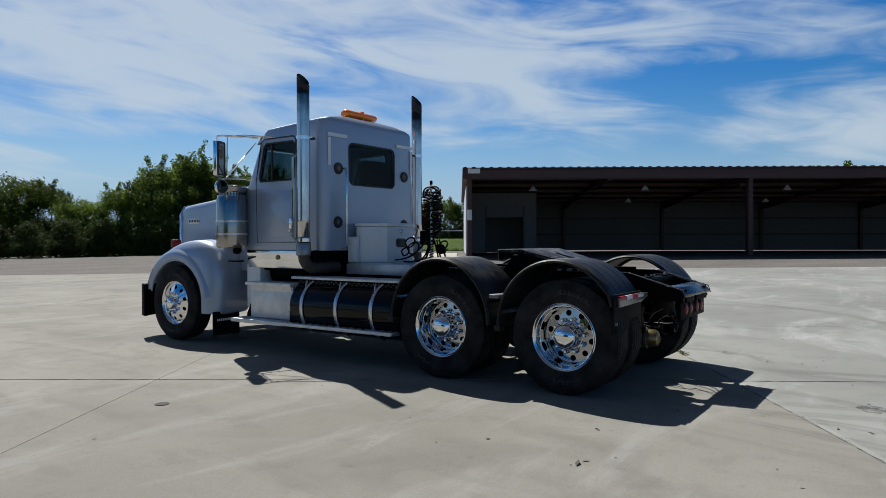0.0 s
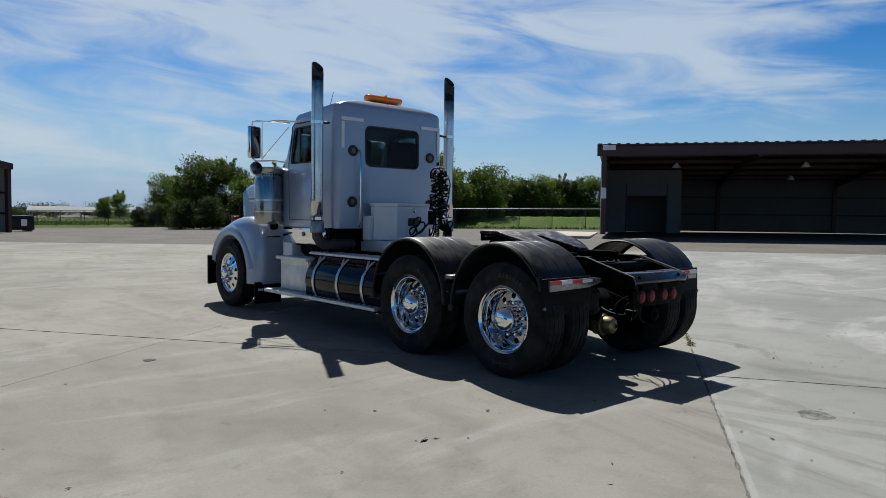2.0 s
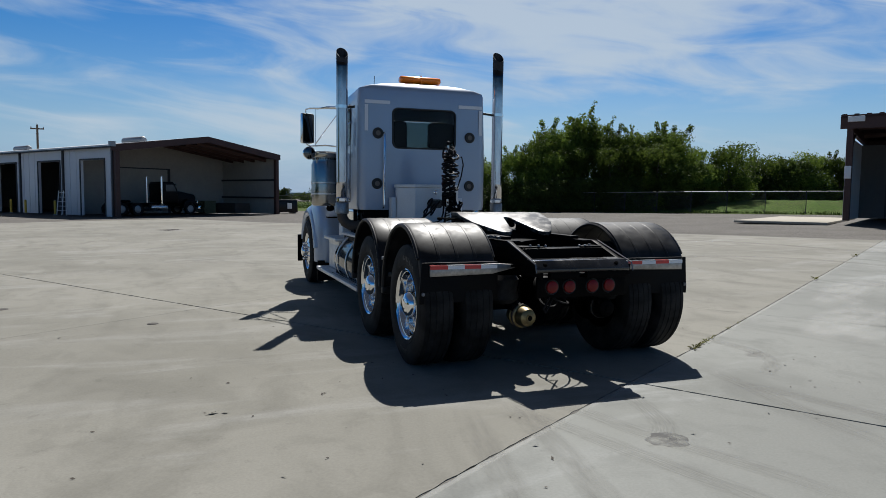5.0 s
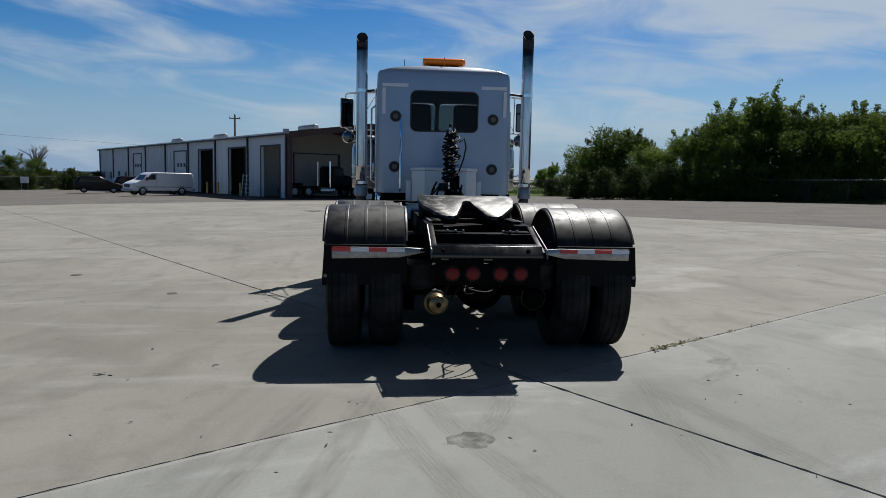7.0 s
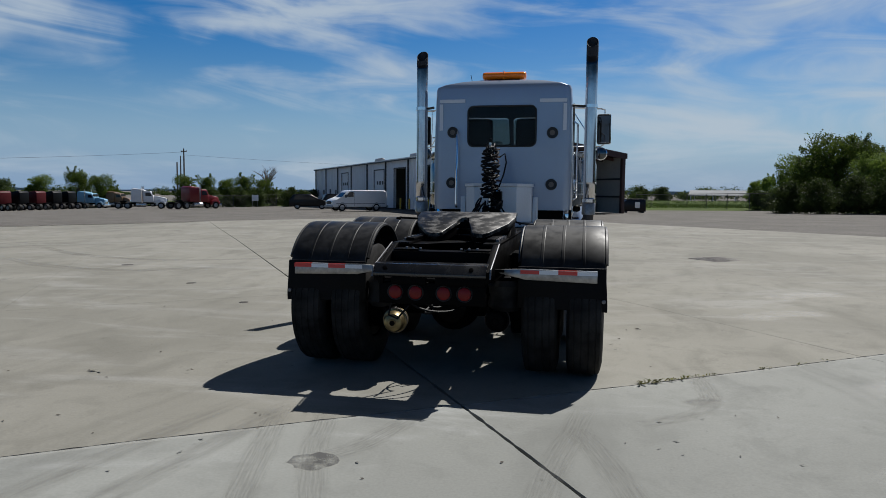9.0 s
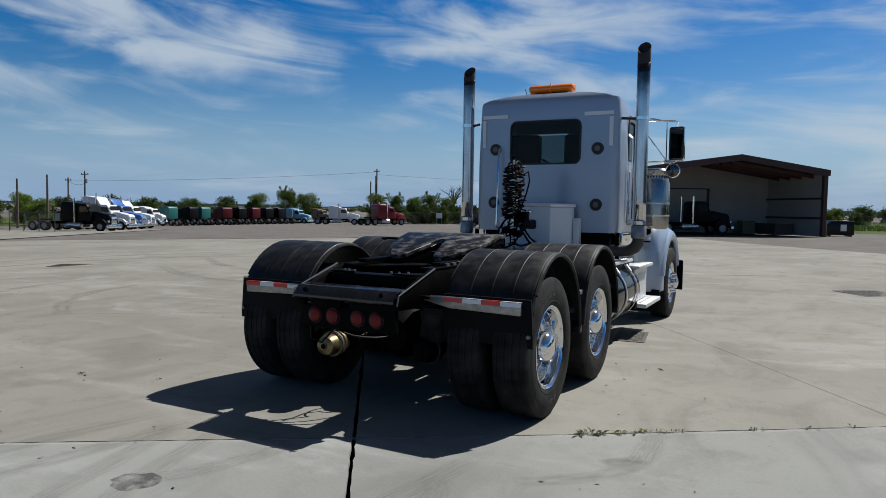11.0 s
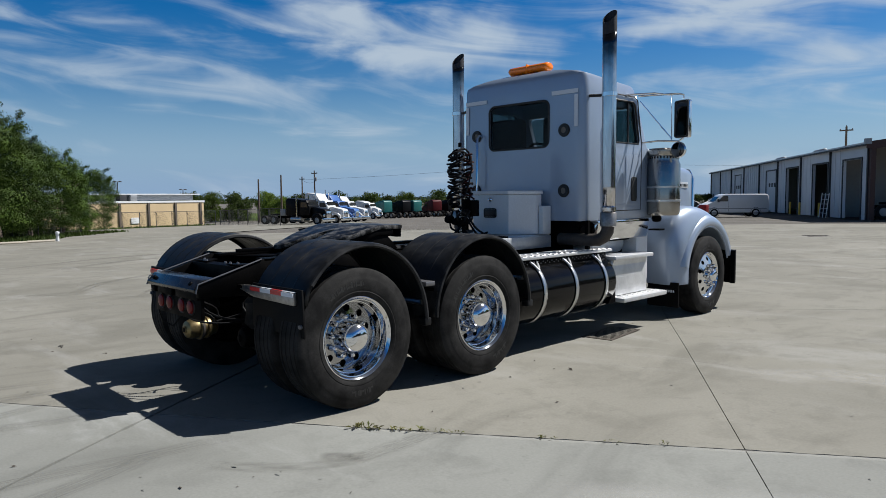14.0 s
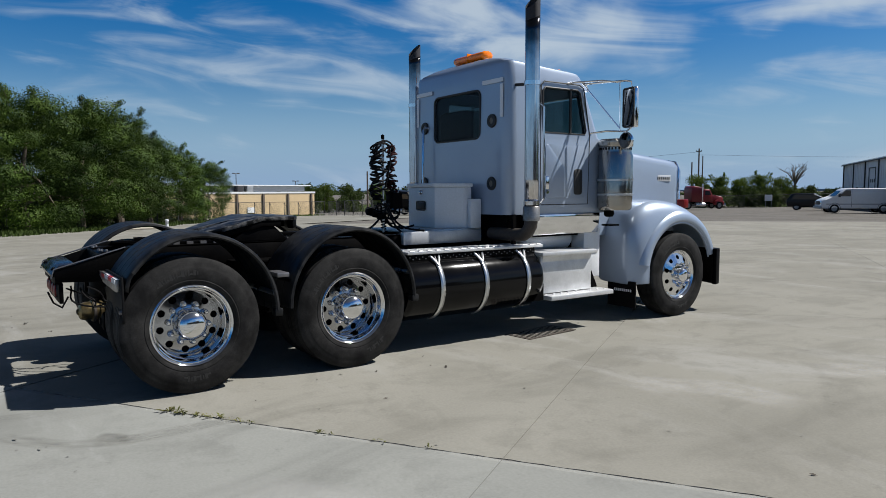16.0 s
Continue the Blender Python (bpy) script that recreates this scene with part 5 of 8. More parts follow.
part("coiled_air_line", coil(-0.015, 2.175, 1.42, 1.96, 0.062, 13, 0.0, 0.0105, 1), M["hose"], pogo, "black coiled air line")
part("coiled_air_line", coil(0.02, 2.345, 1.50, 1.95, 0.052, 14, 0.0, 0.0095, 2), M["hose_r"], pogo, "dark red coiled air line")
part("coiled_cable", coil(0.0, 2.20, 1.38, 1.93, 0.078, 11, 0.0, 0.0105, 3), M["hose"], pogo, "black coiled cable")
part("coiled_cable", coil(0.03, 2.33, 1.30, 1.75, 0.060, 8, 0.0, 0.0105, 8), M["hose"], pogo, "black coiled cable")
for dx, top in ((-0.03, 2.0), (0.015, 1.985), (0.05, 2.01)):
    part("line_arch", tube([(dx, 2.26 + 0.10 * math.cos(radians(a)), 1.92 + (top - 1.92) * math.sin(radians(a))) for a in range(-20, 201, 20)], 0.011, 6), M["hose"], pogo)
for k, (x, y, z, r) in enumerate(((-0.16, 2.46, 1.33, 0.075), (-0.12, 2.44, 1.26, 0.09), (-0.20, 2.50, 1.22, 0.06), (0.12, 2.16, 1.30, 0.06))):
    part("line_loop", tube([(x + 0.4 * r * math.sin(a * 0.5), y + r * math.cos(a * 0.45), z + 0.8 * r * math.sin(a * 0.45)) for a in range(14)], 0.0105, 6, loop=True), M["hose"], pogo)
part("line_loop", tube([(0.11, 2.26, 1.86), (0.17, 2.25, 1.90), (0.19, 2.24, 1.80), (0.16, 2.23, 1.66), (0.11, 2.22, 1.52)], 0.009, 6), M["hose"], pogo)
rk = part("coupler_rack", box(-0.02, 0.13, 2.30, 2.42, 1.30, 1.47, 0.01), M["black"], pogo, "black air coupler rack")
for k, x in enumerate((-0.02, 0.05, 0.10)):
    part("air_coupler", lathe([(0, -0.05), (0.035, -0.045), (0.042, 0.0), (0.035, 0.04), (0, 0.045)], "y", (x, 2.12 + 0.03 * k, 1.27 - 0.02 * k), 14), M["black"], rk)
for k, (x, y, z) in enumerate(((-0.30, 2.58, 1.12), (-0.16, 2.56, 1.10), (0.10, 2.58, 1.12), (0.34, 2.50, 1.09), (0.50, 2.45, 1.085), (-0.12, 2.02, 1.10))):
    m0 = Vector((0.05 * (k - 2), 2.25, 1.36))
    pts = []
    for i in range(13):
        t = i / 12
        p = m0.lerp(Vector((x, y, z)), t)
        pts.append(p + Vector((0.05 * math.sin(t * math.pi) * (1 if k % 2 else -1), -0.05 * math.sin(t * math.pi), -0.16 * math.sin(t * math.pi) * (0.4 + 0.2 * k % 0.7))))
    part("air_line", tube(pts, 0.011, 6), M["hose"], pogo, "drooping black air line")

# ---- exhaust stacks ----
for s in (-1, 1):
    X, Y = s * 1.097 + 0.033, 3.335
    r = 0.074
    seg = 28
    b = bmesh.new()
    rows = []
    for z in (1.33, 1.60, 2.0, 2.5, 2.9, 3.06):
        rows.append([(X + r * math.cos(k * math.tau / seg), Y + r * math.sin(k * math.tau / seg), z) for k in range(seg)])
    top = [(X + r * math.cos(k * math.tau / seg), Y + r * math.sin(k * math.tau / seg), (3.240 if s < 0 else 3.352) + 0.075 * math.sin(k * math.tau / seg)) for k in range(seg)]
    mid = [(x, y, 3.06 + (z - 3.06) * 0.45) for x, y, z in top]
    grid_mesh(rows + [mid], b, True)
    stk = part("exhaust_pipe", b, M["stack"], truck, "tall chrome exhaust stack with a slanted sooty tip")
    b, _ = grid_mesh([mid, top, [(X + (x - X) * 0.93, Y + (y - Y) * 0.93, z) for x, y, z in top], [(X + (x - X) * 0.93, Y + (y - Y) * 0.93, 2.95) for x, y, z in top]], close_u=True)
    part("stack_tip", b, M["soot"], stk, "sooty slanted tip")
    solidify(stk, 0.004)
    for z in (2.555, 1.36):
        part("stack_clamp", lathe([(r + 0.001, -0.022), (r + 0.009, -0.02), (r + 0.009, 0.02), (r + 0.001, 0.022)], "z", (X, Y, z), seg), M["chrome"], stk)
    part("clamp_arm", tube([(X - s * r, Y, 2.555), (s * 0.90, Y - 0.02, 2.565)], 0.016, 8), M["gasket"], stk)
    part("stack_sleeve", lathe([(r + 0.004, -0.09), (r + 0.012, -0.085), (r + 0.012, 0.05), (r + 0.004, 0.06)], "z", (X, Y, 1.27), seg), M["hanger"], stk)
    elbow = [(X, Y, 1.20), (X - s * 0.005, Y - 0.005, 1.13), (X - s * 0.04, Y - 0.01, 1.07), (X - s * 0.10, Y - 0.02, 1.035), (X - s * 0.20, Y - 0.03, 1.03), (s * 0.55, Y - 0.05, 1.03)]
    part("exhaust_elbow", tube(elbow, 0.068, 16), M["dull"], stk, "dull exhaust elbow under the cab")
    part("muffler", tube([(s * 0.80, Y + 0.03, 1.12), (s * 0.50, Y + 0.03, 1.12)], 0.06, 16), M["black"], stk)
    # chassis cradle
    part("stack_post", box(s * 0.90 - 0.02, s * 0.90 + 0.02, Y - 0.06, Y - 0.02, 0.93, 1.24), M["black"], stk)

# ---- air cleaners ----
for s in (-1, 1):
    c = (s * 1.045, 4.665, 0)
    ac = part("air_cleaner", lathe([(0, 1.265), (0.170, 1.265), (0.190, 1.285), (0.194, 1.31), (0.194, 1.87), (0.180, 1.90), (0.176, 1.93), (0.176, 1.965), (0.190, 1.975), (0.194, 1.99), (0.194, 2.03), (0.170, 2.055), (0, 2.07)], "z", c, 40), M["cleaner"], truck, "polished steel round air cleaner")
    for z in (1.44, 1.60):
        part("cleaner_band", lathe([(0.1945, z - 0.012), (0.201, z - 0.010), (0.201, z + 0.010), (0.1945, z + 0.012)], "z", c, 40), M["alu"], ac)
        part("band_bracket", box(s * 0.86, s * 0.90, 4.62, 4.70, z - 0.02, z + 0.02), M["black"], ac)
    for k in range(30):
        a = k * math.tau / 30
        part("intake_slot", box(-0.002, 0.002, -0.009, 0.009, -0.013, 0.013), M["black"], ac).matrix_local = Matrix.Translation((c[0] + 0.1765 * math.cos(a), c[1] + 0.1765 * math.sin(a), 1.948)) @ Matrix.Rotation(a, 4, "Z")
    part("intake_pipe", tube([(s * 0.90, 4.70, 1.42), (s * 0.76, 4.78, 1.42), (s * 0.60, 4.9, 1.42)], 0.08, 14), M["black"], ac)
    part("drain_boot", lathe([(0.05, 1.27), (0.06, 1.22), (0.045, 1.19), (0.0, 1.18)], "z", (c[0] - s * 0.08, c[1], 0), 14), M["black"], ac)
    part("cowl_step", box(s * 0.86, s * 1.0, 4.66, 4.80, 1.08, 1.10), M["black"], truck)

# ---- mirrors ----
for s in (-1, 1):
    X = s * 1.335
    hd = part("mirror_head", box(X - 0.095, X + 0.095, 4.565, 4.63, 2.16, 2.59, 0.02, 3), M["chrome"], truck, "tall chrome west-coast mirror on a tubular frame")
    part("mirror_glass", box(X - 0.078, X + 0.078, 4.557, 4.563, 2.185, 2.565), M["mirror"], hd)
    part("mirror_rim", tube([(X + x, 4.558, z) for x, z in round_rect(-0.088, 0.088, 2.172, 2.578, 0.02, 3)], 0.010, 6, loop=True), M["gasket"], hd)
    # the heads are swung towards the driver
    hd.matrix_local = Matrix.Translation((X - s * 0.09, 4.60, 0)) @ Matrix.Rotation(radians(26 if s < 0 else -12), 4, "Z") @ Matrix.Translation((-X + s * 0.09, -4.60, 0))
    cv = part("convex_mirror", lathe([(0, -0.016), (0.05, -0.012), (0.088, 0.0), (0.094, 0.008), (0.085, 0.035), (0.04, 0.055), (0, 0.06)], "y", (X - s * 0.045, 4.54, 2.025), 28), M["chrome"], truck, "round convex spot mirror")
    part("spot_glass", lathe([(0, -0.022), (0.045, -0.018), (0.082, -0.008)], "y", (X - s * 0.045, 4.54, 2.025), 24), M["mirror"], cv)
    part("mirror_frame", tube([(s * 0.90, 4.32, 2.655), (s * 1.05, 4.44, 2.665), (s * 1.28, 4.55, 2.665), (X, 4.575, 2.65), (X, 4.578, 2.60)], 0.011, 8), M["chrome"], truck, "chrome mirror tube")
    part("mirror_frame", tube([(s * 0.90, 4.05, 2.645), (s * 1.06, 4.40, 2.68), (s * 1.18, 4.54, 2.66)], 0.010, 8), M["chrome"], truck, "chrome mirror tube")
    part("mirror_frame", tube([(s * 1.20, 4.545, 2.66), (s * 1.20, 4.56, 2.13)], 0.008, 6), M["chrome"], truck, "chrome mirror tube")
    part("mirror_frame", tube([(s * 0.91, 4.40, 2.12), (s * 1.06, 4.50, 2.14), (s * 1.28, 4.57, 2.125), (X, 4.575, 2.16)], 0.010, 8), M["chrome"], truck, "chrome mirror tube")
    part("mirror_brace", tube([(s * 0.90, 4.36, 2.60), (s * 1.20, 4.555, 2.16)], 0.008, 6), M["chrome"], truck, "chrome mirror tube")

# ---- buildings ----
M["siding"] = material("white_steel_siding", (0.60, 0.62, 0.65), 0.5, 0.0, 0.04, 20, 0.25, 0.6, stain_color=(0.48, 0.48, 0.48))
M["roof"] = material("pale_steel_roof", (0.62, 0.62, 0.61), 0.45, 0.2, 0.05, 10, 0.3, 0.5)
M["rust"] = material("red_brown_steel", (0.060, 0.026, 0.021), 0.6, 0.0, 0.2, 10, 0.4, 1.0)
M["tan"] = material("tan_wall", (0.58, 0.44, 0.26), 0.8, 0.0, 0.05, 10, 0.2, 0.5)
M["dark"] = material("dark_trim_steel", (0.025, 0.025, 0.028), 0.6)
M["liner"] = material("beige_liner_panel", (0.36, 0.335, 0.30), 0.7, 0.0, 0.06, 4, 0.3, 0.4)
# liner grey darkened to hold the shade inside the shed and bays
M["liner_shade"] = material("shade_grey_liner_panel", (0.105, 0.10, 0.095), 0.7, 0.0, 0.08, 4, 0.3, 0.4)
M["yellow"] = material("yellow_bollard_paint", (0.55, 0.36, 0.03), 0.5)
M["pole"] = material("weathered_wood_pole", (0.10, 0.075, 0.055), 0.9, 0.0, 0.2, 20)
M["galv"] = material("galvanised_steel", (0.30, 0.31, 0.32), 0.5, 0.6, 0.1, 30)


def yard_matrix(p, z, u=GV, v=LV):
    """Axes: x along u, y along v, at the point p."""
    return Matrix(((u.x, v.x, 0, p[0]), (u.y, v.y, 0, p[1]), (0, 0, 1, z), (0, 0, 0, 1)))


SHOP_Z = -0.30
shop = empty("shop_building", yard_matrix((-8.2, 50.5), SHOP_Z), "long white steel workshop with a row of tall bay doors", "building")
BAY = 7.68
doors = [(1.37, 4.95, "open"), (8.31, 12.09, "open"), (16.26, 20.04, "open"), (23.8, 27.7, "shut"), (40.3, 43.8, "shut")]
edge = 0.0
for d0, d1, st in doors:
    part("side_wall", box(0, 0.2, edge, d0, 0, 5.25), M["siding"], shop)
    part("side_wall", box(0, 0.2, d0, d1, 4.25, 5.25), M["siding"], shop)
    dr = part("door_frame", prism([(d0 - 0.12, 0), (d0, 0), (d0, 4.25), (d1, 4.25), (d1, 0), (d1 + 0.12, 0), (d1 + 0.12, 4.37), (d0 - 0.12, 4.37)], "x", -0.06, 0.0), M["dark"], shop)
    if st == "shut":
        part("bay_door", box(0.06, 0.14, d0, d1, 0, 4.25), M["siding"], shop, "white sectional door")
        for k in range(3):
            part("door_pane", box(0.045, 0.06, d0 + 0.5 + k * 1.0, d0 + 1.1 + k * 1.0, 2.6, 3.0), M["dark"], dr)
    edge = d1
part("side_wall", box(0, 0.2, edge, 61.44, 0, 5.25), M["siding"], shop)
for k in range(9):
    part("downspout", box(-0.14, 0.0, k * BAY - 0.09 if k else 0.02, k * BAY + 0.09 if k else 0.2, 0, 5.15), M["dark"], shop)
for k in range(60):
    y = 0.55 + k * 1.02
    if not any(a - 0.2 < y < c + 0.2 for a, c, _ in doors):
        part("panel_rib", box(-0.03, 0.0, y - 0.04, y + 0.04, 0.05, 5.1), M["siding"], shop)
for y, z0, z1 in ((59.6, 1.0, 2.0), (55.6, 1.0, 2.0), (51.2, 0.1, 2.1), (47.6, 1.0, 2.0), (34.5, 1.0, 1.9)):
    part("window", box(-0.02, 0.0, y - 0.5, y + 0.5, z0, z1), M["dark"], shop)
part("roof", prism([(-0.35, 5.30), (7.75, 6.45), (15.30, 5.37), (15.30, 5.23), (7.75, 6.30), (-0.35, 5.16)], "y", -0.35, 61.5), M["roof"], shop, "pale low-pitched steel roof")
# partition added behind the doors so that the openings stay dark
part("bay_inside", box(7.0, 7.1, 7.85, 61.0, 0, 5.6), M["liner_shade"], shop, "dark panel added for the shade inside the open bays")
part("gutter", box(-0.40, -0.30, -0.3, 61.5, 5.06, 5.18), M["dark"], shop)
part("gable_fascia", prism([(-0.36, 4.86), (-0.36, 5.30), (7.75, 6.46), (15.31, 5.38), (15.31, 4.92), (14.7, 4.92), (7.75, 5.98), (0.3, 4.86)], "y", -0.40, -0.30), M["rust"], shop, "red-brown gable beam")
for x in (0.10, 15.02):
    part("corner_post", box(x - 0.16, x + 0.16, -0.32, 0.0, 0, 5.0), M["rust"], shop)
part("back_wall", prism([(0.2, 0), (0.2, 4.98), (7.75, 6.08), (14.95, 5.02), (14.95, 0)], "y", 7.6, 7.8), M["liner"], shop, "beige inside wall of the open end bay")
part("inner_door", box(4.4, 9.0, 7.54, 7.6, 0, 3.9), M["liner"], shop)
for x0, x1, z0, z1 in ((4.3, 4.4, 0, 4.0), (9.0, 9.25, 0, 4.0), (4.3, 9.25, 3.9, 4.0)):
    part("door_trim", box(x0, x1, 7.50, 7.58, z0, z1), M["dark"], shop)
part("right_wall", box(14.95, 15.15, 0, 61.44, 0, 5.25), M["liner"], shop)
for z in (1.5, 3.1):
    part("girt", box(14.78, 14.95, 0, 7.6, z - 0.08, z + 0.08), M["dark"], shop)
part("bay_ceiling", prism([(0.2, 5.0), (7.75, 6.1), (14.95, 5.05), (14.95, 5.10), (7.75, 6.15), (0.2, 5.05)], "y", 0, 61.0), M["rust"], shop)
for y in (1.2, 2.8, 4.4, 6.0):
    part("rafter", prism([(7.75, 6.05), (14.9, 5.0), (14.9, 4.75), (9.0, 5.62), (7.75, 5.80)], "y", y - 0.08, y + 0.08), M["rust"], shop, "red-brown roof rafter")
for y in (6.0, 27.0, 42.0):
    part("roof_vent", lathe([(0, -1.6), (0.24, -1.55), (0.32, -1.4), (0.32, 1.4), (0.24, 1.55), (0, 1.6)], "y", (5.0, y, 6.17), 14), M["galv"], shop, "grey ridge ventilator")
part("corner_cap", box(-0.46, -0.08, -0.44, -0.12, 5.15, 5.52), M["galv"], shop)
for y in (7.6, 12.8, 15.6):
    b = empty("bollard", yard_matrix((-8.2 - 0.8 * GV.x + y * LV.x, 50.5 - 0.8 * GV.y + y * LV.y), SHOP_Z), "yellow painted steel bollard beside a bay door", "bollard", "bollards at the workshop")
    part("post", lathe([(0.09, 0), (0.09, 1.05), (0.06, 1.12), (0, 1.14)], "z", (0, 0, 0), 12), M["yellow"], b)
    part("base", lathe([(0.12, 0), (0.12, 0.03), (0.09, 0.05)], "z", (0, 0, 0), 12), M["galv"], b)
rack = empty("ladder_rack", yard_matrix((-8.2 - 1.0 * GV.x + 6.1 * LV.x, 50.5 - 1.0 * GV.y + 6.1 * LV.y), SHOP_Z), "white steel ladder stand at the workshop wall", "ladder")
for y in (-0.8, 0.0, 0.8):
    part("upright", tube([(0, y, 0), (0.2, y, 1.9)], 0.03, 6), M["white"], rack)
for z in (0.35, 0.7, 1.05, 1.4, 1.75):
    part("rung", tube([(0.02 + z * 0.1, -0.8, z), (0.02 + z * 0.1, 0.8, z)], 0.02, 6), M["white"], rack)

# stores on the floor of the open end bay
M["pallet"] = material("grey_green_pallet_wood", (0.16, 0.155, 0.085), 0.85, 0.0, 0.2, 20, 0.5, 4)
M["bin"] = material("brown_bin_steel", (0.075, 0.06, 0.05), 0.7, 0.0, 0.15, 10, 0.4, 2)


def bay_matrix(x, y):
    """A place in the end bay: metres along its two walls."""
    return yard_matrix((-8.2 + x * GV.x + y * LV.x, 50.5 + x * GV.y + y * LV.y), SHOP_Z)


stack = empty("pallet_stack", bay_matrix(12.0, 6.0), "stack of greyish wooden pallets on a workshop floor", "pallets")
for k in range(8):
    z = 0.145 * k
    part("pallet_deck", box(-0.6, 0.6, -0.5, 0.5, z + 0.10, z + 0.135), M["pallet"], stack)
    for y in (-0.44, 0.0, 0.44):
        part("pallet_runner", box(-0.6, 0.6, y - 0.05, y + 0.05, z, z + 0.10), M["pallet"], stack)
crate = empty("storage_bin", bay_matrix(13.75, 4.6), "low brown steel storage bin on a workshop floor", "bin")
part("floor", box(-0.78, 0.78, -1.5, 1.5, 0.05, 0.09), M["bin"], crate)
for x0, x1, y0, y1 in ((-0.8, 0.8, -1.53, -1.48), (-0.8, 0.8, 1.48, 1.53), (-0.82, -0.77, -1.48, 1.48), (0.77, 0.82, -1.48, 1.48)):
    part("side", box(x0, x1, y0, y1, 0.0, 0.95), M["bin"], crate)

# the open shed
SHED_Z = 0.50
shed = empty("open_shed", yard_matrix((26.7, 19.1), SHED_Z, GV, -LV), "long open-fronted red-brown steel shed", "building")
part("roof", prism([(-0.5, 5.0), (17, 4.05), (17, 3.95), (-0.5, 4.86)], "y", -0.25, 56), M["rust"], shed, "corrugated red-brown roof")
for k in range(112):
    part("roof_rib", box(-0.52, -0.40, -0.2 + 0.5 * k, 0.0 + 0.5 * k, 4.94, 5.04), M["rust"], shed)
part("front_fascia", box(-0.5, -0.40, -0.25, 56, 4.35, 4.94), M["rust"], shed, "red-brown fascia beam")
part("end_wall", box(0.2, 17, -0.05, 0.10, 0, 4.0), M["siding"], shed, "white end wall")
part("back_wall", box(16.8, 17, 0.1, 56, 0, 3.95), M["liner_shade"], shed)
for k in range(8):
    y = 0.15 + 8 * k
    part("back_post", box(16.5, 16.8, y - 0.12, y + 0.12, 0, 3.8), M["rust"], shed)
    if k % 2 == 0:
        part("front_post", box(-0.35, 0.05, y - 0.13, y + 0.13, 0, 4.85), M["rust"], shed)
    part("rafter", prism([(-0.4, 4.25), (-0.4, 4.84), (16.8, 3.92), (16.8, 3.30), (9, 4.02)], "y", y - 0.1, y + 0.1), M["rust"], shed)
    part("knee_brace", tube([(0.0, y, 3.3), (2.2, y, 4.5)], 0.07, 6), M["rust"], shed) if k % 2 == 0 else None
for z in (1.3, 2.6):
    part("girt", box(16.65, 16.8, 0.1, 56, z - 0.06, z + 0.06), M["dark"], shed)
for x in (2, 5, 8, 11, 14):
    part("purlin", box(x - 0.06, x + 0.06, 0, 56, 4.86 - 0.0543 * (x + 0.5) - 0.24, 4.86 - 0.0543 * (x + 0.5) - 0.04), M["rust"], shed)
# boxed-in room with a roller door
part("room_wall", box(6.0, 6.15, 0.10, 1.38, 0, 3.9), M["liner_shade"], shed)
part("room_wall", box(6.0, 6.15, 3.82, 4.70, 0, 3.9), M["liner_shade"], shed)
part("room_wall", box(6.0, 6.15, 1.38, 3.82, 3.10, 3.9), M["liner_shade"], shed)
part("roller_door", box(6.05, 6.12, 1.38, 3.82, 2.36, 3.10), M["liner_shade"], shed, "half-raised roller door")
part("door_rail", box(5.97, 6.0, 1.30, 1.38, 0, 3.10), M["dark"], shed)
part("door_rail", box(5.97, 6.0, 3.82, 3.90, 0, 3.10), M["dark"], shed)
part("room_side", box(6.15, 9.0, 4.55, 4.70, 0, 3.9), M["liner_shade"], shed)
part("room_back", box(9.0, 9.15, 0.10, 4.70, 0, 3.9), M["liner_shade"], shed)
part("room_top", box(6.0, 9.15, 0.1, 4.70, 3.9, 3.98), M["liner_shade"], shed)
for y, x in ((4.2, 3.5), (11.2, 3.5), (20.0, 3.5), (28.0, 3.5), (12.0, 11.0), (22.0, 11.0)):
    l = part("high_bay_lamp", lathe([(0.05, 0.30), (0.10, 0.24), (0.26, 0.0), (0.24, 0.0), (0, 0.10)], "z", (x, y, 3.95 if x < 5 else 3.6), 16), M["white"], shed, "white hanging bay lamp")
part("fascia_box", box(-0.62, -0.51, 0.05, 0.75, 4.66, 4.92, 0.02), M["white"], shed, "small white box on the fascia")
part("wall_box", box(-0.45, -0.36, 0.0, 0.28, 2.0, 2.6, 0.02), M["white"], shed)

# tan building beyond the trees
TAN_Z = -2.35
td = Vector((0.25, -0.97, 0)).normalized()
tan_b = empty("tan_building", yard_matrix((-82, 38), TAN_Z, Vector((-td.y, td.x, 0)) * -1, td), "low tan block building with brown pilasters", "building")
part("wall", box(-0.0, 12, 0, 44, 0, 3.55), M["tan"], tan_b)
part("parapet", box(-0.08, 12, -0.1, 44, 3.55, 3.78), M["white"], tan_b)
part("upper_block", box(1.5, 11, 0.5, 40, 3.85, 4.55), M["galv"], tan_b)
part("upper_roof", box(1.0, 11.2, -0.25, 40.3, 4.55, 4.66), M["white"], tan_b)
M["pilaster"] = material("brown_pilaster", (0.10, 0.08, 0.065), 0.8, 0.0, 0.1, 10)
for k in range(12):
    y = 0.45 + 3.85 * k
    part("pilaster", box(-0.16, 0.0, y, y + 0.27, 0, 3.5), M["pilaster"], tan_b)
part("sign", box(-0.10, -0.06, 9.6, 10.7, 1.1, 1.8), M["white"], tan_b, "small white wall sign")
for y in (9.3, 10.7):
    part("rooftop_unit", box(0.6, 1.4, y, y + 0.9, 3.79, 4.55, 0.04), M["dark"] if y > 10 else M["galv"], tan_b)
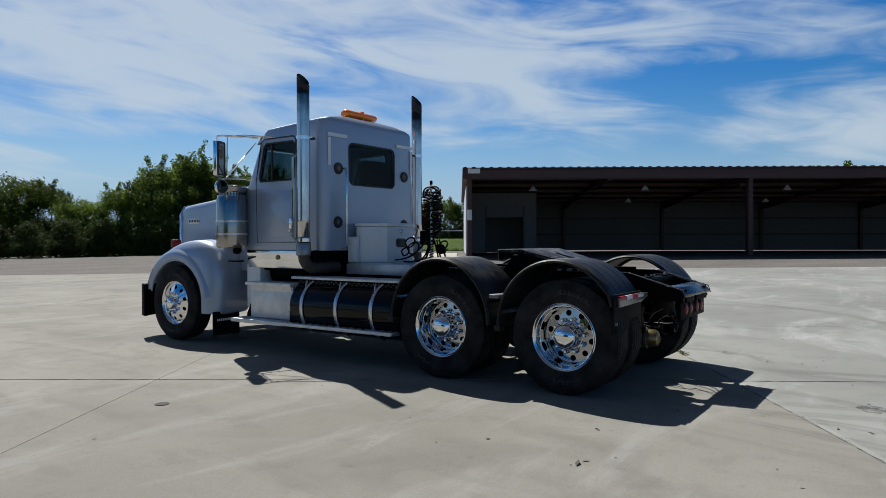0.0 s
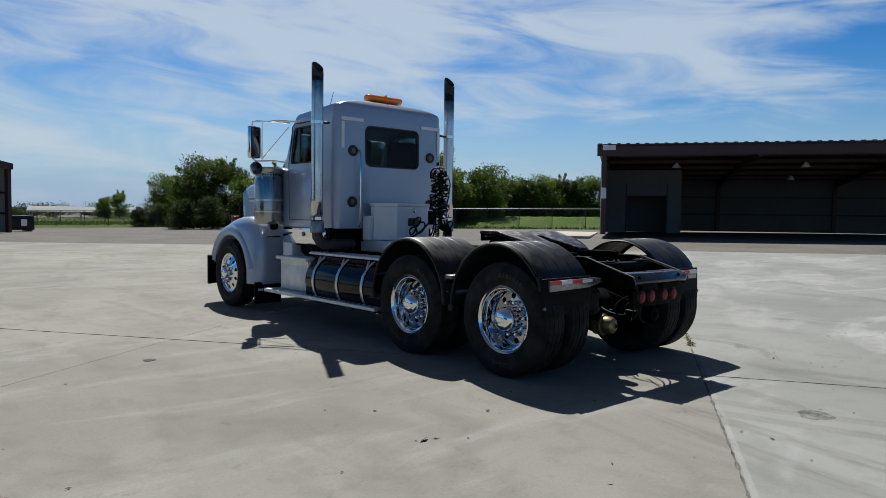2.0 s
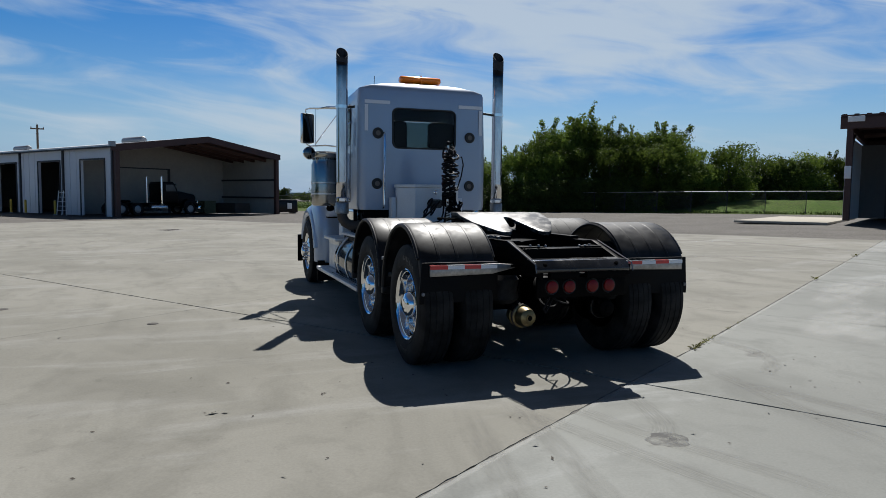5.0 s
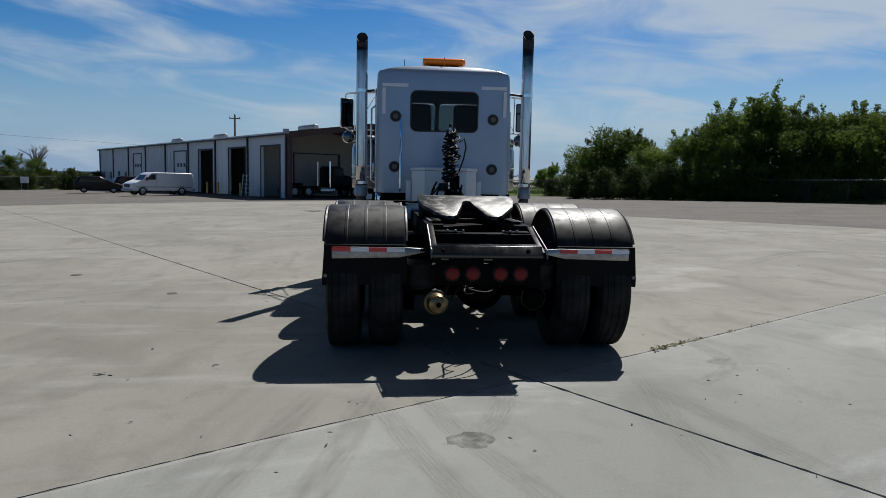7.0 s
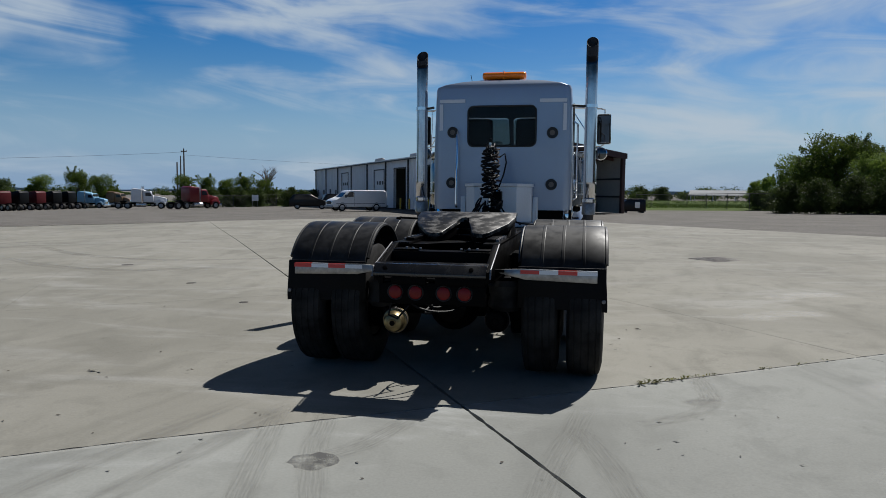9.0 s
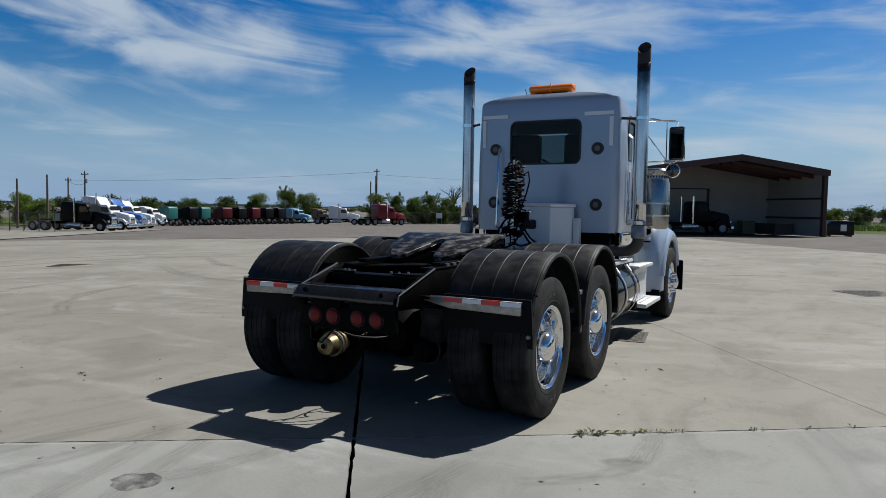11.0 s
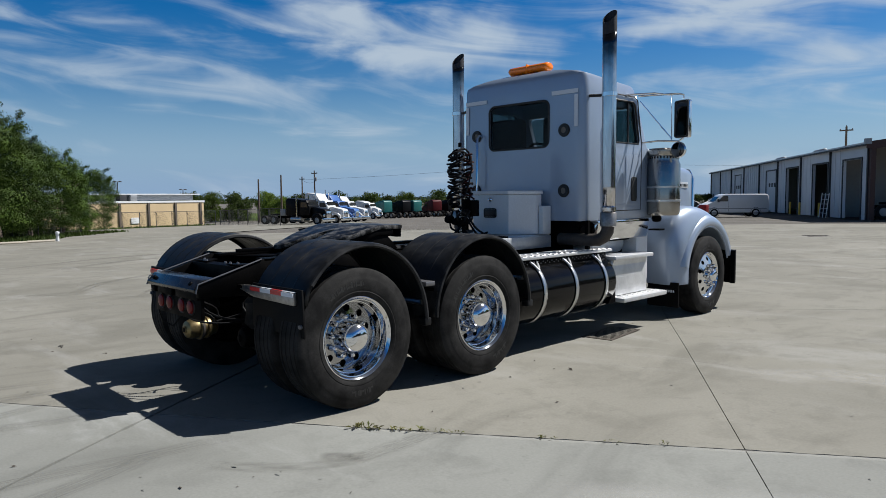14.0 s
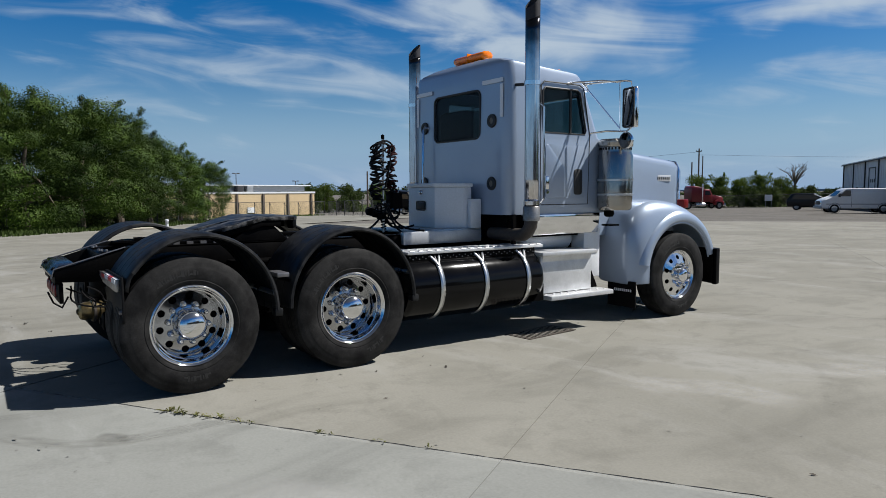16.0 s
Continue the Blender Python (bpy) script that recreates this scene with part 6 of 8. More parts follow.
for y, h in ((10.9, 1.5), (1.6, 0.6)):
    mast = part("roof_mast", tube([(2.0, y, 4.6), (2.0, y, 4.6 + h)], 0.05, 6), M["dark"], tan_b)
    for d in (-0.35, 0.35):
        part("mast_lamp", box(1.85, 2.15, y + d - 0.12, y + d + 0.12, 4.57 + h, 4.69 + h, 0.03), M["dark"], mast)
    part("mast_arm", tube([(2.0, y - 0.4, 4.6 + h), (2.0, y + 0.4, 4.6 + h)], 0.03, 5), M["dark"], mast)

# low white roof far off
M["far_roof"] = material("grey_sheet_roof", (0.24, 0.25, 0.26), 0.9, 0.0, 0.05, 3, 0.4, 0.4, spec=0.1)
lowb = empty("far_building", pose(42.6, 178, -0.9, 0, 0, -14) @ Matrix.Scale(1.27, 4), "long low pale-roofed open shed in a field", "building")
part("roof", prism([(-4, 1.75), (0, 2.75), (4, 1.75), (4, 1.63), (0, 2.6), (-4, 1.63)], "x", -12, 22), M["far_roof"], lowb, "pale sheet-metal roof")
for k in range(9):
    for y in (-3.7, 3.7):
        part("post", box(-11.6 + 4.1 * k, -11.4 + 4.1 * k, y - 0.1, y + 0.1, 0, 1.7), M["galv"], lowb)

# ---- vehicles ----
M["van"] = material("white_van_paint", (0.70, 0.71, 0.72), 0.3, 0.0, 0.02, 60, 0.15, 2, coat=0.6)
M["suv"] = material("dark_car_paint", (0.005, 0.005, 0.007), 0.35, 0.0, 0.05, 60, coat=0.15, spec=0.2)
M["cglass"] = material("car_glass", (0.02, 0.022, 0.025), 0.06, 0.0, 0.02, 20)


def small_wheel(parent, x, y, r, w):
    t = part("tyre", lathe([(r * 0.62, -w / 2), (r * 0.95, -w / 2), (r, -w * 0.38), (r, w * 0.38), (r * 0.95, w / 2), (r * 0.62, w / 2)], "y", (x, y, r), 20, closed=True), M["rubber"], parent)
    part("rim", lathe([(0, -w * 0.42), (r * 0.3, -w * 0.45), (r * 0.62, -w * 0.36), (r * 0.62, w * 0.36), (r * 0.3, w * 0.45), (0, w * 0.42)], "y", (x, y, r), 16), M["galv"], t)


def cargo_van(m):
    """Nose along +x."""
    v = empty("cargo_van", m, "white full-size cargo van parked beside the workshop", "van")
    prof = [(-2.9, 0.45), (-2.95, 1.0), (-2.9, 1.9), (-2.75, 2.08), (0.9, 2.10), (1.25, 2.0), (1.85, 1.38), (2.7, 1.18), (2.95, 1.0), (3.0, 0.5), (2.9, 0.38), (-2.8, 0.38)]
    body = part("body", prism(prof, "y", -0.98, 0.98, 0.10, seg=3), M["van"], v)
    for s in (-1, 1):
        part("side_window", prism([(0.75, 1.42), (1.62, 1.42), (1.15, 1.92), (0.75, 1.92)], "y", s * 0.975, s * 0.99), M["cglass"], body)
        part("door_seam", box(0.66, 0.68, s * 0.978, s * 0.986, 0.5, 2.0), M["dark"], body)
        part("body_rail", box(-2.7, 2.6, s * 0.975, s * 0.992, 0.72, 0.80), M["galv"], body)
        part("mirror", box(1.55, 1.70, s * 1.0, s * 1.22, 1.35, 1.65, 0.03), M["dark"], v)
        part("headlamp", box(2.90, 2.99, s * 0.55, s * 0.88, 0.75, 0.98, 0.02), M["chrome"], v)
        for x in (-1.75, 1.95):
            small_wheel(v, x, s * 0.86, 0.38, 0.26)
            part("wheel_arch", lathe([(0.44, -0.01), (0.47, -0.01), (0.47, 0.012), (0.44, 0.012)], "y", (x, s * 0.975, 0.40), 24, closed=True), M["dark"], v)
    part("windscreen", prism([(-0.80, 0.0), (0.80, 0.0), (0.70, 0.62), (-0.70, 0.62)], "z", 0, 0.01), M["cglass"], v).matrix_local = Matrix.Translation((1.88, 0, 1.41)) @ Matrix(((0, -0.70, 0.71, 0), (1, 0, 0, 0), (0, 0.71, 0.70, 0), (0, 0, 0, 1)))
    part("grille", box(2.97, 3.02, -0.55, 0.55, 0.70, 1.0, 0.01), M["dark"], v)
    part("bumper", box(2.90, 3.10, -0.98, 0.98, 0.36, 0.58, 0.04), M["galv"], v)
    part("rear_bumper", box(-3.08, -2.92, -0.95, 0.95, 0.40, 0.58, 0.03), M["galv"], v)
    return v


def facing(x, y, heading, dz=0.0):
    """Stands on the yard with its +x towards the heading (degrees from +x)."""
    return pose(x, y, ground_z(x, y) + dz, 0, 0, heading)


cargo_van(facing(-20.2, 57.0, 222) @ Matrix.Scale(0.94, 4))


def dark_car(m, label):
    c = empty("sport_utility_car", m, label, "car", "dark cars by the workshop")
    prof = [(-2.3, 0.45), (-2.35, 0.95), (-2.2, 1.05), (-1.95, 1.62), (-1.6, 1.74), (0.2, 1.74), (1.0, 1.12), (2.1, 0.98), (2.3, 0.8), (2.32, 0.45), (2.2, 0.35), (-2.2, 0.35)]
    body = part("body", prism(prof, "y", -0.93, 0.93, 0.10, seg=3), M["suv"], c)
    for s in (-1, 1):
        part("side_glass", prism([(-1.85, 1.12), (0.75, 1.12), (0.15, 1.62), (-1.6, 1.62)], "y", s * 0.925, s * 0.94), M["cglass"], body)
        part("headlamp", box(2.22, 2.33, s * 0.5, s * 0.85, 0.72, 0.88, 0.02), M["chrome"], c)
        for x in (-1.4, 1.4):
            small_wheel(c, x, s * 0.82, 0.36, 0.24)
    return c


dark_car(facing(-30.5, 70.3, 23), "dark utility car parked at the workshop's far end")
dark_car(facing(-28.6, 75.5, 30), "black utility car half hidden behind another car")

SEMI_MATS = {}


def semi(m, color, label, sleeper=True, long_nose=True, roof=3.0, tail=0.0):
    """A road tractor, nose along +x, on its wheels."""
    if color not in SEMI_MATS:
        SEMI_MATS[color] = material("truck_paint", color, 0.4, 0.0, 0.04, 60, 0.2, 2, coat=0.25 if max(color) > 0.1 else 0.0, spec=0.4 if max(color) > 0.1 else 0.12)
    pm = SEMI_MATS[color]
    t = empty("road_tractor", m, label, "truck", "parked road tractors")
    nose = 3.6 if long_nose else 3.0
    part("frame", box(-3.9 - tail, nose - 0.3, -0.42, 0.42, 0.70, 0.98), M["black"], t)
    cab_b = part("cab", prism([(0.2, 1.0), (0.2, 2.55), (0.35, 2.75), (1.25, 2.75), (1.65, 2.05), (1.75, 1.0)], "y", -0.98, 0.98, 0.08, seg=3), pm, t)
    for s in (-1, 1):
        part("door_glass", prism([(0.55, 1.95), (1.5, 1.95), (1.25, 2.5), (0.55, 2.5)], "y", s * 0.975, s * 0.99), M["cglass"], cab_b)
    part("windscreen", box(1.50, 1.60, -0.85, 0.85, 2.08, 2.60), M["cglass"], cab_b)
    if sleeper:
        part("sleeper", prism([(-1.5, 1.0), (-1.5, roof), (-1.2, roof + 0.25), (0.1, roof + 0.1), (0.6, 2.75), (0.2, 2.6), (0.2, 1.0)], "y", -1.05, 1.05, 0.10, seg=3), pm, t)
    part("hood", prism([(1.7, 0.85), (1.7, 2.0), (2.2, 1.95), (nose - 0.15, 1.70), (nose, 1.45), (nose, 0.75)], "y", -0.62, 0.62, 0.10, seg=3), pm, t)
    part("grille", box(nose - 0.02, nose + 0.04, -0.45, 0.45, 0.75, 1.5, 0.01), M["chrome"], t)
    part("bumper", box(nose - 0.1, nose + 0.15, -1.1, 1.1, 0.35, 0.72, 0.04), M["chrome"], t)
    for s in (-1, 1):
        cx = nose - 0.85
        part("fender", prism([(cx - 0.75, 0.55), (cx - 0.6, 1.05), (cx - 0.2, 1.3), (cx + 0.3, 1.25), (cx + 0.65, 0.95), (cx + 0.75, 0.6), (cx + 0.55, 0.6), (cx + 0.4, 0.95), (cx, 1.08), (cx - 0.4, 0.95), (cx - 0.55, 0.55)], "y", s * 0.62, s * 1.12, 0.03), pm, t)
        part("fuel_tank", lathe([(0, -0.75), (0.28, -0.72), (0.31, -0.65), (0.31, 0.65), (0.28, 0.72), (0, 0.75)], "x", (-0.1, s * 0.85, 0.62), 16), M["alu"], t)
        part("headlamp", box(nose - 0.12, nose, s * 0.68, s * 0.92, 0.9, 1.15, 0.03), M["chrome"], t)
        if long_nose:
            part("exhaust_pipe", tube([(0.1, s * 1.12, 0.9), (0.1, s * 1.12, roof + 0.55)], 0.08, 8), M["chrome"], t)
        small_wheel(t, cx, s * 0.98, 0.5, 0.28)
        for x in (-3.3 - tail, -2.0 - tail):
            small_wheel(t, x, s * 0.92, 0.5, 0.5)
    if tail:
        part("deck_box", box(-2.35, -1.62, -0.95, 0.95, 1.0, 1.75, 0.03), M["galv"], t, "grey steel box behind the sleeper")
        part("headache_rack", box(-1.60, -1.54, -0.85, 0.85, 1.0, 2.3, 0.01), M["alu"], t)
    part("fifth_wheel", box(-3.1 - tail, -2.2 - tail, -0.45, 0.45, 1.02, 1.2, 0.05), M["black"], t)
    return t


# maroon and red darkened to hold the shade on the sides in view
BLACKP, WHITEP, BLUEP, LBLUE, BROWN, MAROON, TEAL, REDP = (0.004, 0.004, 0.005), (0.68, 0.69, 0.70), (0.05, 0.13, 0.36), (0.16, 0.34, 0.48), (0.15, 0.09, 0.045), (0.075, 0.012, 0.014), (0.012, 0.11, 0.105), (0.17, 0.010, 0.012)
semi(facing(-62.1, 40.3, 20.6), BLACKP, "black long-nose sleeper tractor parked in the yard", roof=2.75, tail=1.2)
semi(facing(-65.3, 44.9, 24), WHITEP, "white sleeper tractor with a high roof", roof=3.45)
semi(facing(-69.4, 49.7, 24), BLUEP, "blue sleeper tractor parked beside a white one", roof=3.4)
semi(facing(-73.1, 54.0, 26), WHITEP, "white sleeper tractor at the end of a row", roof=3.3)
for y, c, lb, h in ((71.1, WHITEP, "white sleeper tractor in a far row", 20), (74.9, TEAL, "teal sleeper tractor in a far row", 185), (79.3, BLACKP, "black sleeper tractor in a far row", 185), (87.3, MAROON, "maroon tractor seen from behind in a far row", 172),
                    (94.5, MAROON, "maroon sleeper tractor in a far row", 178), (107.4, LBLUE, "light blue sleeper tractor in a far row", 8), (115.2, BROWN, "brown sleeper tractor in a far row", 12), (90.8, BLACKP, "black tractor in a far row", 183), (98.2, BLACKP, "black tractor in a far row", 178), (101.5, BLACKP, "black tractor in a far row", 184), (82.0, TEAL, "teal sleeper tractor in a far row", 182), (123.6, WHITEP, "white sleeper tractor in a far row", 25)):
    semi(facing(-90, y, h), c, lb, roof=2.9, long_nose=(c == LBLUE))
semi(facing(-53.2, 83.2, 66), REDP, "red long-nose sleeper tractor by the fence, darkened for its shaded side", roof=2.95)
semi(facing(-66.0, 89.5, 30), WHITEP, "white tractor behind a red one", roof=2.9)
inb = Vector((-8.2, 50.5, 0)) + GV * 5.2 + LV * 3.6
semi(pose(inb.x, inb.y, SHOP_Z + 0.0, 0, 0, math.degrees(math.atan2(GV.y, GV.x))), BLACKP, "black long-nose tractor parked inside the open end bay", sleeper=False, roof=2.6)

dump = empty("dumpster", pose(5.6, 62.6, ground_z(5.6, 62.6), 0, 0, 12), "dark green steel dumpster with a white notice", "dumpster")
part("bin", prism([(-1.0, 0.12), (-1.05, 1.0), (-0.7, 1.25), (1.0, 1.25), (1.05, 0.12)], "y", -0.8, 0.8, 0.02), M["suv"], dump)
part("lid", box(-0.75, 1.02, -0.82, 0.82, 1.25, 1.31, 0.01), M["dark"], dump)
part("notice", box(0.0, 0.45, -0.815, -0.803, 0.45, 1.0), M["white"], dump)
for x in (-0.8, 0.8):
    part("skid", box(x - 0.1, x + 0.1, -0.75, 0.75, 0, 0.12), M["dark"], dump)

# ---- poles, fence, sign ----


def utility_pole(x, y, h, arm, label="weathered wooden utility pole"):
    p = empty("utility_pole", pose(x, y, ground_z(x, y)), label, "pole", "utility poles")
    part("post", tube([(0, 0, 0), (0, 0, h)], [0.17, 0.11], 8), M["pole"], p)
    if arm:
        part("crossarm", box(-arm, arm, -0.06, 0.06, h - 0.5, h - 0.36), M["pole"], p)
        for k in (-0.9, 0, 0.9):
            part("insulator", lathe([(0.05, 0), (0.07, 0.06), (0.04, 0.16), (0, 0.18)], "z", (k * arm, 0, h - 0.36 if k else h), 8), M["galv"], p)
        part("transformer", lathe([(0, 0), (0.22, 0.02), (0.24, 0.7), (0.1, 0.8), (0, 0.8)], "z", (0.35, 0, h - 1.9), 10), M["galv"], p) if arm > 0.8 else None


utility_pole(-19.5, 86, 9.6, 0.7)
utility_pole(-68.2, 104.6, 10.2, 0.55)
utility_pole(-83.5, 127.7, 10.6, 0)
utility_pole(-69.3, 104.2, 7.9, 0)
utility_pole(-101.7, 68.6, 8.9, 0.9)
utility_pole(-110.0, 71.3, 8.3, 0.8)
utility_pole(-84.8, 51.4, 7.0, 0)
utility_pole(-90.0, 50.6, 6.6, 0)


M["wire"] = material("dark_weathered_wire", (0.045, 0.047, 0.05), 0.6, 0.3)
lines = empty("power_line", Matrix(), "thin dark overhead cables strung between poles", "cable", "overhead cables")
for p, q in (((-68.2, 104.6, 8.9), (-110.0, 71.3, 5.2)), ((-68.2, 104.6, 8.4), (-40.0, 190.0, 8.6)), ((-101.7, 68.6, 5.8), (-110.0, 71.3, 5.2))):
    a, c = Vector(p) + Vector((0, 0, ground_z(p[0], p[1]) * 0.5)), Vector(q)
    part("cable", tube([a.lerp(c, k / 12) - Vector((0, 0, 1.6 * (k / 12) * (1 - k / 12))) for k in range(13)], 0.02, 4), M["wire"], lines)


def fence(a, c, z_off, posts, label, h=1.9, rail="wire"):
    a, c = Vector(a), Vector(c)
    f = empty("chain_link_fence", Matrix(), label, "fence", "yard fences")
    n = max(2, int((c - a).length / posts))
    pts = []
    for k in range(n + 1):
        p = a.lerp(c, k / n)
        pts.append((p.x, p.y, ground_z(p.x, p.y) + z_off))
        part("fence_post", tube([pts[-1], (p.x, p.y, pts[-1][2] + h)], 0.04, 6), M["wire"], f)
    part("top_rail", tube([(x, y, z + h - 0.03) for x, y, z in pts], 0.03, 6), M[rail], f)
    b = bmesh.new()
    # wire mesh as thin crossing strands
    for (x0, y0, z0), (x1, y1, z1) in zip(pts, pts[1:]):
        m = 14
        for k in range(m):
            t0 = k / m
            for sg in (1, -1):
                u, w = (t0, t0 + 0.55) if sg > 0 else (t0 + 0.55, t0)
                q = [(x0 + (x1 - x0) * min(u, 1), y0 + (y1 - y0) * min(u, 1), z0 + 0.03), (x0 + (x1 - x0) * min(w, 1), y0 + (y1 - y0) * min(w, 1), z0 + h - 0.05)]
                tube(q, 0.006, 3, b, cap=False)
    tagged(part("wire_mesh", b, M["wire"], f, smooth=0), kind="stuff")


p0 = GV * 58.3
fence(p0 + LV * 47, p0 - LV * 6, 0, 3.0, "galvanised chain-link fence before the trees", rail="galv")
fence((-60.5, 36.5, 0), (-78.5, 38.5, 0), 0, 3.0, "chain-link fence beside the tan building")
fence((-80.0, 38.6, 0), (-72.2, 8.5, 0), 0, 2.2, "thin chain-link fence along the tan building")
fence((-60.0, 92.5, 0), (-44.0, 106.0, 0), 0, 3.0, "chain-link fence by the dark bushes")
fence((-34.5, -6, 0), (-57, 15.5, 0), 0, 3.0, "chain-link fence under the leafy trees")
fence((8, 92, 0), (21, 74, 0), 0, 3.0, "chain-link fence along the field")
sg = empty("notice_board", pose(-51.7, 98.6, ground_z(-51.7, 98.6), 0, 0, 20), "white square notice on two posts", "sign")
part("panel", box(-0.52, 0.52, -0.03, 0.03, 0.95, 1.85, 0.01), M["white"], sg)
for x in (-0.4, 0.4):
    part("post", tube([(x, 0.05, 0), (x, 0.05, 2.0)], 0.04, 6), M["galv"], sg)

# ---- trees and grass ----


def leaf_material(name, a, c, trans=0.35, speckle=0.45):
    m = bpy.data.materials.new(name)
    m.use_nodes = True
    nt = m.node_tree
    N, link = nt.nodes.new, nt.links.new
    b = nt.nodes["Principled BSDF"]
    b.inputs["Roughness"].default_value = 0.55
    b.inputs["Specular IOR Level"].default_value = 0.12
    g, r, o = N("ShaderNodeNewGeometry"), N("ShaderNodeMixRGB"), N("ShaderNodeObjectInfo")
    r.inputs["Color1"].default_value, r.inputs["Color2"].default_value = (*a, 1), (*c, 1)
    co, nz, av = N("ShaderNodeTexCoord"), N("ShaderNodeTexNoise"), N("ShaderNodeMath")
    nz.inputs["Scale"].default_value, nz.inputs["Detail"].default_value = 0.55, 2
    link(co.outputs["Object"], nz.inputs["Vector"])
    cl = N("ShaderNodeMapRange"); cl.inputs["From Min"].default_value, cl.inputs["From Max"].default_value = 0.35, 0.65
    link(nz.outputs["Fac"], cl.inputs["Value"])
    av.operation, av.inputs[1].default_value = "MULTIPLY_ADD", 1 - speckle
    hf = N("ShaderNodeMath"); hf.operation, hf.inputs[1].default_value = "MULTIPLY", speckle
    link(g.outputs["Random Per Island"], hf.inputs[0])
    link(cl.outputs[0], av.inputs[0]); link(hf.outputs[0], av.inputs[2])
    link(av.outputs[0], r.inputs["Fac"])
    hs = N("ShaderNodeHueSaturation")
    mr = N("ShaderNodeMapRange"); mr.inputs["To Min"].default_value, mr.inputs["To Max"].default_value = 0.6, 1.35
    link(o.outputs["Random"], mr.inputs["Value"]); link(mr.outputs[0], hs.inputs["Value"])
    link(r.outputs[0], hs.inputs["Color"]); link(hs.outputs[0], b.inputs["Base Color"])
    t = N("ShaderNodeBsdfTranslucent"); link(hs.outputs[0], t.inputs[0])
    mx = N("ShaderNodeMixShader"); mx.inputs[0].default_value = trans
    link(b.outputs[0], mx.inputs[1]); link(t.outputs[0], mx.inputs[2])
    link(mx.outputs[0], nt.nodes["Material Output"].inputs[0])
    return m


M["leaf"] = leaf_material("tree_leaves", (0.042, 0.076, 0.014), (0.150, 0.210, 0.036), 0.50)
# bush green darkened to take in the shadow at the trees' feet
M["leaf_b"] = leaf_material("shade_dark_bush_leaves", (0.026, 0.045, 0.012), (0.080, 0.112, 0.028), 0.40)
M["leaf_d"] = leaf_material("thicket_leaves", (0.009, 0.024, 0.005), (0.074, 0.122, 0.018), 0.08, 0.15)
M["bark"] = material("tree_bark", (0.09, 0.07, 0.055), 0.95, 0.0, 0.3, 12)
M["grass"] = leaf_material("grass_blades", (0.045, 0.080, 0.016), (0.085, 0.120, 0.030), 0.3)
M["turf_b"] = material("lush_turf", (0.052, 0.092, 0.018), 0.95, 0.0, 0.35, 5, 0.7, 0.5, bump=0.05, stain_color=(0.085, 0.105, 0.036), spec=0.04)
M["turf"] = material("turf", (0.060, 0.092, 0.026), 0.95, 0.0, 0.3, 4, 0.6, 0.3, stain_color=(0.095, 0.10, 0.042), spec=0.04)


def leaf_cloud(blobs, count, size, seed, fill=0.55, loose=0.7):
    """Small bent leaf sprays scattered through a set of (x, y, z, radius, flatness) clumps."""
    rs = np.random.RandomState(seed)
    w = np.array([b[3] ** 2 for b in blobs])
    pick = rs.choice(len(blobs), count, p=w / w.sum())
    bl = np.array(blobs)[pick]
    d = rs.normal(size=(count, 3))
    d /= np.linalg.norm(d, axis=1)[:, None]
    rad = bl[:, 3] * (fill + (1 - fill) * rs.rand(count) ** 0.5) * (1 + 0.16 * rs.normal(size=count))
    c = bl[:, :3] + d * rad[:, None] * np.stack([np.ones(count), np.ones(count), bl[:, 4]], 1)
    c[:, 2] = np.maximum(c[:, 2], 0.05)
    nrm = d + loose * rs.normal(size=(count, 3))
    nrm /= np.linalg.norm(nrm, axis=1)[:, None]
    u = np.cross(nrm, rs.normal(size=(count, 3)))
    u /= np.linalg.norm(u, axis=1)[:, None]
    v = np.cross(nrm, u)
    s = size * (0.5 + rs.rand(count))[:, None]
    p = np.stack([c - u * s, c - v * s * 0.45 + nrm * s * 0.15, c + u * s, c + v * s * 0.45 + nrm * s * 0.15], 1).reshape(-1, 3)
    f = np.arange(4 * count).reshape(-1, 4)
    return p, f


def mesh_of(p, f, mat, name):
    me = bpy.data.meshes.new(name)
    me.from_pydata(p.tolist(), [], f.tolist())
    me.materials.append(mat)
    me.update()
    return me


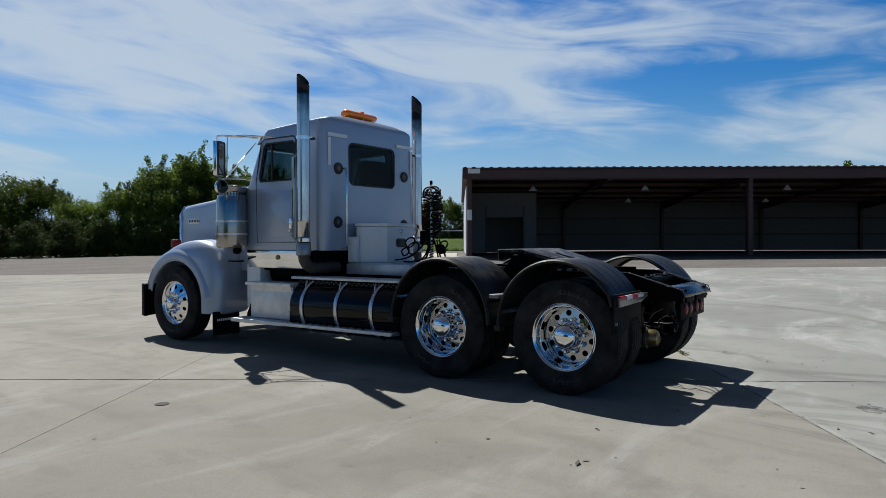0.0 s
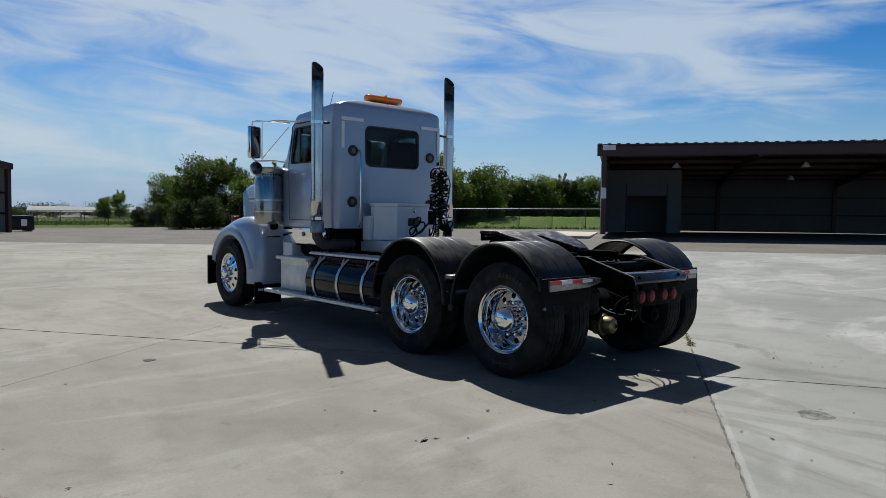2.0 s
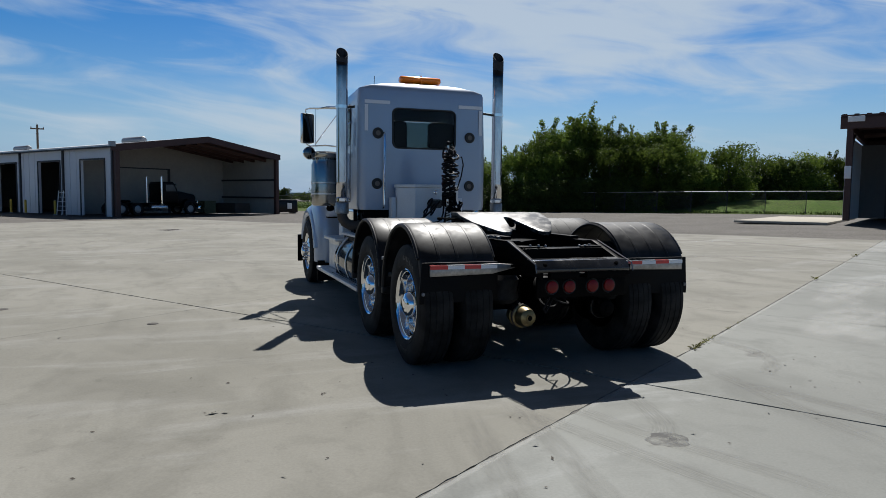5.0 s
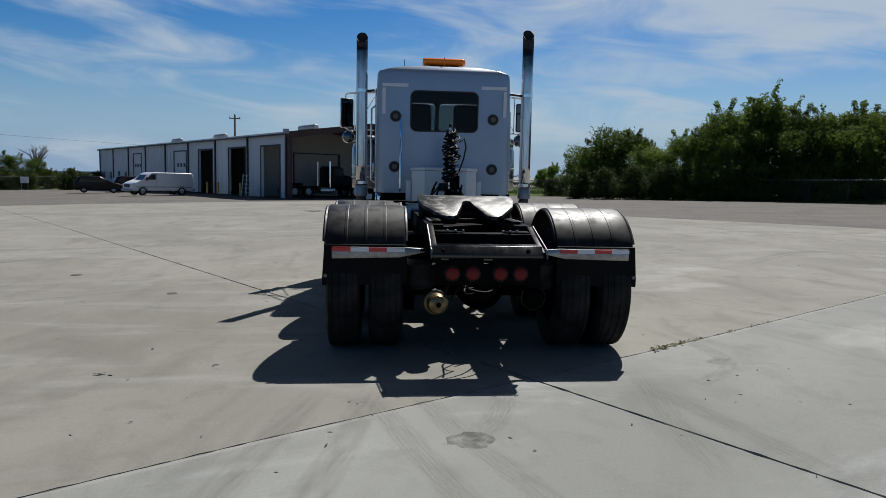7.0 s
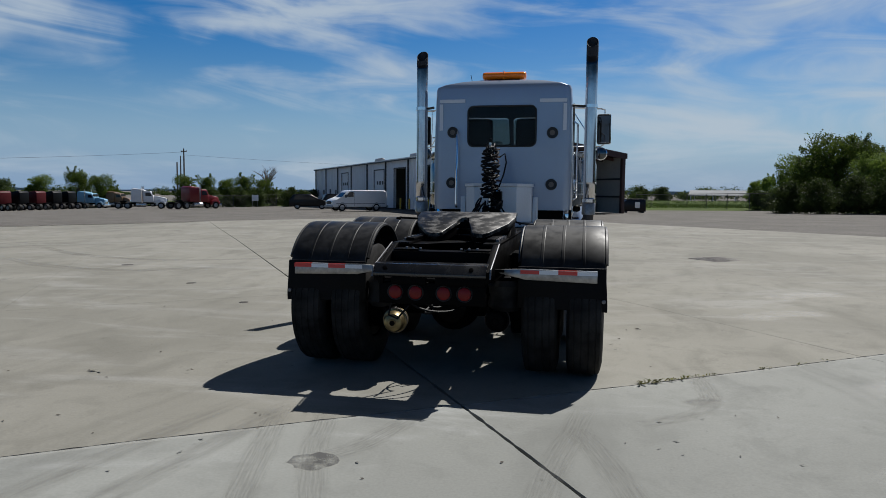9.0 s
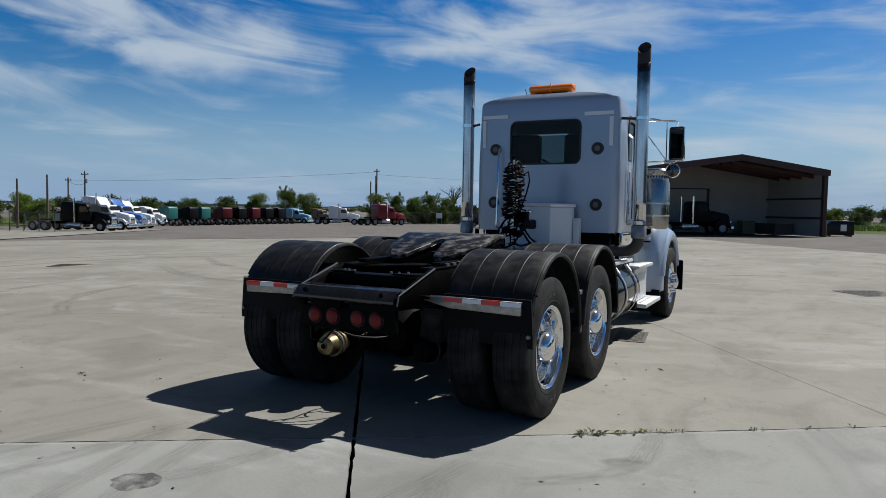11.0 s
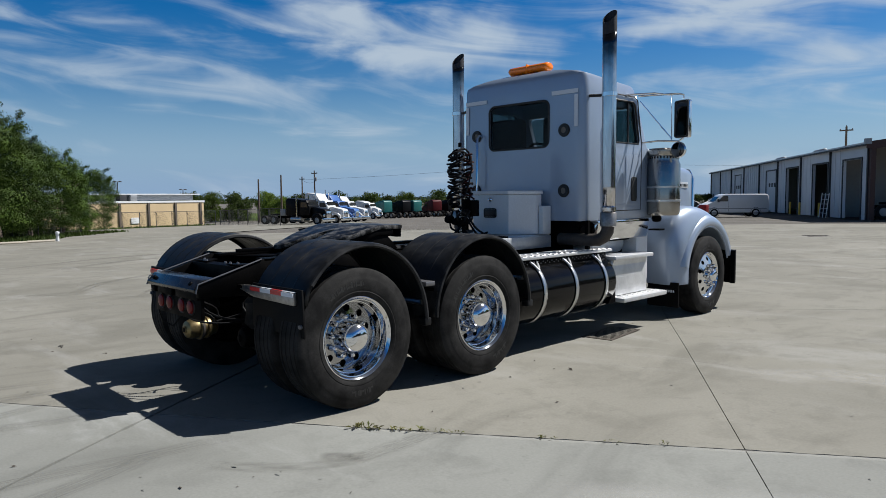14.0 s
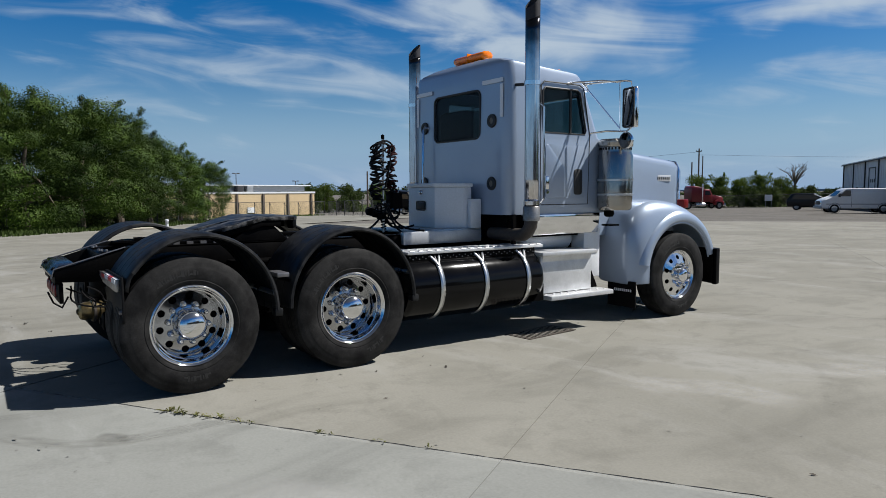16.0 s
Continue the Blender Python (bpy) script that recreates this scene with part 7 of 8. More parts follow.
def make_tree(h, w, seed, m, label, leaf="leaf", count=3600, low=0.12, size=0.26, clumps=24, fill=0.55, loose=0.7, sprigs=26, shell=0.0):
    """Tapered trunk with limbs and a crown of leaf sprays in uneven clumps."""
    rs = random.Random(seed)
    t = empty("tree", m, label, "tree", "trees round the yard")
    b = bmesh.new()
    tube([(0, 0, -0.2), (0.05 * w, 0.02 * w, h * 0.3), (-0.02 * w, 0.04 * w, h * 0.62)], [0.035 * h, 0.026 * h, 0.008 * h], 8, b)
    blobs = []
    for k in range(clumps):
        a = rs.uniform(0, math.tau)
        rr = w * 0.5 * rs.uniform(0.25, 0.85)
        z = h * rs.uniform(low + 0.10, 0.88)
        rr *= 1.0 - 0.65 * max(0, (z / h - 0.5)) / 0.5
        if shell:   # few broad clumps standing apart on the outside of the crown
            z = h * (low + 0.10 + (0.80 - low) * (k + rs.random()) / clumps)
            rr = w * 0.46 * rs.uniform(shell, 1.0) * math.cos(1.35 * max(0.0, z / h - 0.38) / 0.62)
            a = k * 2.4 + rs.uniform(-0.4, 0.4)
        q = Vector((rr * math.cos(a), rr * math.sin(a), z))
        blobs.append((q.x, q.y, q.z, w * rs.uniform(0.12, 0.22) * (24 / clumps) ** 0.5, 0.58 if shell else 0.8))
        if k < 9:
            s0 = Vector((0.02 * w, 0.02 * w, h * rs.uniform(0.15, 0.45)))
            tube([s0, s0.lerp(q, 0.45) + Vector((0, 0, 0.05 * h)), s0.lerp(q, 0.85)], [0.014 * h, 0.009 * h, 0.004 * h], 5, b)
    for k in range(5):
        a = rs.uniform(0, math.tau)
        blobs.append((0.12 * w * math.cos(a), 0.12 * w * math.sin(a), h * rs.uniform(0.7, 0.92), w * rs.uniform(0.09, 0.15), 1.1))
    # sprigs that break the outline
    tw = bmesh.new()
    for k in range(sprigs):
        q = blobs[rs.randrange(clumps)]
        a, up = rs.uniform(0, math.tau), rs.uniform(0.2, 1.0)
        d = Vector((math.cos(a) * (1 - 0.6 * up), math.sin(a) * (1 - 0.6 * up), up)).normalized()
        p0 = Vector(q[:3]) + d * q[3] * 0.7
        p1 = p0 + d * h * rs.uniform(0.06, 0.15)
        tube([p0, p0.lerp(p1, 0.5) + Vector((0, 0, 0.01 * h)), p1], [0.004 * h, 0.003 * h, 0.0015 * h], 4, tw)
        for i in range(4):
            c = p0.lerp(p1, 0.35 + 0.2 * i)
            blobs.append((c.x, c.y, c.z, w * rs.uniform(0.022, 0.045), 0.9))
    part("trunk", b, M["bark"], t)
    tagged(part("twigs", tw, M["bark"], t, smooth=0), kind="stuff")
    p, f = leaf_cloud(blobs, count, size, seed, fill, loose)
    share("crown", mesh_of(p, f, M[leaf], "crown"), t)
    return t


def polar(az, d, ox=-2.0, oy=-4.0):
    a = radians(az)
    return ox + d * math.sin(a), oy + d * math.cos(a)


protos = [make_tree(h, w, sd, pose(0, 0, -60), lb, lf, cnt, low, sz, cl, fl, *more) for h, w, sd, lb, lf, cnt, low, sz, cl, fl, *more in (
    (7.0, 7.5, 11, "broad leafy green tree behind the fence", "leaf", 15000, 0.02, 0.13, 26, 0.7, 0.45),
    (8.4, 7.0, 12, "leafy green tree behind the fence", "leaf", 15000, 0.03, 0.13, 24, 0.7, 0.45),
    (10.6, 6.5, 13, "tall ragged green tree behind the fence", "leaf", 11000, 0.08, 0.14, 22, 0.6),
    (4.6, 6.0, 14, "low dark green bush", "leaf_b", 8000, 0.0, 0.14, 22, 0.6),
    (8.0, 7.0, 15, "dense dark leafy tree in a thicket beside the yard", "leaf_d", 46000, 0.0, 0.066, 28, 0.84, 0.20, 14, 0.6),
    (9.0, 7.6, 16, "tall dark leafy tree in a thicket beside the yard", "leaf_d", 46000, 0.0, 0.066, 30, 0.84, 0.20, 14, 0.6))]


def plant(k, x, y, h, turn, label=""):
    src = protos[k]
    s = h / (7.0, 8.4, 10.6, 4.6, 8.0, 9.0)[k]
    o = copy_thing(src, pose(x, y, ground_z(x, y) - 0.05, 0, 0, turn))
    o.scale = (s, s, s)
    if label:
        tagged(o, label)
    return o


rt = random.Random(7)
for az, d, h, k in ((16.8, 84, 2.6, 3), (17.9, 96, 6.6, 0), (19.4, 88, 6.6, 1), (20.5, 85, 8.2, 0), (22.2, 84, 7.2, 1), (22.8, 73, 5.0, 1), (24.2, 72, 5.2, 0), (26.0, 71, 6.2, 1), (27.8, 72, 7.6, 1), (29.6, 73, 8.8, 1), (31.4, 74, 10.8, 2), (33.0, 73, 9.2, 2), (34.8, 72, 8.0, 1),
                    (36.6, 72, 8.2, 1), (38.4, 73, 8.2, 1), (40.0, 74, 6.8, 0), (42.6, 75, 6.8, 0), (30.6, 71, 6.8, 0), (33.8, 70, 6.4, 0), (37.4, 70, 6.4, 0), (28.6, 70, 6.2, 0), (41.4, 73, 5.0, 0), (44.6, 92, 6.2, 3), (46.0, 93, 6.6, 0), (47.4, 93, 6.2, 3), (48.8, 94, 7.0, 0), (50.4, 94, 6.6, 1), (52.0, 95, 7.0, 0), (53.8, 95, 6.6, 1), (55.8, 95, 6.8, 0), (83.5, 86, 8.8, 1), (80.5, 88, 8.4, 0),
                    (17.8, 69, 2.8, 3), (20.0, 68, 3.0, 3), (22.4, 68, 3.2, 3), (24.8, 68, 3.2, 3), (27.0, 68, 3.2, 3), (29.2, 68, 3.4, 3), (31.4, 69, 3.4, 3), (33.6, 69, 3.4, 3), (35.8, 69, 3.2, 3), (38.0, 70, 3.2, 3), (40.0, 71, 2.8, 3)):
    x, y = polar(az, d)
    plant(k, x, y, h, rt.uniform(0, 360))
# the thicket on the other side of the yard
for x, y, h, k in ((-61.4, 17.4, 5.9, 4), (-57.0, 14.0, 6.5, 5), (-52.2, 10.6, 7.4, 4), (-48.2, 7.8, 8.5, 5), (-45.0, 4.8, 8.9, 4), (-42.6, 1.6, 8.8, 5), (-41.0, -2.0, 8.4, 4), (-39.5, -4.5, 8.0, 4), (-38.5, -9.0, 8.4, 5), (-60, 10, 6.4, 5), (-54, 6, 7.6, 4), (-49, 1.5, 8.0, 5), (-46, -4, 8.2, 4), (-44, -9, 8.2, 5), (-62, 13.0, 2.4, 3), (-55, 9.5, 2.6, 3), (-46.5, 4.0, 3.0, 3), (-43.5, -2.0, 3.0, 3), (-58, 6, 3.4, 3), (-52, 1, 3.6, 3), (-48, -5, 3.8, 3)):
    plant(k, x, y, h, rt.uniform(0, 360), "")
# bushes and low trees far round the yard
for az, d, h, k in ((-25.2, 119, 4.6, 0), (-26.7, 121, 5.3, 1), (-28.2, 122, 4.8, 0), (-29.7, 124, 5.3, 1), (-31.2, 125, 5.5, 0), (-23.0, 110, 3.0, 3), (-21.0, 112, 2.6, 3), (-37.5, 150, 6.4, 0), (-39.0, 152, 7.4, 1), (-41.5, 150, 6.4, 0), (-44.0, 150, 5.6, 3), (-46.5, 150, 5.4, 0), (-49.5, 148, 5.2, 3),
                    (-52.5, 146, 5.4, 3), (-55.5, 145, 5.0, 3), (-58.0, 140, 5.6, 0), (-60.5, 130, 5.2, 3), (-62.5, 125, 5.4, 0), (-64.0, 122, 5.2, 3), (13.9, 165, 5.0, 0), (14.9, 160, 5.8, 1), (15.4, 84, 2.2, 3), (7.0, 200, 4.0, 3), (5.2, 205, 4.2, 3), (3.6, 210, 4.0, 0), (3.6, 150, 2.8, 0), (5.4, 148, 2.6, 3), (2.8, 88, 2.0, 3), (-25.8, 116, 3.1, 3), (-27.4, 117, 3.3, 3), (-29.2, 118, 3.3, 3), (-30.6, 119, 3.1, 3), (-22.0, 122, 2.6, 3), (-20.0, 126, 2.6, 3), (-24.0, 120, 2.8, 3), (-56.8, 128, 4.6, 0), (-47.8, 140, 4.4, 3), (-53.9, 138, 4.2, 3)):
    x, y = polar(az, d)
    plant(k, x, y, h, rt.uniform(0, 360), "low green tree along the far side of the yard" if k != 3 else "")
for src in protos:
    for o in (*src.children_recursive, src):
        bpy.data.objects.remove(o)

# bare dead tree
dead = empty("dead_tree", pose(-64.7, 129.8, ground_z(-64.7, 129.8)) @ Matrix.Scale(1.4, 4), "bare grey dead tree behind the bushes", "tree")
b = bmesh.new()
rd = random.Random(5)
tube([(0, 0, 0), (0.1, 0, 2.2), (0.0, 0.1, 3.4)], [0.25, 0.18, 0.12], 7, b)
for k in range(16):
    a, z = rd.uniform(0, math.tau), rd.uniform(2.0, 3.4)
    e = Vector((rd.uniform(0.9, 2.3) * math.cos(a), rd.uniform(0.9, 2.3) * math.sin(a), z + rd.uniform(0.6, 2.4)))
    mid = Vector((0.05, 0.02, z)).lerp(e, 0.5) + Vector((rd.uniform(-0.2, 0.2), 0, 0.3))
    tube([(0.05, 0.02, z), mid, e], [0.09, 0.06, 0.02], 5, b)
    for j in range(3):
        e2 = mid.lerp(e, rd.uniform(0.3, 0.9)) + Vector((rd.uniform(-0.7, 0.7), rd.uniform(-0.7, 0.7), rd.uniform(0.2, 0.9)))
        tube([mid.lerp(e, 0.4), e2], [0.03, 0.012], 4, b)
part("trunk", b, M["bark"], dead)


def far_woods():
    """Low woods along the horizon."""
    rs = np.random.RandomState(3)
    ps, fs, n = [], [], 0
    for az in np.arange(-100, 100, 1.1):
        for rep in range(2):
            d = rs.uniform(210, 420)
            x, y = polar(az + rs.uniform(-0.6, 0.6), d)
            h = rs.uniform(2.5, 5.5) * d / 260
            p, f = leaf_cloud([(x + rs.uniform(-3, 3), y + rs.uniform(-3, 3), ground_z(x, y) + h * rs.uniform(0.2, 0.6), h * 0.6, 0.6) for _ in range(3)], 420, 0.36, int(rs.randint(1e6)))
            p[:, 2] = np.maximum(p[:, 2], ground_z(x, y))
            ps.append(p); fs.append(f + n)
            n += len(p)
    return mesh_of(np.concatenate(ps), np.concatenate(fs), M["leaf_b"], "far_woods")


tagged(new("far_woods", far_woods()), "low dark woods along the horizon", "woods", kind="stuff")
# distance haze is painted into the hills as a blue colour
M["haze"] = material("haze_tinted_hill", (0.16, 0.24, 0.34), 1.0, 0.0, 0.05, 0.01, spec=0.0)
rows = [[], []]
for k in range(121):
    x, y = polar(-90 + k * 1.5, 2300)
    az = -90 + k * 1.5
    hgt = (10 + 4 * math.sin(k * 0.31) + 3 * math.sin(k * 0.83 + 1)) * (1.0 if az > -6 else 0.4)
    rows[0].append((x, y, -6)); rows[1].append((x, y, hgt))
tagged(part("backdrop", grid_mesh(rows)[0], M["haze"]), "hills on the horizon with blue haze in their colour", "hills", kind="structure")


def turf(name, pts, label, blades, seed, dz=0.02):
    """A patch of turf with standing blades."""
    b = bmesh.new()
    rs = random.Random(seed)
    c = sum((Vector((*p, 0)) for p in pts), Vector()) / len(pts)
    ring = []
    for p, q in zip(pts, pts[1:] + pts[:1]):
        for k in range(8):
            a = Vector((*p, 0)).lerp(Vector((*q, 0)), k / 8)
            a += Vector((rs.uniform(-0.5, 0.5), rs.uniform(-0.5, 0.5), 0))
            ring.append(a)
    rows = []
    for f in (1.0, 0.8, 0.5, 0.2):
        rows.append([(c.x + (a.x - c.x) * f, c.y + (a.y - c.y) * f, ground_z(c.x + (a.x - c.x) * f, c.y + (a.y - c.y) * f) + (-0.06 if f == 1.0 else dz)) for a in ring])
    _, vs = grid_mesh(rows, b, True)
    b.faces.new(vs[-1])
    g = tagged(part(name, b, M["turf"], smooth=0), label, "grass", kind="stuff")
    n = len(ring)
    ps, fs = [], []
    for k in range(blades):
        i, f = rs.randrange(n), math.sqrt(rs.random())
        a = ring[i].lerp(ring[(i + 1) % n], rs.random())
        x, y = c.x + (a.x - c.x) * f, c.y + (a.y - c.y) * f
        z = ground_z(x, y) + dz - 0.05
        h, w, t = rs.uniform(0.10, 0.32), rs.uniform(0.03, 0.09), rs.uniform(0, math.tau)
        ps += [(x - w * math.cos(t), y - w * math.sin(t), z), (x + w * math.cos(t), y + w * math.sin(t), z), (x + rs.uniform(-0.1, 0.1), y + rs.uniform(-0.1, 0.1), z + h)]
        fs.append((3 * k, 3 * k + 1, 3 * k + 2))
    o = new("blades", mesh_of(np.array(ps), np.array(fs), M["grass"], "blades"))
    o.parent = g
    return g


def yp(u, v):
    p = GV * u + LV * v
    return (p.x, p.y)


turf("grass", [yp(57.5, -8), yp(57.5, 50), yp(90, 50), yp(90, -8)], "long green grass behind the fence", 26000, 1)
b = bmesh.new()
for k in range(25):
    row = []
    for j in range(9):
        u, v = 58.8 + 2.0 * j, -7 + 1.25 * k
        x, y = yp(u, v)
        row.append(b.verts.new((x, y, ground_z(x, y) + 0.02 + 1.15 * (1 - math.cos(math.pi * min(1.0, j / 5))) / 2 * min(1.0, (24 - k) / 6) + 0.06 * math.sin(2.1 * k + 1.7 * j))))
    if k:
        for j in range(8):
            b.faces.new((last[j], last[j + 1], row[j + 1], row[j]))
    last = row
tagged(part("grass_bank", b, M["turf_b"], smooth=60), "low bank of bright green grass behind the fence", "grass", kind="stuff")
turf("grass", [yp(48, 62), yp(66, 42), yp(140, 60), yp(120, 190), yp(60, 190)], "green field beyond the yard", 24000, 2, 0.30)
turf("grass", [(-30.5, -12), (-33, 0), (-43, 9), (-60, 20), (-72, 16), (-60, -20)], "grass verge under the thicket", 16000, 3)
turf("grass", [(-82.5, 38.5), (-80.4, 38.5), (-72.3, 7), (-74.2, 6.5)], "narrow grass strip along the tan building", 3000, 4)
turf("grass", [(-30, 90), (-60, 110), (-100, 140), (-130, 120), (-115, 60), (-180, 80), (-150, 250), (0, 240), (-12, 120)], "rough grass beyond the parked trucks", 9000, 5, 0.30)

# ---- small things on the yard ----


def joint_point(u, v):
    """A place counted along the slabs."""
    p = SU * u + SV * v
    return Vector((p.x, p.y, ground_z(p.x, p.y)))


def yard_point(u, v, dz=0.0):
    p = GV * u + LV * v
    return Vector((p.x, p.y, ground_z(p.x, p.y) + dz))


def stain_material(name, color, strength, scale, stretch):
    """Broken, half-transparent dark marks."""
    m = bpy.data.materials.new(name)
    m.use_nodes = True
    nt = m.node_tree
    N, link = nt.nodes.new, nt.links.new
    b = nt.nodes["Principled BSDF"]
    b.inputs["Base Color"].default_value = (*color, 1)
    b.inputs["Roughness"].default_value = 0.85
    co, mp, nz, mr = N("ShaderNodeTexCoord"), N("ShaderNodeMapping"), N("ShaderNodeTexNoise"), N("ShaderNodeMapRange")
    mp.inputs["Scale"].default_value = stretch
    nz.inputs["Scale"].default_value, nz.inputs["Detail"].default_value = scale, 8
    mr.inputs["From Min"].default_value, mr.inputs["From Max"].default_value, mr.inputs["To Max"].default_value = 0.28, 0.74, strength
    link(co.outputs["UV"], mp.inputs[0]); link(mp.outputs[0], nz.inputs["Vector"])
    link(nz.outputs["Fac"], mr.inputs["Value"])
    # fade at both edges of the strip
    sep, ed = N("ShaderNodeSeparateXYZ"), N("ShaderNodeMapRange")
    link(co.outputs["UV"], sep.inputs[0])
    pp = N("ShaderNodeMath"); pp.operation = "PINGPONG"; pp.inputs[1].default_value = 0.5
    link(sep.outputs["Y"], pp.inputs[0])
    ed.inputs["From Max"].default_value = 0.22
    link(pp.outputs[0], ed.inputs["Value"])
    px = N("ShaderNodeMath"); px.operation = "PINGPONG"; px.inputs[1].default_value = 0.5
    link(sep.outputs["X"], px.inputs[0])
    ex = N("ShaderNodeMapRange"); ex.inputs["From Max"].default_value = 0.2
    link(px.outputs[0], ex.inputs["Value"])
    m1 = N("ShaderNodeMath"); m1.operation = "MULTIPLY"
    m2 = N("ShaderNodeMath"); m2.operation = "MULTIPLY"
    link(mr.outputs[0], m1.inputs[0]); link(ed.outputs[0], m1.inputs[1])
    link(m1.outputs[0], m2.inputs[0]); link(ex.outputs[0], m2.inputs[1])
    link(m2.outputs[0], b.inputs["Alpha"])
    return m


M["skid"] = stain_material("tyre_rubber_film", (0.058, 0.059, 0.056), 0.50, 1.6, (3, 2.0, 1))
M["tread"] = stain_material("dusty_tread_print", (0.070, 0.072, 0.069), 0.44, 1.8, (5, 9, 1))
M["chalk"] = stain_material("chalky_bloom", (0.36, 0.36, 0.355), 0.42, 2.2, (3, 1.6, 1))


def strip(points, width, mat, dz=0.003):
    """A mark along a smooth line on the slabs; points in metres."""
    pts = [Vector((*p, 0)) for p in points]
    fine = []
    n = len(pts)
    for i in range(n - 1):
        p0, p1, p2, p3 = pts[max(i - 1, 0)], pts[i], pts[i + 1], pts[min(i + 2, n - 1)]
        for k in range(8):
            t = k / 8
            fine.append(0.5 * ((2 * p1) + (p2 - p0) * t + (2 * p0 - 5 * p1 + 4 * p2 - p3) * t * t + (3 * p1 - p0 - 3 * p2 + p3) * t ** 3))
    fine.append(pts[-1])
    b = bmesh.new()
    uv = b.loops.layers.uv.new("UVMap")
    rows = []
    for i, p in enumerate(fine):
        d = (fine[min(i + 1, len(fine) - 1)] - fine[max(i - 1, 0)]).normalized()
        q = Vector((-d.y, d.x, 0)) * width / 2
        rows.append([b.verts.new((p.x + k * q.x, p.y + k * q.y, ground_z(p.x + k * q.x, p.y + k * q.y) + dz)) for k in (-1, 0, 1)])
    for i in range(len(rows) - 1):
        for k in range(2):
            f = b.faces.new((rows[i][k], rows[i][k + 1], rows[i + 1][k + 1], rows[i + 1][k]))
            for lp, (a, c) in zip(f.loops, ((i, k), (i, k + 1), (i + 1, k + 1), (i + 1, k))):
                lp[uv].uv = (a / (len(rows) - 1), c / 2)
    ob = part("tyre_mark", b, mat, pavement, smooth=0)
    ob.visible_shadow = False
    return ob




def blotch(x, y, rx, ry, mat, dz, seed):
    """A ragged-edged dark spot on the slabs."""
    rb = random.Random(seed)
    b = bmesh.new()
    uv = b.loops.layers.uv.new("UVMap")
    n = 18
    ring = [(math.cos(k * math.tau / n), math.sin(k * math.tau / n), rb.uniform(0.82, 1.10)) for k in range(n)]
    mid = b.verts.new((x, y, ground_z(x, y) + dz))
    vs = [b.verts.new((x + rx * c * q, y + ry * d * q, ground_z(x, y) + dz)) for c, d, q in ring]
    for k in range(n):
        f = b.faces.new((mid, vs[k], vs[(k + 1) % n]))
        for lp, (c, d) in zip(f.loops, ((0, 0), ring[k][:2], ring[(k + 1) % n][:2])):
            lp[uv].uv = (0.5 + 0.24 * c, 0.5 + 0.24 * d)
    ob = part("oil_spot", b, mat, pavement, smooth=0)
    ob.visible_shadow = False


M["patch"] = stain_material("dark_oily_patch", (0.052, 0.052, 0.050), 1.35, 1.3, (5, 5, 1))
M["smudge"] = stain_material("dark_rubber_smudge", (0.045, 0.044, 0.043), 0.75, 0.9, (2, 1.5, 1))
strip([(-1.70, -3.9), (-1.62, -3.3), (-1.56, -2.86), (-1.47, -2.43), (-1.35, -1.85), (-1.22, -1.3)], 0.24, M["skid"])
strip([(-1.24, -3.5), (-1.15, -3.0), (-1.08, -2.58), (-1.01, -2.25), (-0.95, -1.78), (-0.86, -1.3)], 0.22, M["skid"], 0.0045)
strip([(-0.38, -3.4), (-0.46, -3.0), (-0.56, -2.68), (-0.70, -2.2), (-0.81, -1.83), (-0.93, -1.4)], 0.20, M["tread"], 0.006)
strip([(0.0, -3.3), (-0.12, -2.9), (-0.25, -2.56), (-0.42, -2.1), (-0.51, -1.73), (-0.60, -1.4)], 0.20, M["tread"], 0.0075)
strip([(0.02, -1.4), (-0.08, -1.75), (-0.20, -2.08), (-0.36, -2.28)], 0.20, M["tread"], 0.009)
blotch(-0.34, -2.31, 0.135, 0.125, M["patch"], 0.0105, 5)
strip([(1.40, -1.30), (1.60, -1.16), (1.80, -0.98), (1.95, -0.72), (1.98, -0.52)], 0.17, M["skid"])
strip([(1.95, 0.05), (1.96, -0.3), (1.97, -0.70)], 0.20, M["tread"], 0.0045)
strip([(1.78, -0.80), (1.88, -0.70), (1.97, -0.60)], 0.17, M["smudge"], 0.006)
strip([(0.84, -2.9), (0.90, -2.24), (1.0, -1.6), (1.09, -0.95)], 0.21, M["tread"])
strip([(1.05, -1.45), (1.12, -1.7), (1.26, -2.2), (1.42, -2.9)], 0.21, M["tread"], 0.0045)
strip([(-6.2, 1.2), (-7.4, 2.0), (-8.4, 3.2), (-8.9, 4.8)], 0.30, M["skid"])
strip([(-7.6, 0.6), (-9.2, 1.6), (-10.3, 3.2), (-10.8, 5.2)], 0.30, M["skid"])
strip([(3.6, -3.2), (5.2, -2.6), (7.2, -1.0), (8.4, 1.4)], 0.35, M["skid"])
strip([(-5.5, 7.0), (-7.5, 6.0), (-10.0, 6.6), (-13, 8.5)], 0.45, M["skid"])
strip([(-5.0, 9.0), (-8.0, 8.0), (-11.0, 9.0), (-15, 12)], 0.40, M["skid"])
strip([(-14, 2), (-16, 5), (-16.5, 9), (-14.5, 13)], 0.45, M["skid"])
strip([(-15.5, 1), (-18, 5), (-18.5, 10), (-16, 15)], 0.45, M["skid"])
strip([(7, 12), (10, 13), (12.5, 11), (13, 7)], 0.5, M["skid"])
strip([(5, 5), (8, 7.5), (10, 6), (10.5, 2)], 0.4, M["skid"])
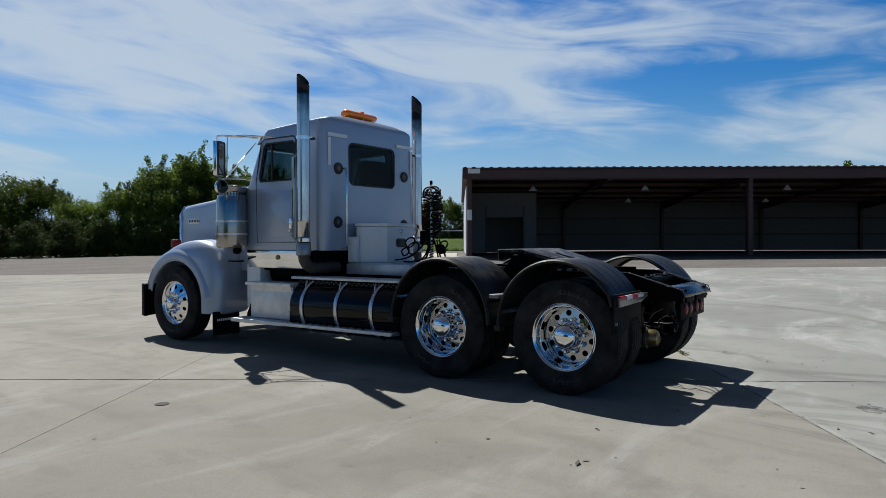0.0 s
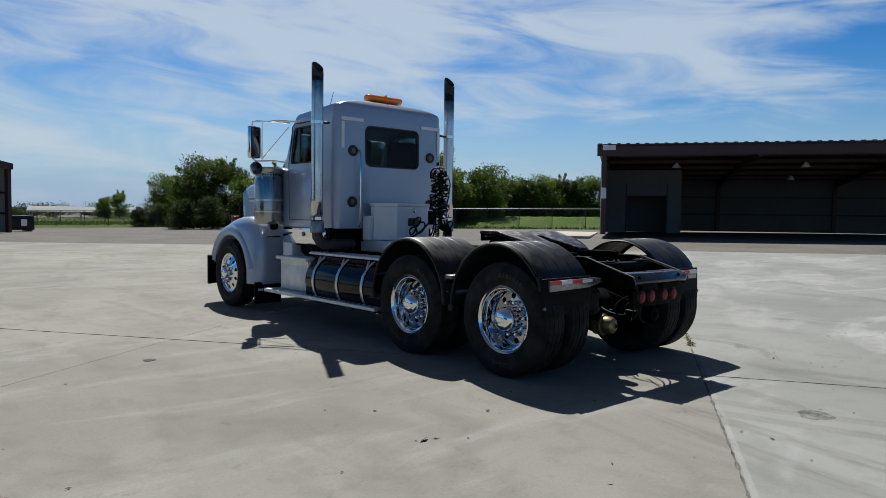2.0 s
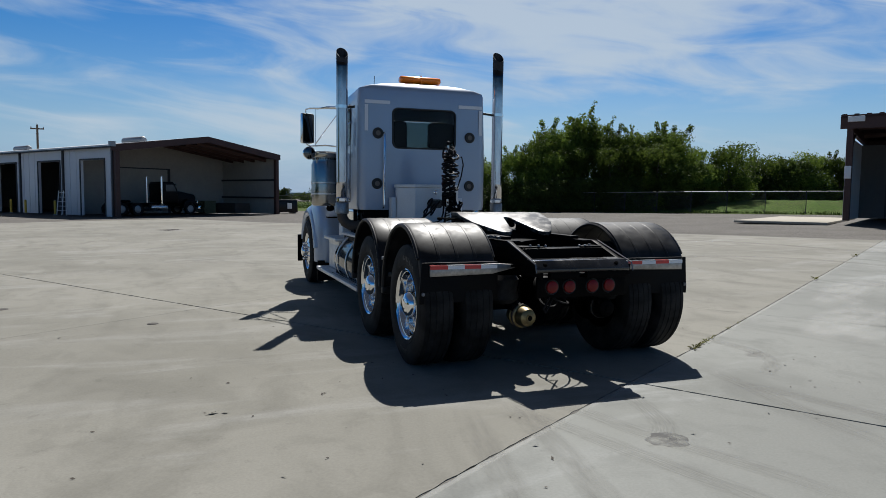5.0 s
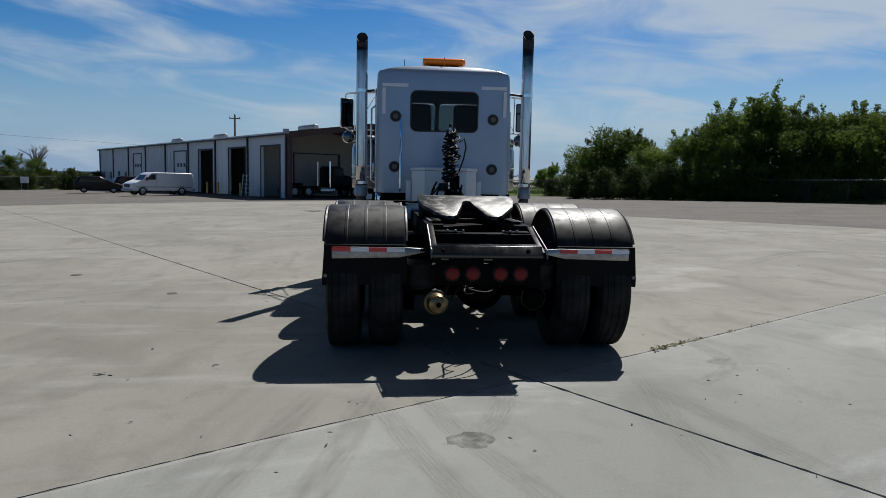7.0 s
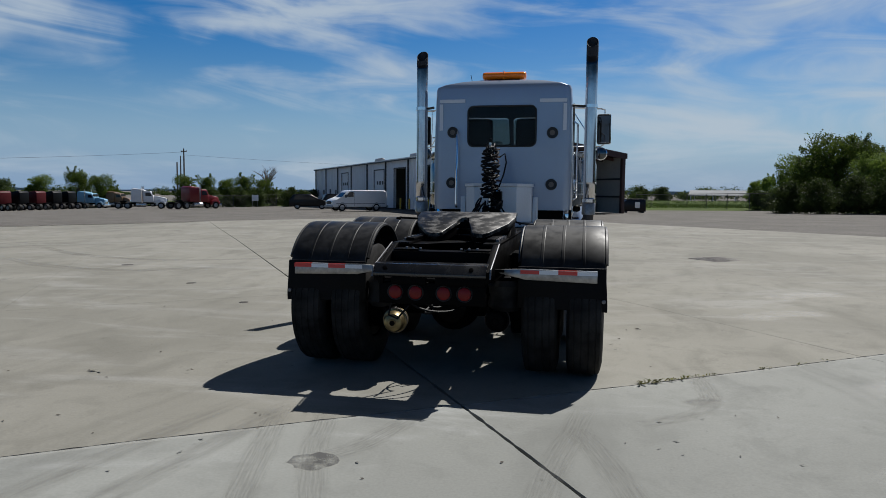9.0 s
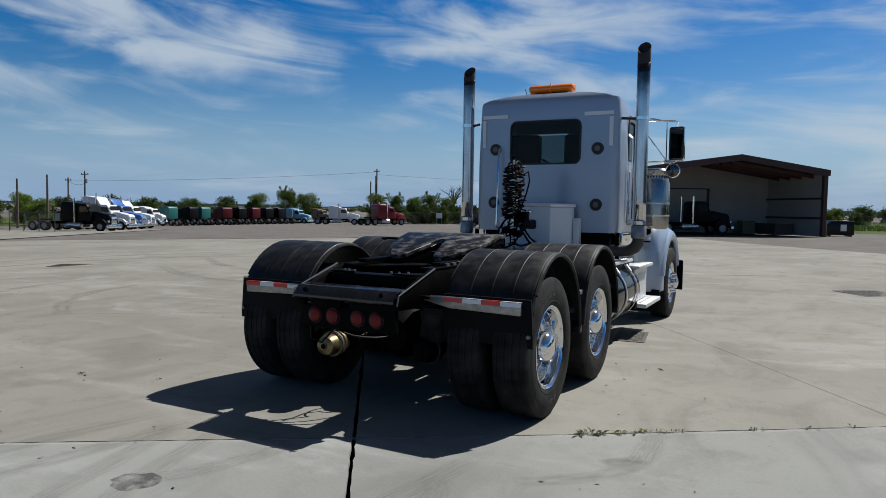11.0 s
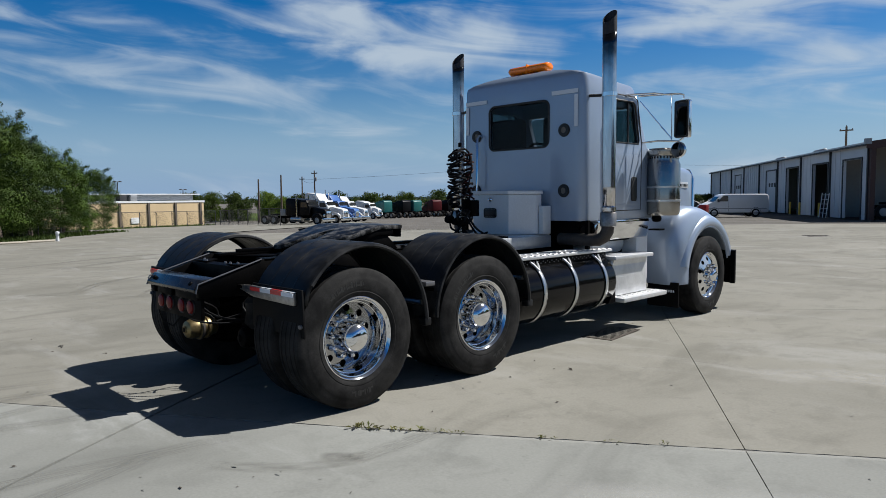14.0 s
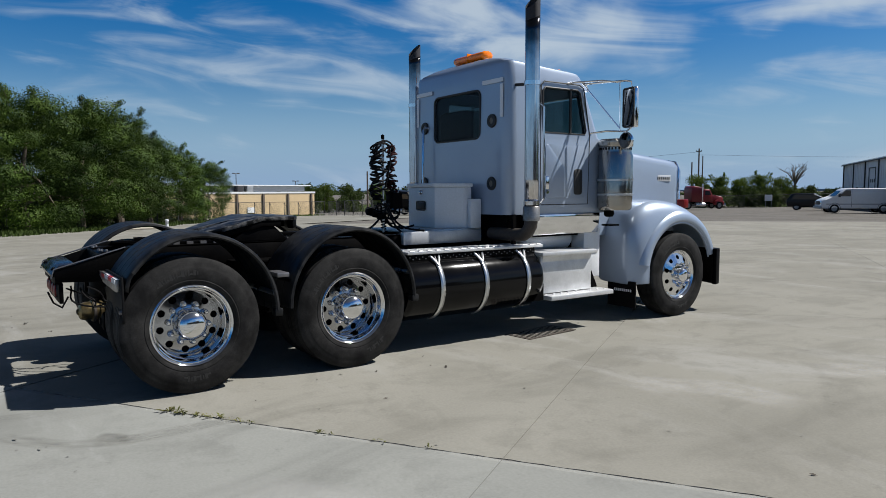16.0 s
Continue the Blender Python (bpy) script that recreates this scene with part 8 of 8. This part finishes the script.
for u, v, l, w in ((2.2, -2.2, 2.6, 0.8), (4.6, -1.9, 3.4, 0.7), (7.8, -4.5, 4.5, 1.2), (6.8, -2.6, 3.0, 0.8), (10.5, -3.4, 5.0, 1.2), (12.5, -6.2, 5.0, 1.5), (1.0, -3.2, 1.6, 0.5), (3.9, 0.6, 1.2, 0.5), (5.3, 1.6, 1.4, 0.5), (9.0, -8.0, 5.0, 1.4), (14.5, -2.0, 5.0, 1.4)):
    a, c, d = yard_point(u, v), yard_point(u + l * 0.5, v + 0.12), yard_point(u + l, v - 0.1)
    strip([(a.x, a.y), (c.x, c.y), (d.x, d.y)], w, M["chalk"], 0.0105)
M["cap"] = material("dull_iron_cap", (0.09, 0.085, 0.08), 0.95, 0.0, 0.3, 60, spec=0.1)
for x, y, r in ((-3.36, 2.67, 0.062), (-5.2, 4.4, 0.08), (-8.2, 6.9, 0.12)):
    cap = tagged(part("cleanout_cap", lathe([(0, 0.006), (r * 0.93, 0.005), (r, 0.0)], "z", (x, y, ground_z(x, y)), 18), M["cap"]), "small dark round cap set in the concrete", "cap")


M["grate_bar"] = material("pale_grate_bar", (0.20, 0.185, 0.16), 0.6, 0.2, 0.25, 40, 0.5, 8)
M["drain_shade"] = material("drain_shade_black", (0.0015, 0.0015, 0.0015), 1.0, spec=0.0)


def drain(u, v, w, l, bars, label, turn=0.0, mat="grate"):
    g = empty("drain_grate", yard_matrix(yard_point(u, v)[:2], yard_point(u, v).z + (0.003 if turn else 0.0)) @ Matrix.Rotation(radians(turn), 4, "Z"), label, "drain", "yard drains")
    t = 0.035
    for x0, x1, y0, y1 in ((-w / 2, w / 2, -l / 2, -l / 2 + t), (-w / 2, w / 2, l / 2 - t, l / 2), (-w / 2, -w / 2 + t, -l / 2 + t, l / 2 - t), (w / 2 - t, w / 2, -l / 2 + t, l / 2 - t)):
        part("frame_bar", box(x0, x1, y0, y1, 0.0, 0.006), M["grate"], g)
    # thin black sheet on the slab stands in for the shaded pit
    part("pit", box(-w / 2 + t, w / 2 - t, -l / 2 + t, l / 2 - t, 0.0003, 0.0018), M["drain_shade"], g)
    for k in range(bars):
        x = -w / 2 + t + (w - 2 * t) * (k + 0.5) / bars
        part("grate_bar", box(x - 0.011, x + 0.011, -l / 2 + t, l / 2 - t, 0.002, 0.0055), M[mat], g)


drain(2.817, 2.400, 0.74, 0.35, 13, "rusty narrow drain grate in the concrete", 63.5, "grate_bar")
drain(9.05, 6.40, 0.9, 0.9, 16, "dark square drain grate in the concrete")
drain(11.2, 23.5, 0.9, 0.9, 14, "dark square drain grate in the concrete")
drain(-8.5, 14.5, 0.9, 0.9, 14, "dark square drain grate in the concrete")

# weeds in the long joint
M["weed"] = leaf_material("weed_leaves", (0.07, 0.10, 0.03), (0.20, 0.17, 0.07), 0.3)
rw = random.Random(21)
for u0, u1, cnt, h in ((1.08, 1.26, 30, 0.034), (1.32, 1.60, 34, 0.028), (1.62, 1.82, 16, 0.026), (2.30, 2.42, 12, 0.022), (2.70, 2.76, 4, 0.025), (3.02, 3.06, 4, 0.025), (7.6, 7.9, 12, 0.05), (13.0, 13.3, 10, 0.06)):
    c = joint_point((u0 + u1) / 2, JL)
    w = empty("weed", Matrix.Translation(c), "small dry green weed growing in the slab joint", "weed", "weeds in the joint")
    b = bmesh.new()
    for k in range(cnt):
        p = joint_point(rw.uniform(u0, u1), JL + rw.uniform(-0.012, 0.012)) - c
        a, ln = rw.uniform(0, math.tau), h * rw.uniform(0.6, 2.0)
        dv = Vector((math.cos(a) * ln, math.sin(a) * ln, h * rw.uniform(0.2, 1.1)))
        sd = Vector((-math.sin(a), math.cos(a), 0)) * ln * rw.uniform(0.10, 0.22)
        v0, v1, v2, v3 = (b.verts.new(q) for q in (p, p + dv * 0.5 + sd + Vector((0, 0, 0.01)), p + dv, p + dv * 0.5 - sd + Vector((0, 0, 0.01))))
        b.faces.new((v0, v1, v2, v3))
    part("leaf_tuft", b, M["weed"], w, smooth=0)

# pale crumbled edge along the long joint
M["crumb"] = stain_material("crumbled_pale_edge", (0.40, 0.39, 0.37), 0.42, 6.0, (60, 1, 1))
for k in range(7):
    a, c = joint_point(-3.6 + 2.2 * k, JL - 0.032), joint_point(-1.4 + 2.2 * k, JL - 0.032)
    strip([(a.x, a.y), ((a.x + c.x) / 2, (a.y + c.y) / 2), (c.x, c.y)], 0.045, M["crumb"], 0.003)

# dead leaves, twigs and grit
M["litter"] = material("dead_leaf", (0.055, 0.045, 0.035), 0.9, 0.0, 0.3, 40)
rl = random.Random(9)
b = bmesh.new()
spots = [(-2.83, -0.88, 0.05), (-2.08, -0.70, 0.025), (-2.75, -0.90, 0.03), (-1.12, -2.33, 0.025), (1.55, -1.2, 0.025), (1.64, 1.9, 0.04), (-2.06, -0.69, 0.02)]
for k in range(260):
    a, d = rl.uniform(0, math.tau), 1.5 + 14 * rl.random() ** 1.3
    spots.append((0.3 + d * math.cos(a), -0.5 + d * math.sin(a), rl.uniform(0.006, 0.022)))
for x, y, s in spots:
    a = rl.uniform(0, math.tau)
    z = ground_z(x, y) + 0.004
    u, v = Vector((math.cos(a), math.sin(a), 0)) * s, Vector((-math.sin(a), math.cos(a), 0)) * s * rl.uniform(0.25, 0.5)
    c = Vector((x, y, z))
    q = [b.verts.new(c - u), b.verts.new(c - v + Vector((0, 0, s * 0.25))), b.verts.new(c + u + Vector((0, 0, s * 0.2))), b.verts.new(c + v)]
    b.faces.new(q)
tagged(part("litter", b, M["litter"], smooth=0), "scattered dead leaves, twigs and grit on concrete", "litter", kind="stuff")
# pale pad and kerb strip beside the open shed
pd = empty("concrete_pad", yard_matrix((26.7, 19.1), ground_z(26.7, 19.1), GV, LV), "pale concrete pad beside the open shed", "pad")
M["pad"] = material("pale_pad_concrete", (0.33, 0.30, 0.245), 0.85, 0.0, 0.08, 10, 0.3, 0.6)
part("slab", box(-0.4, 12, 0.6, 4.9, -0.04, 0.08, 0.02), M["pad"], pd)
hyd = empty("pipe_stub", Matrix.Translation((-39.2, 8.9, ground_z(-39.2, 8.9))), "small white pipe stub at the yard's edge", "pipe")
part("pipe", lathe([(0.09, 0), (0.09, 0.45), (0.12, 0.46), (0.12, 0.55), (0, 0.58)], "z", (0, 0, 0), 12), M["white"], hyd)
part("side_cap", lathe([(0.06, -0.18), (0.06, 0.18)], "x", (0, 0, 0.36), 10), M["white"], hyd)
kerb = empty("low_kerb", Matrix(), "low pale concrete kerb at the edge of the grass", "kerb")
ends = [(-37.6, 5.6), (-38.3, 7.1), (-39.1, 8.7)]
for (xa, ya), (xc, yc) in zip(ends, ends[1:]):
    part("kerb_stone", tube([(xa, ya, ground_z(xa, ya) + 0.07), (xc, yc, ground_z(xc, yc) + 0.05)], 0.07, 8), M["pad"], kerb)
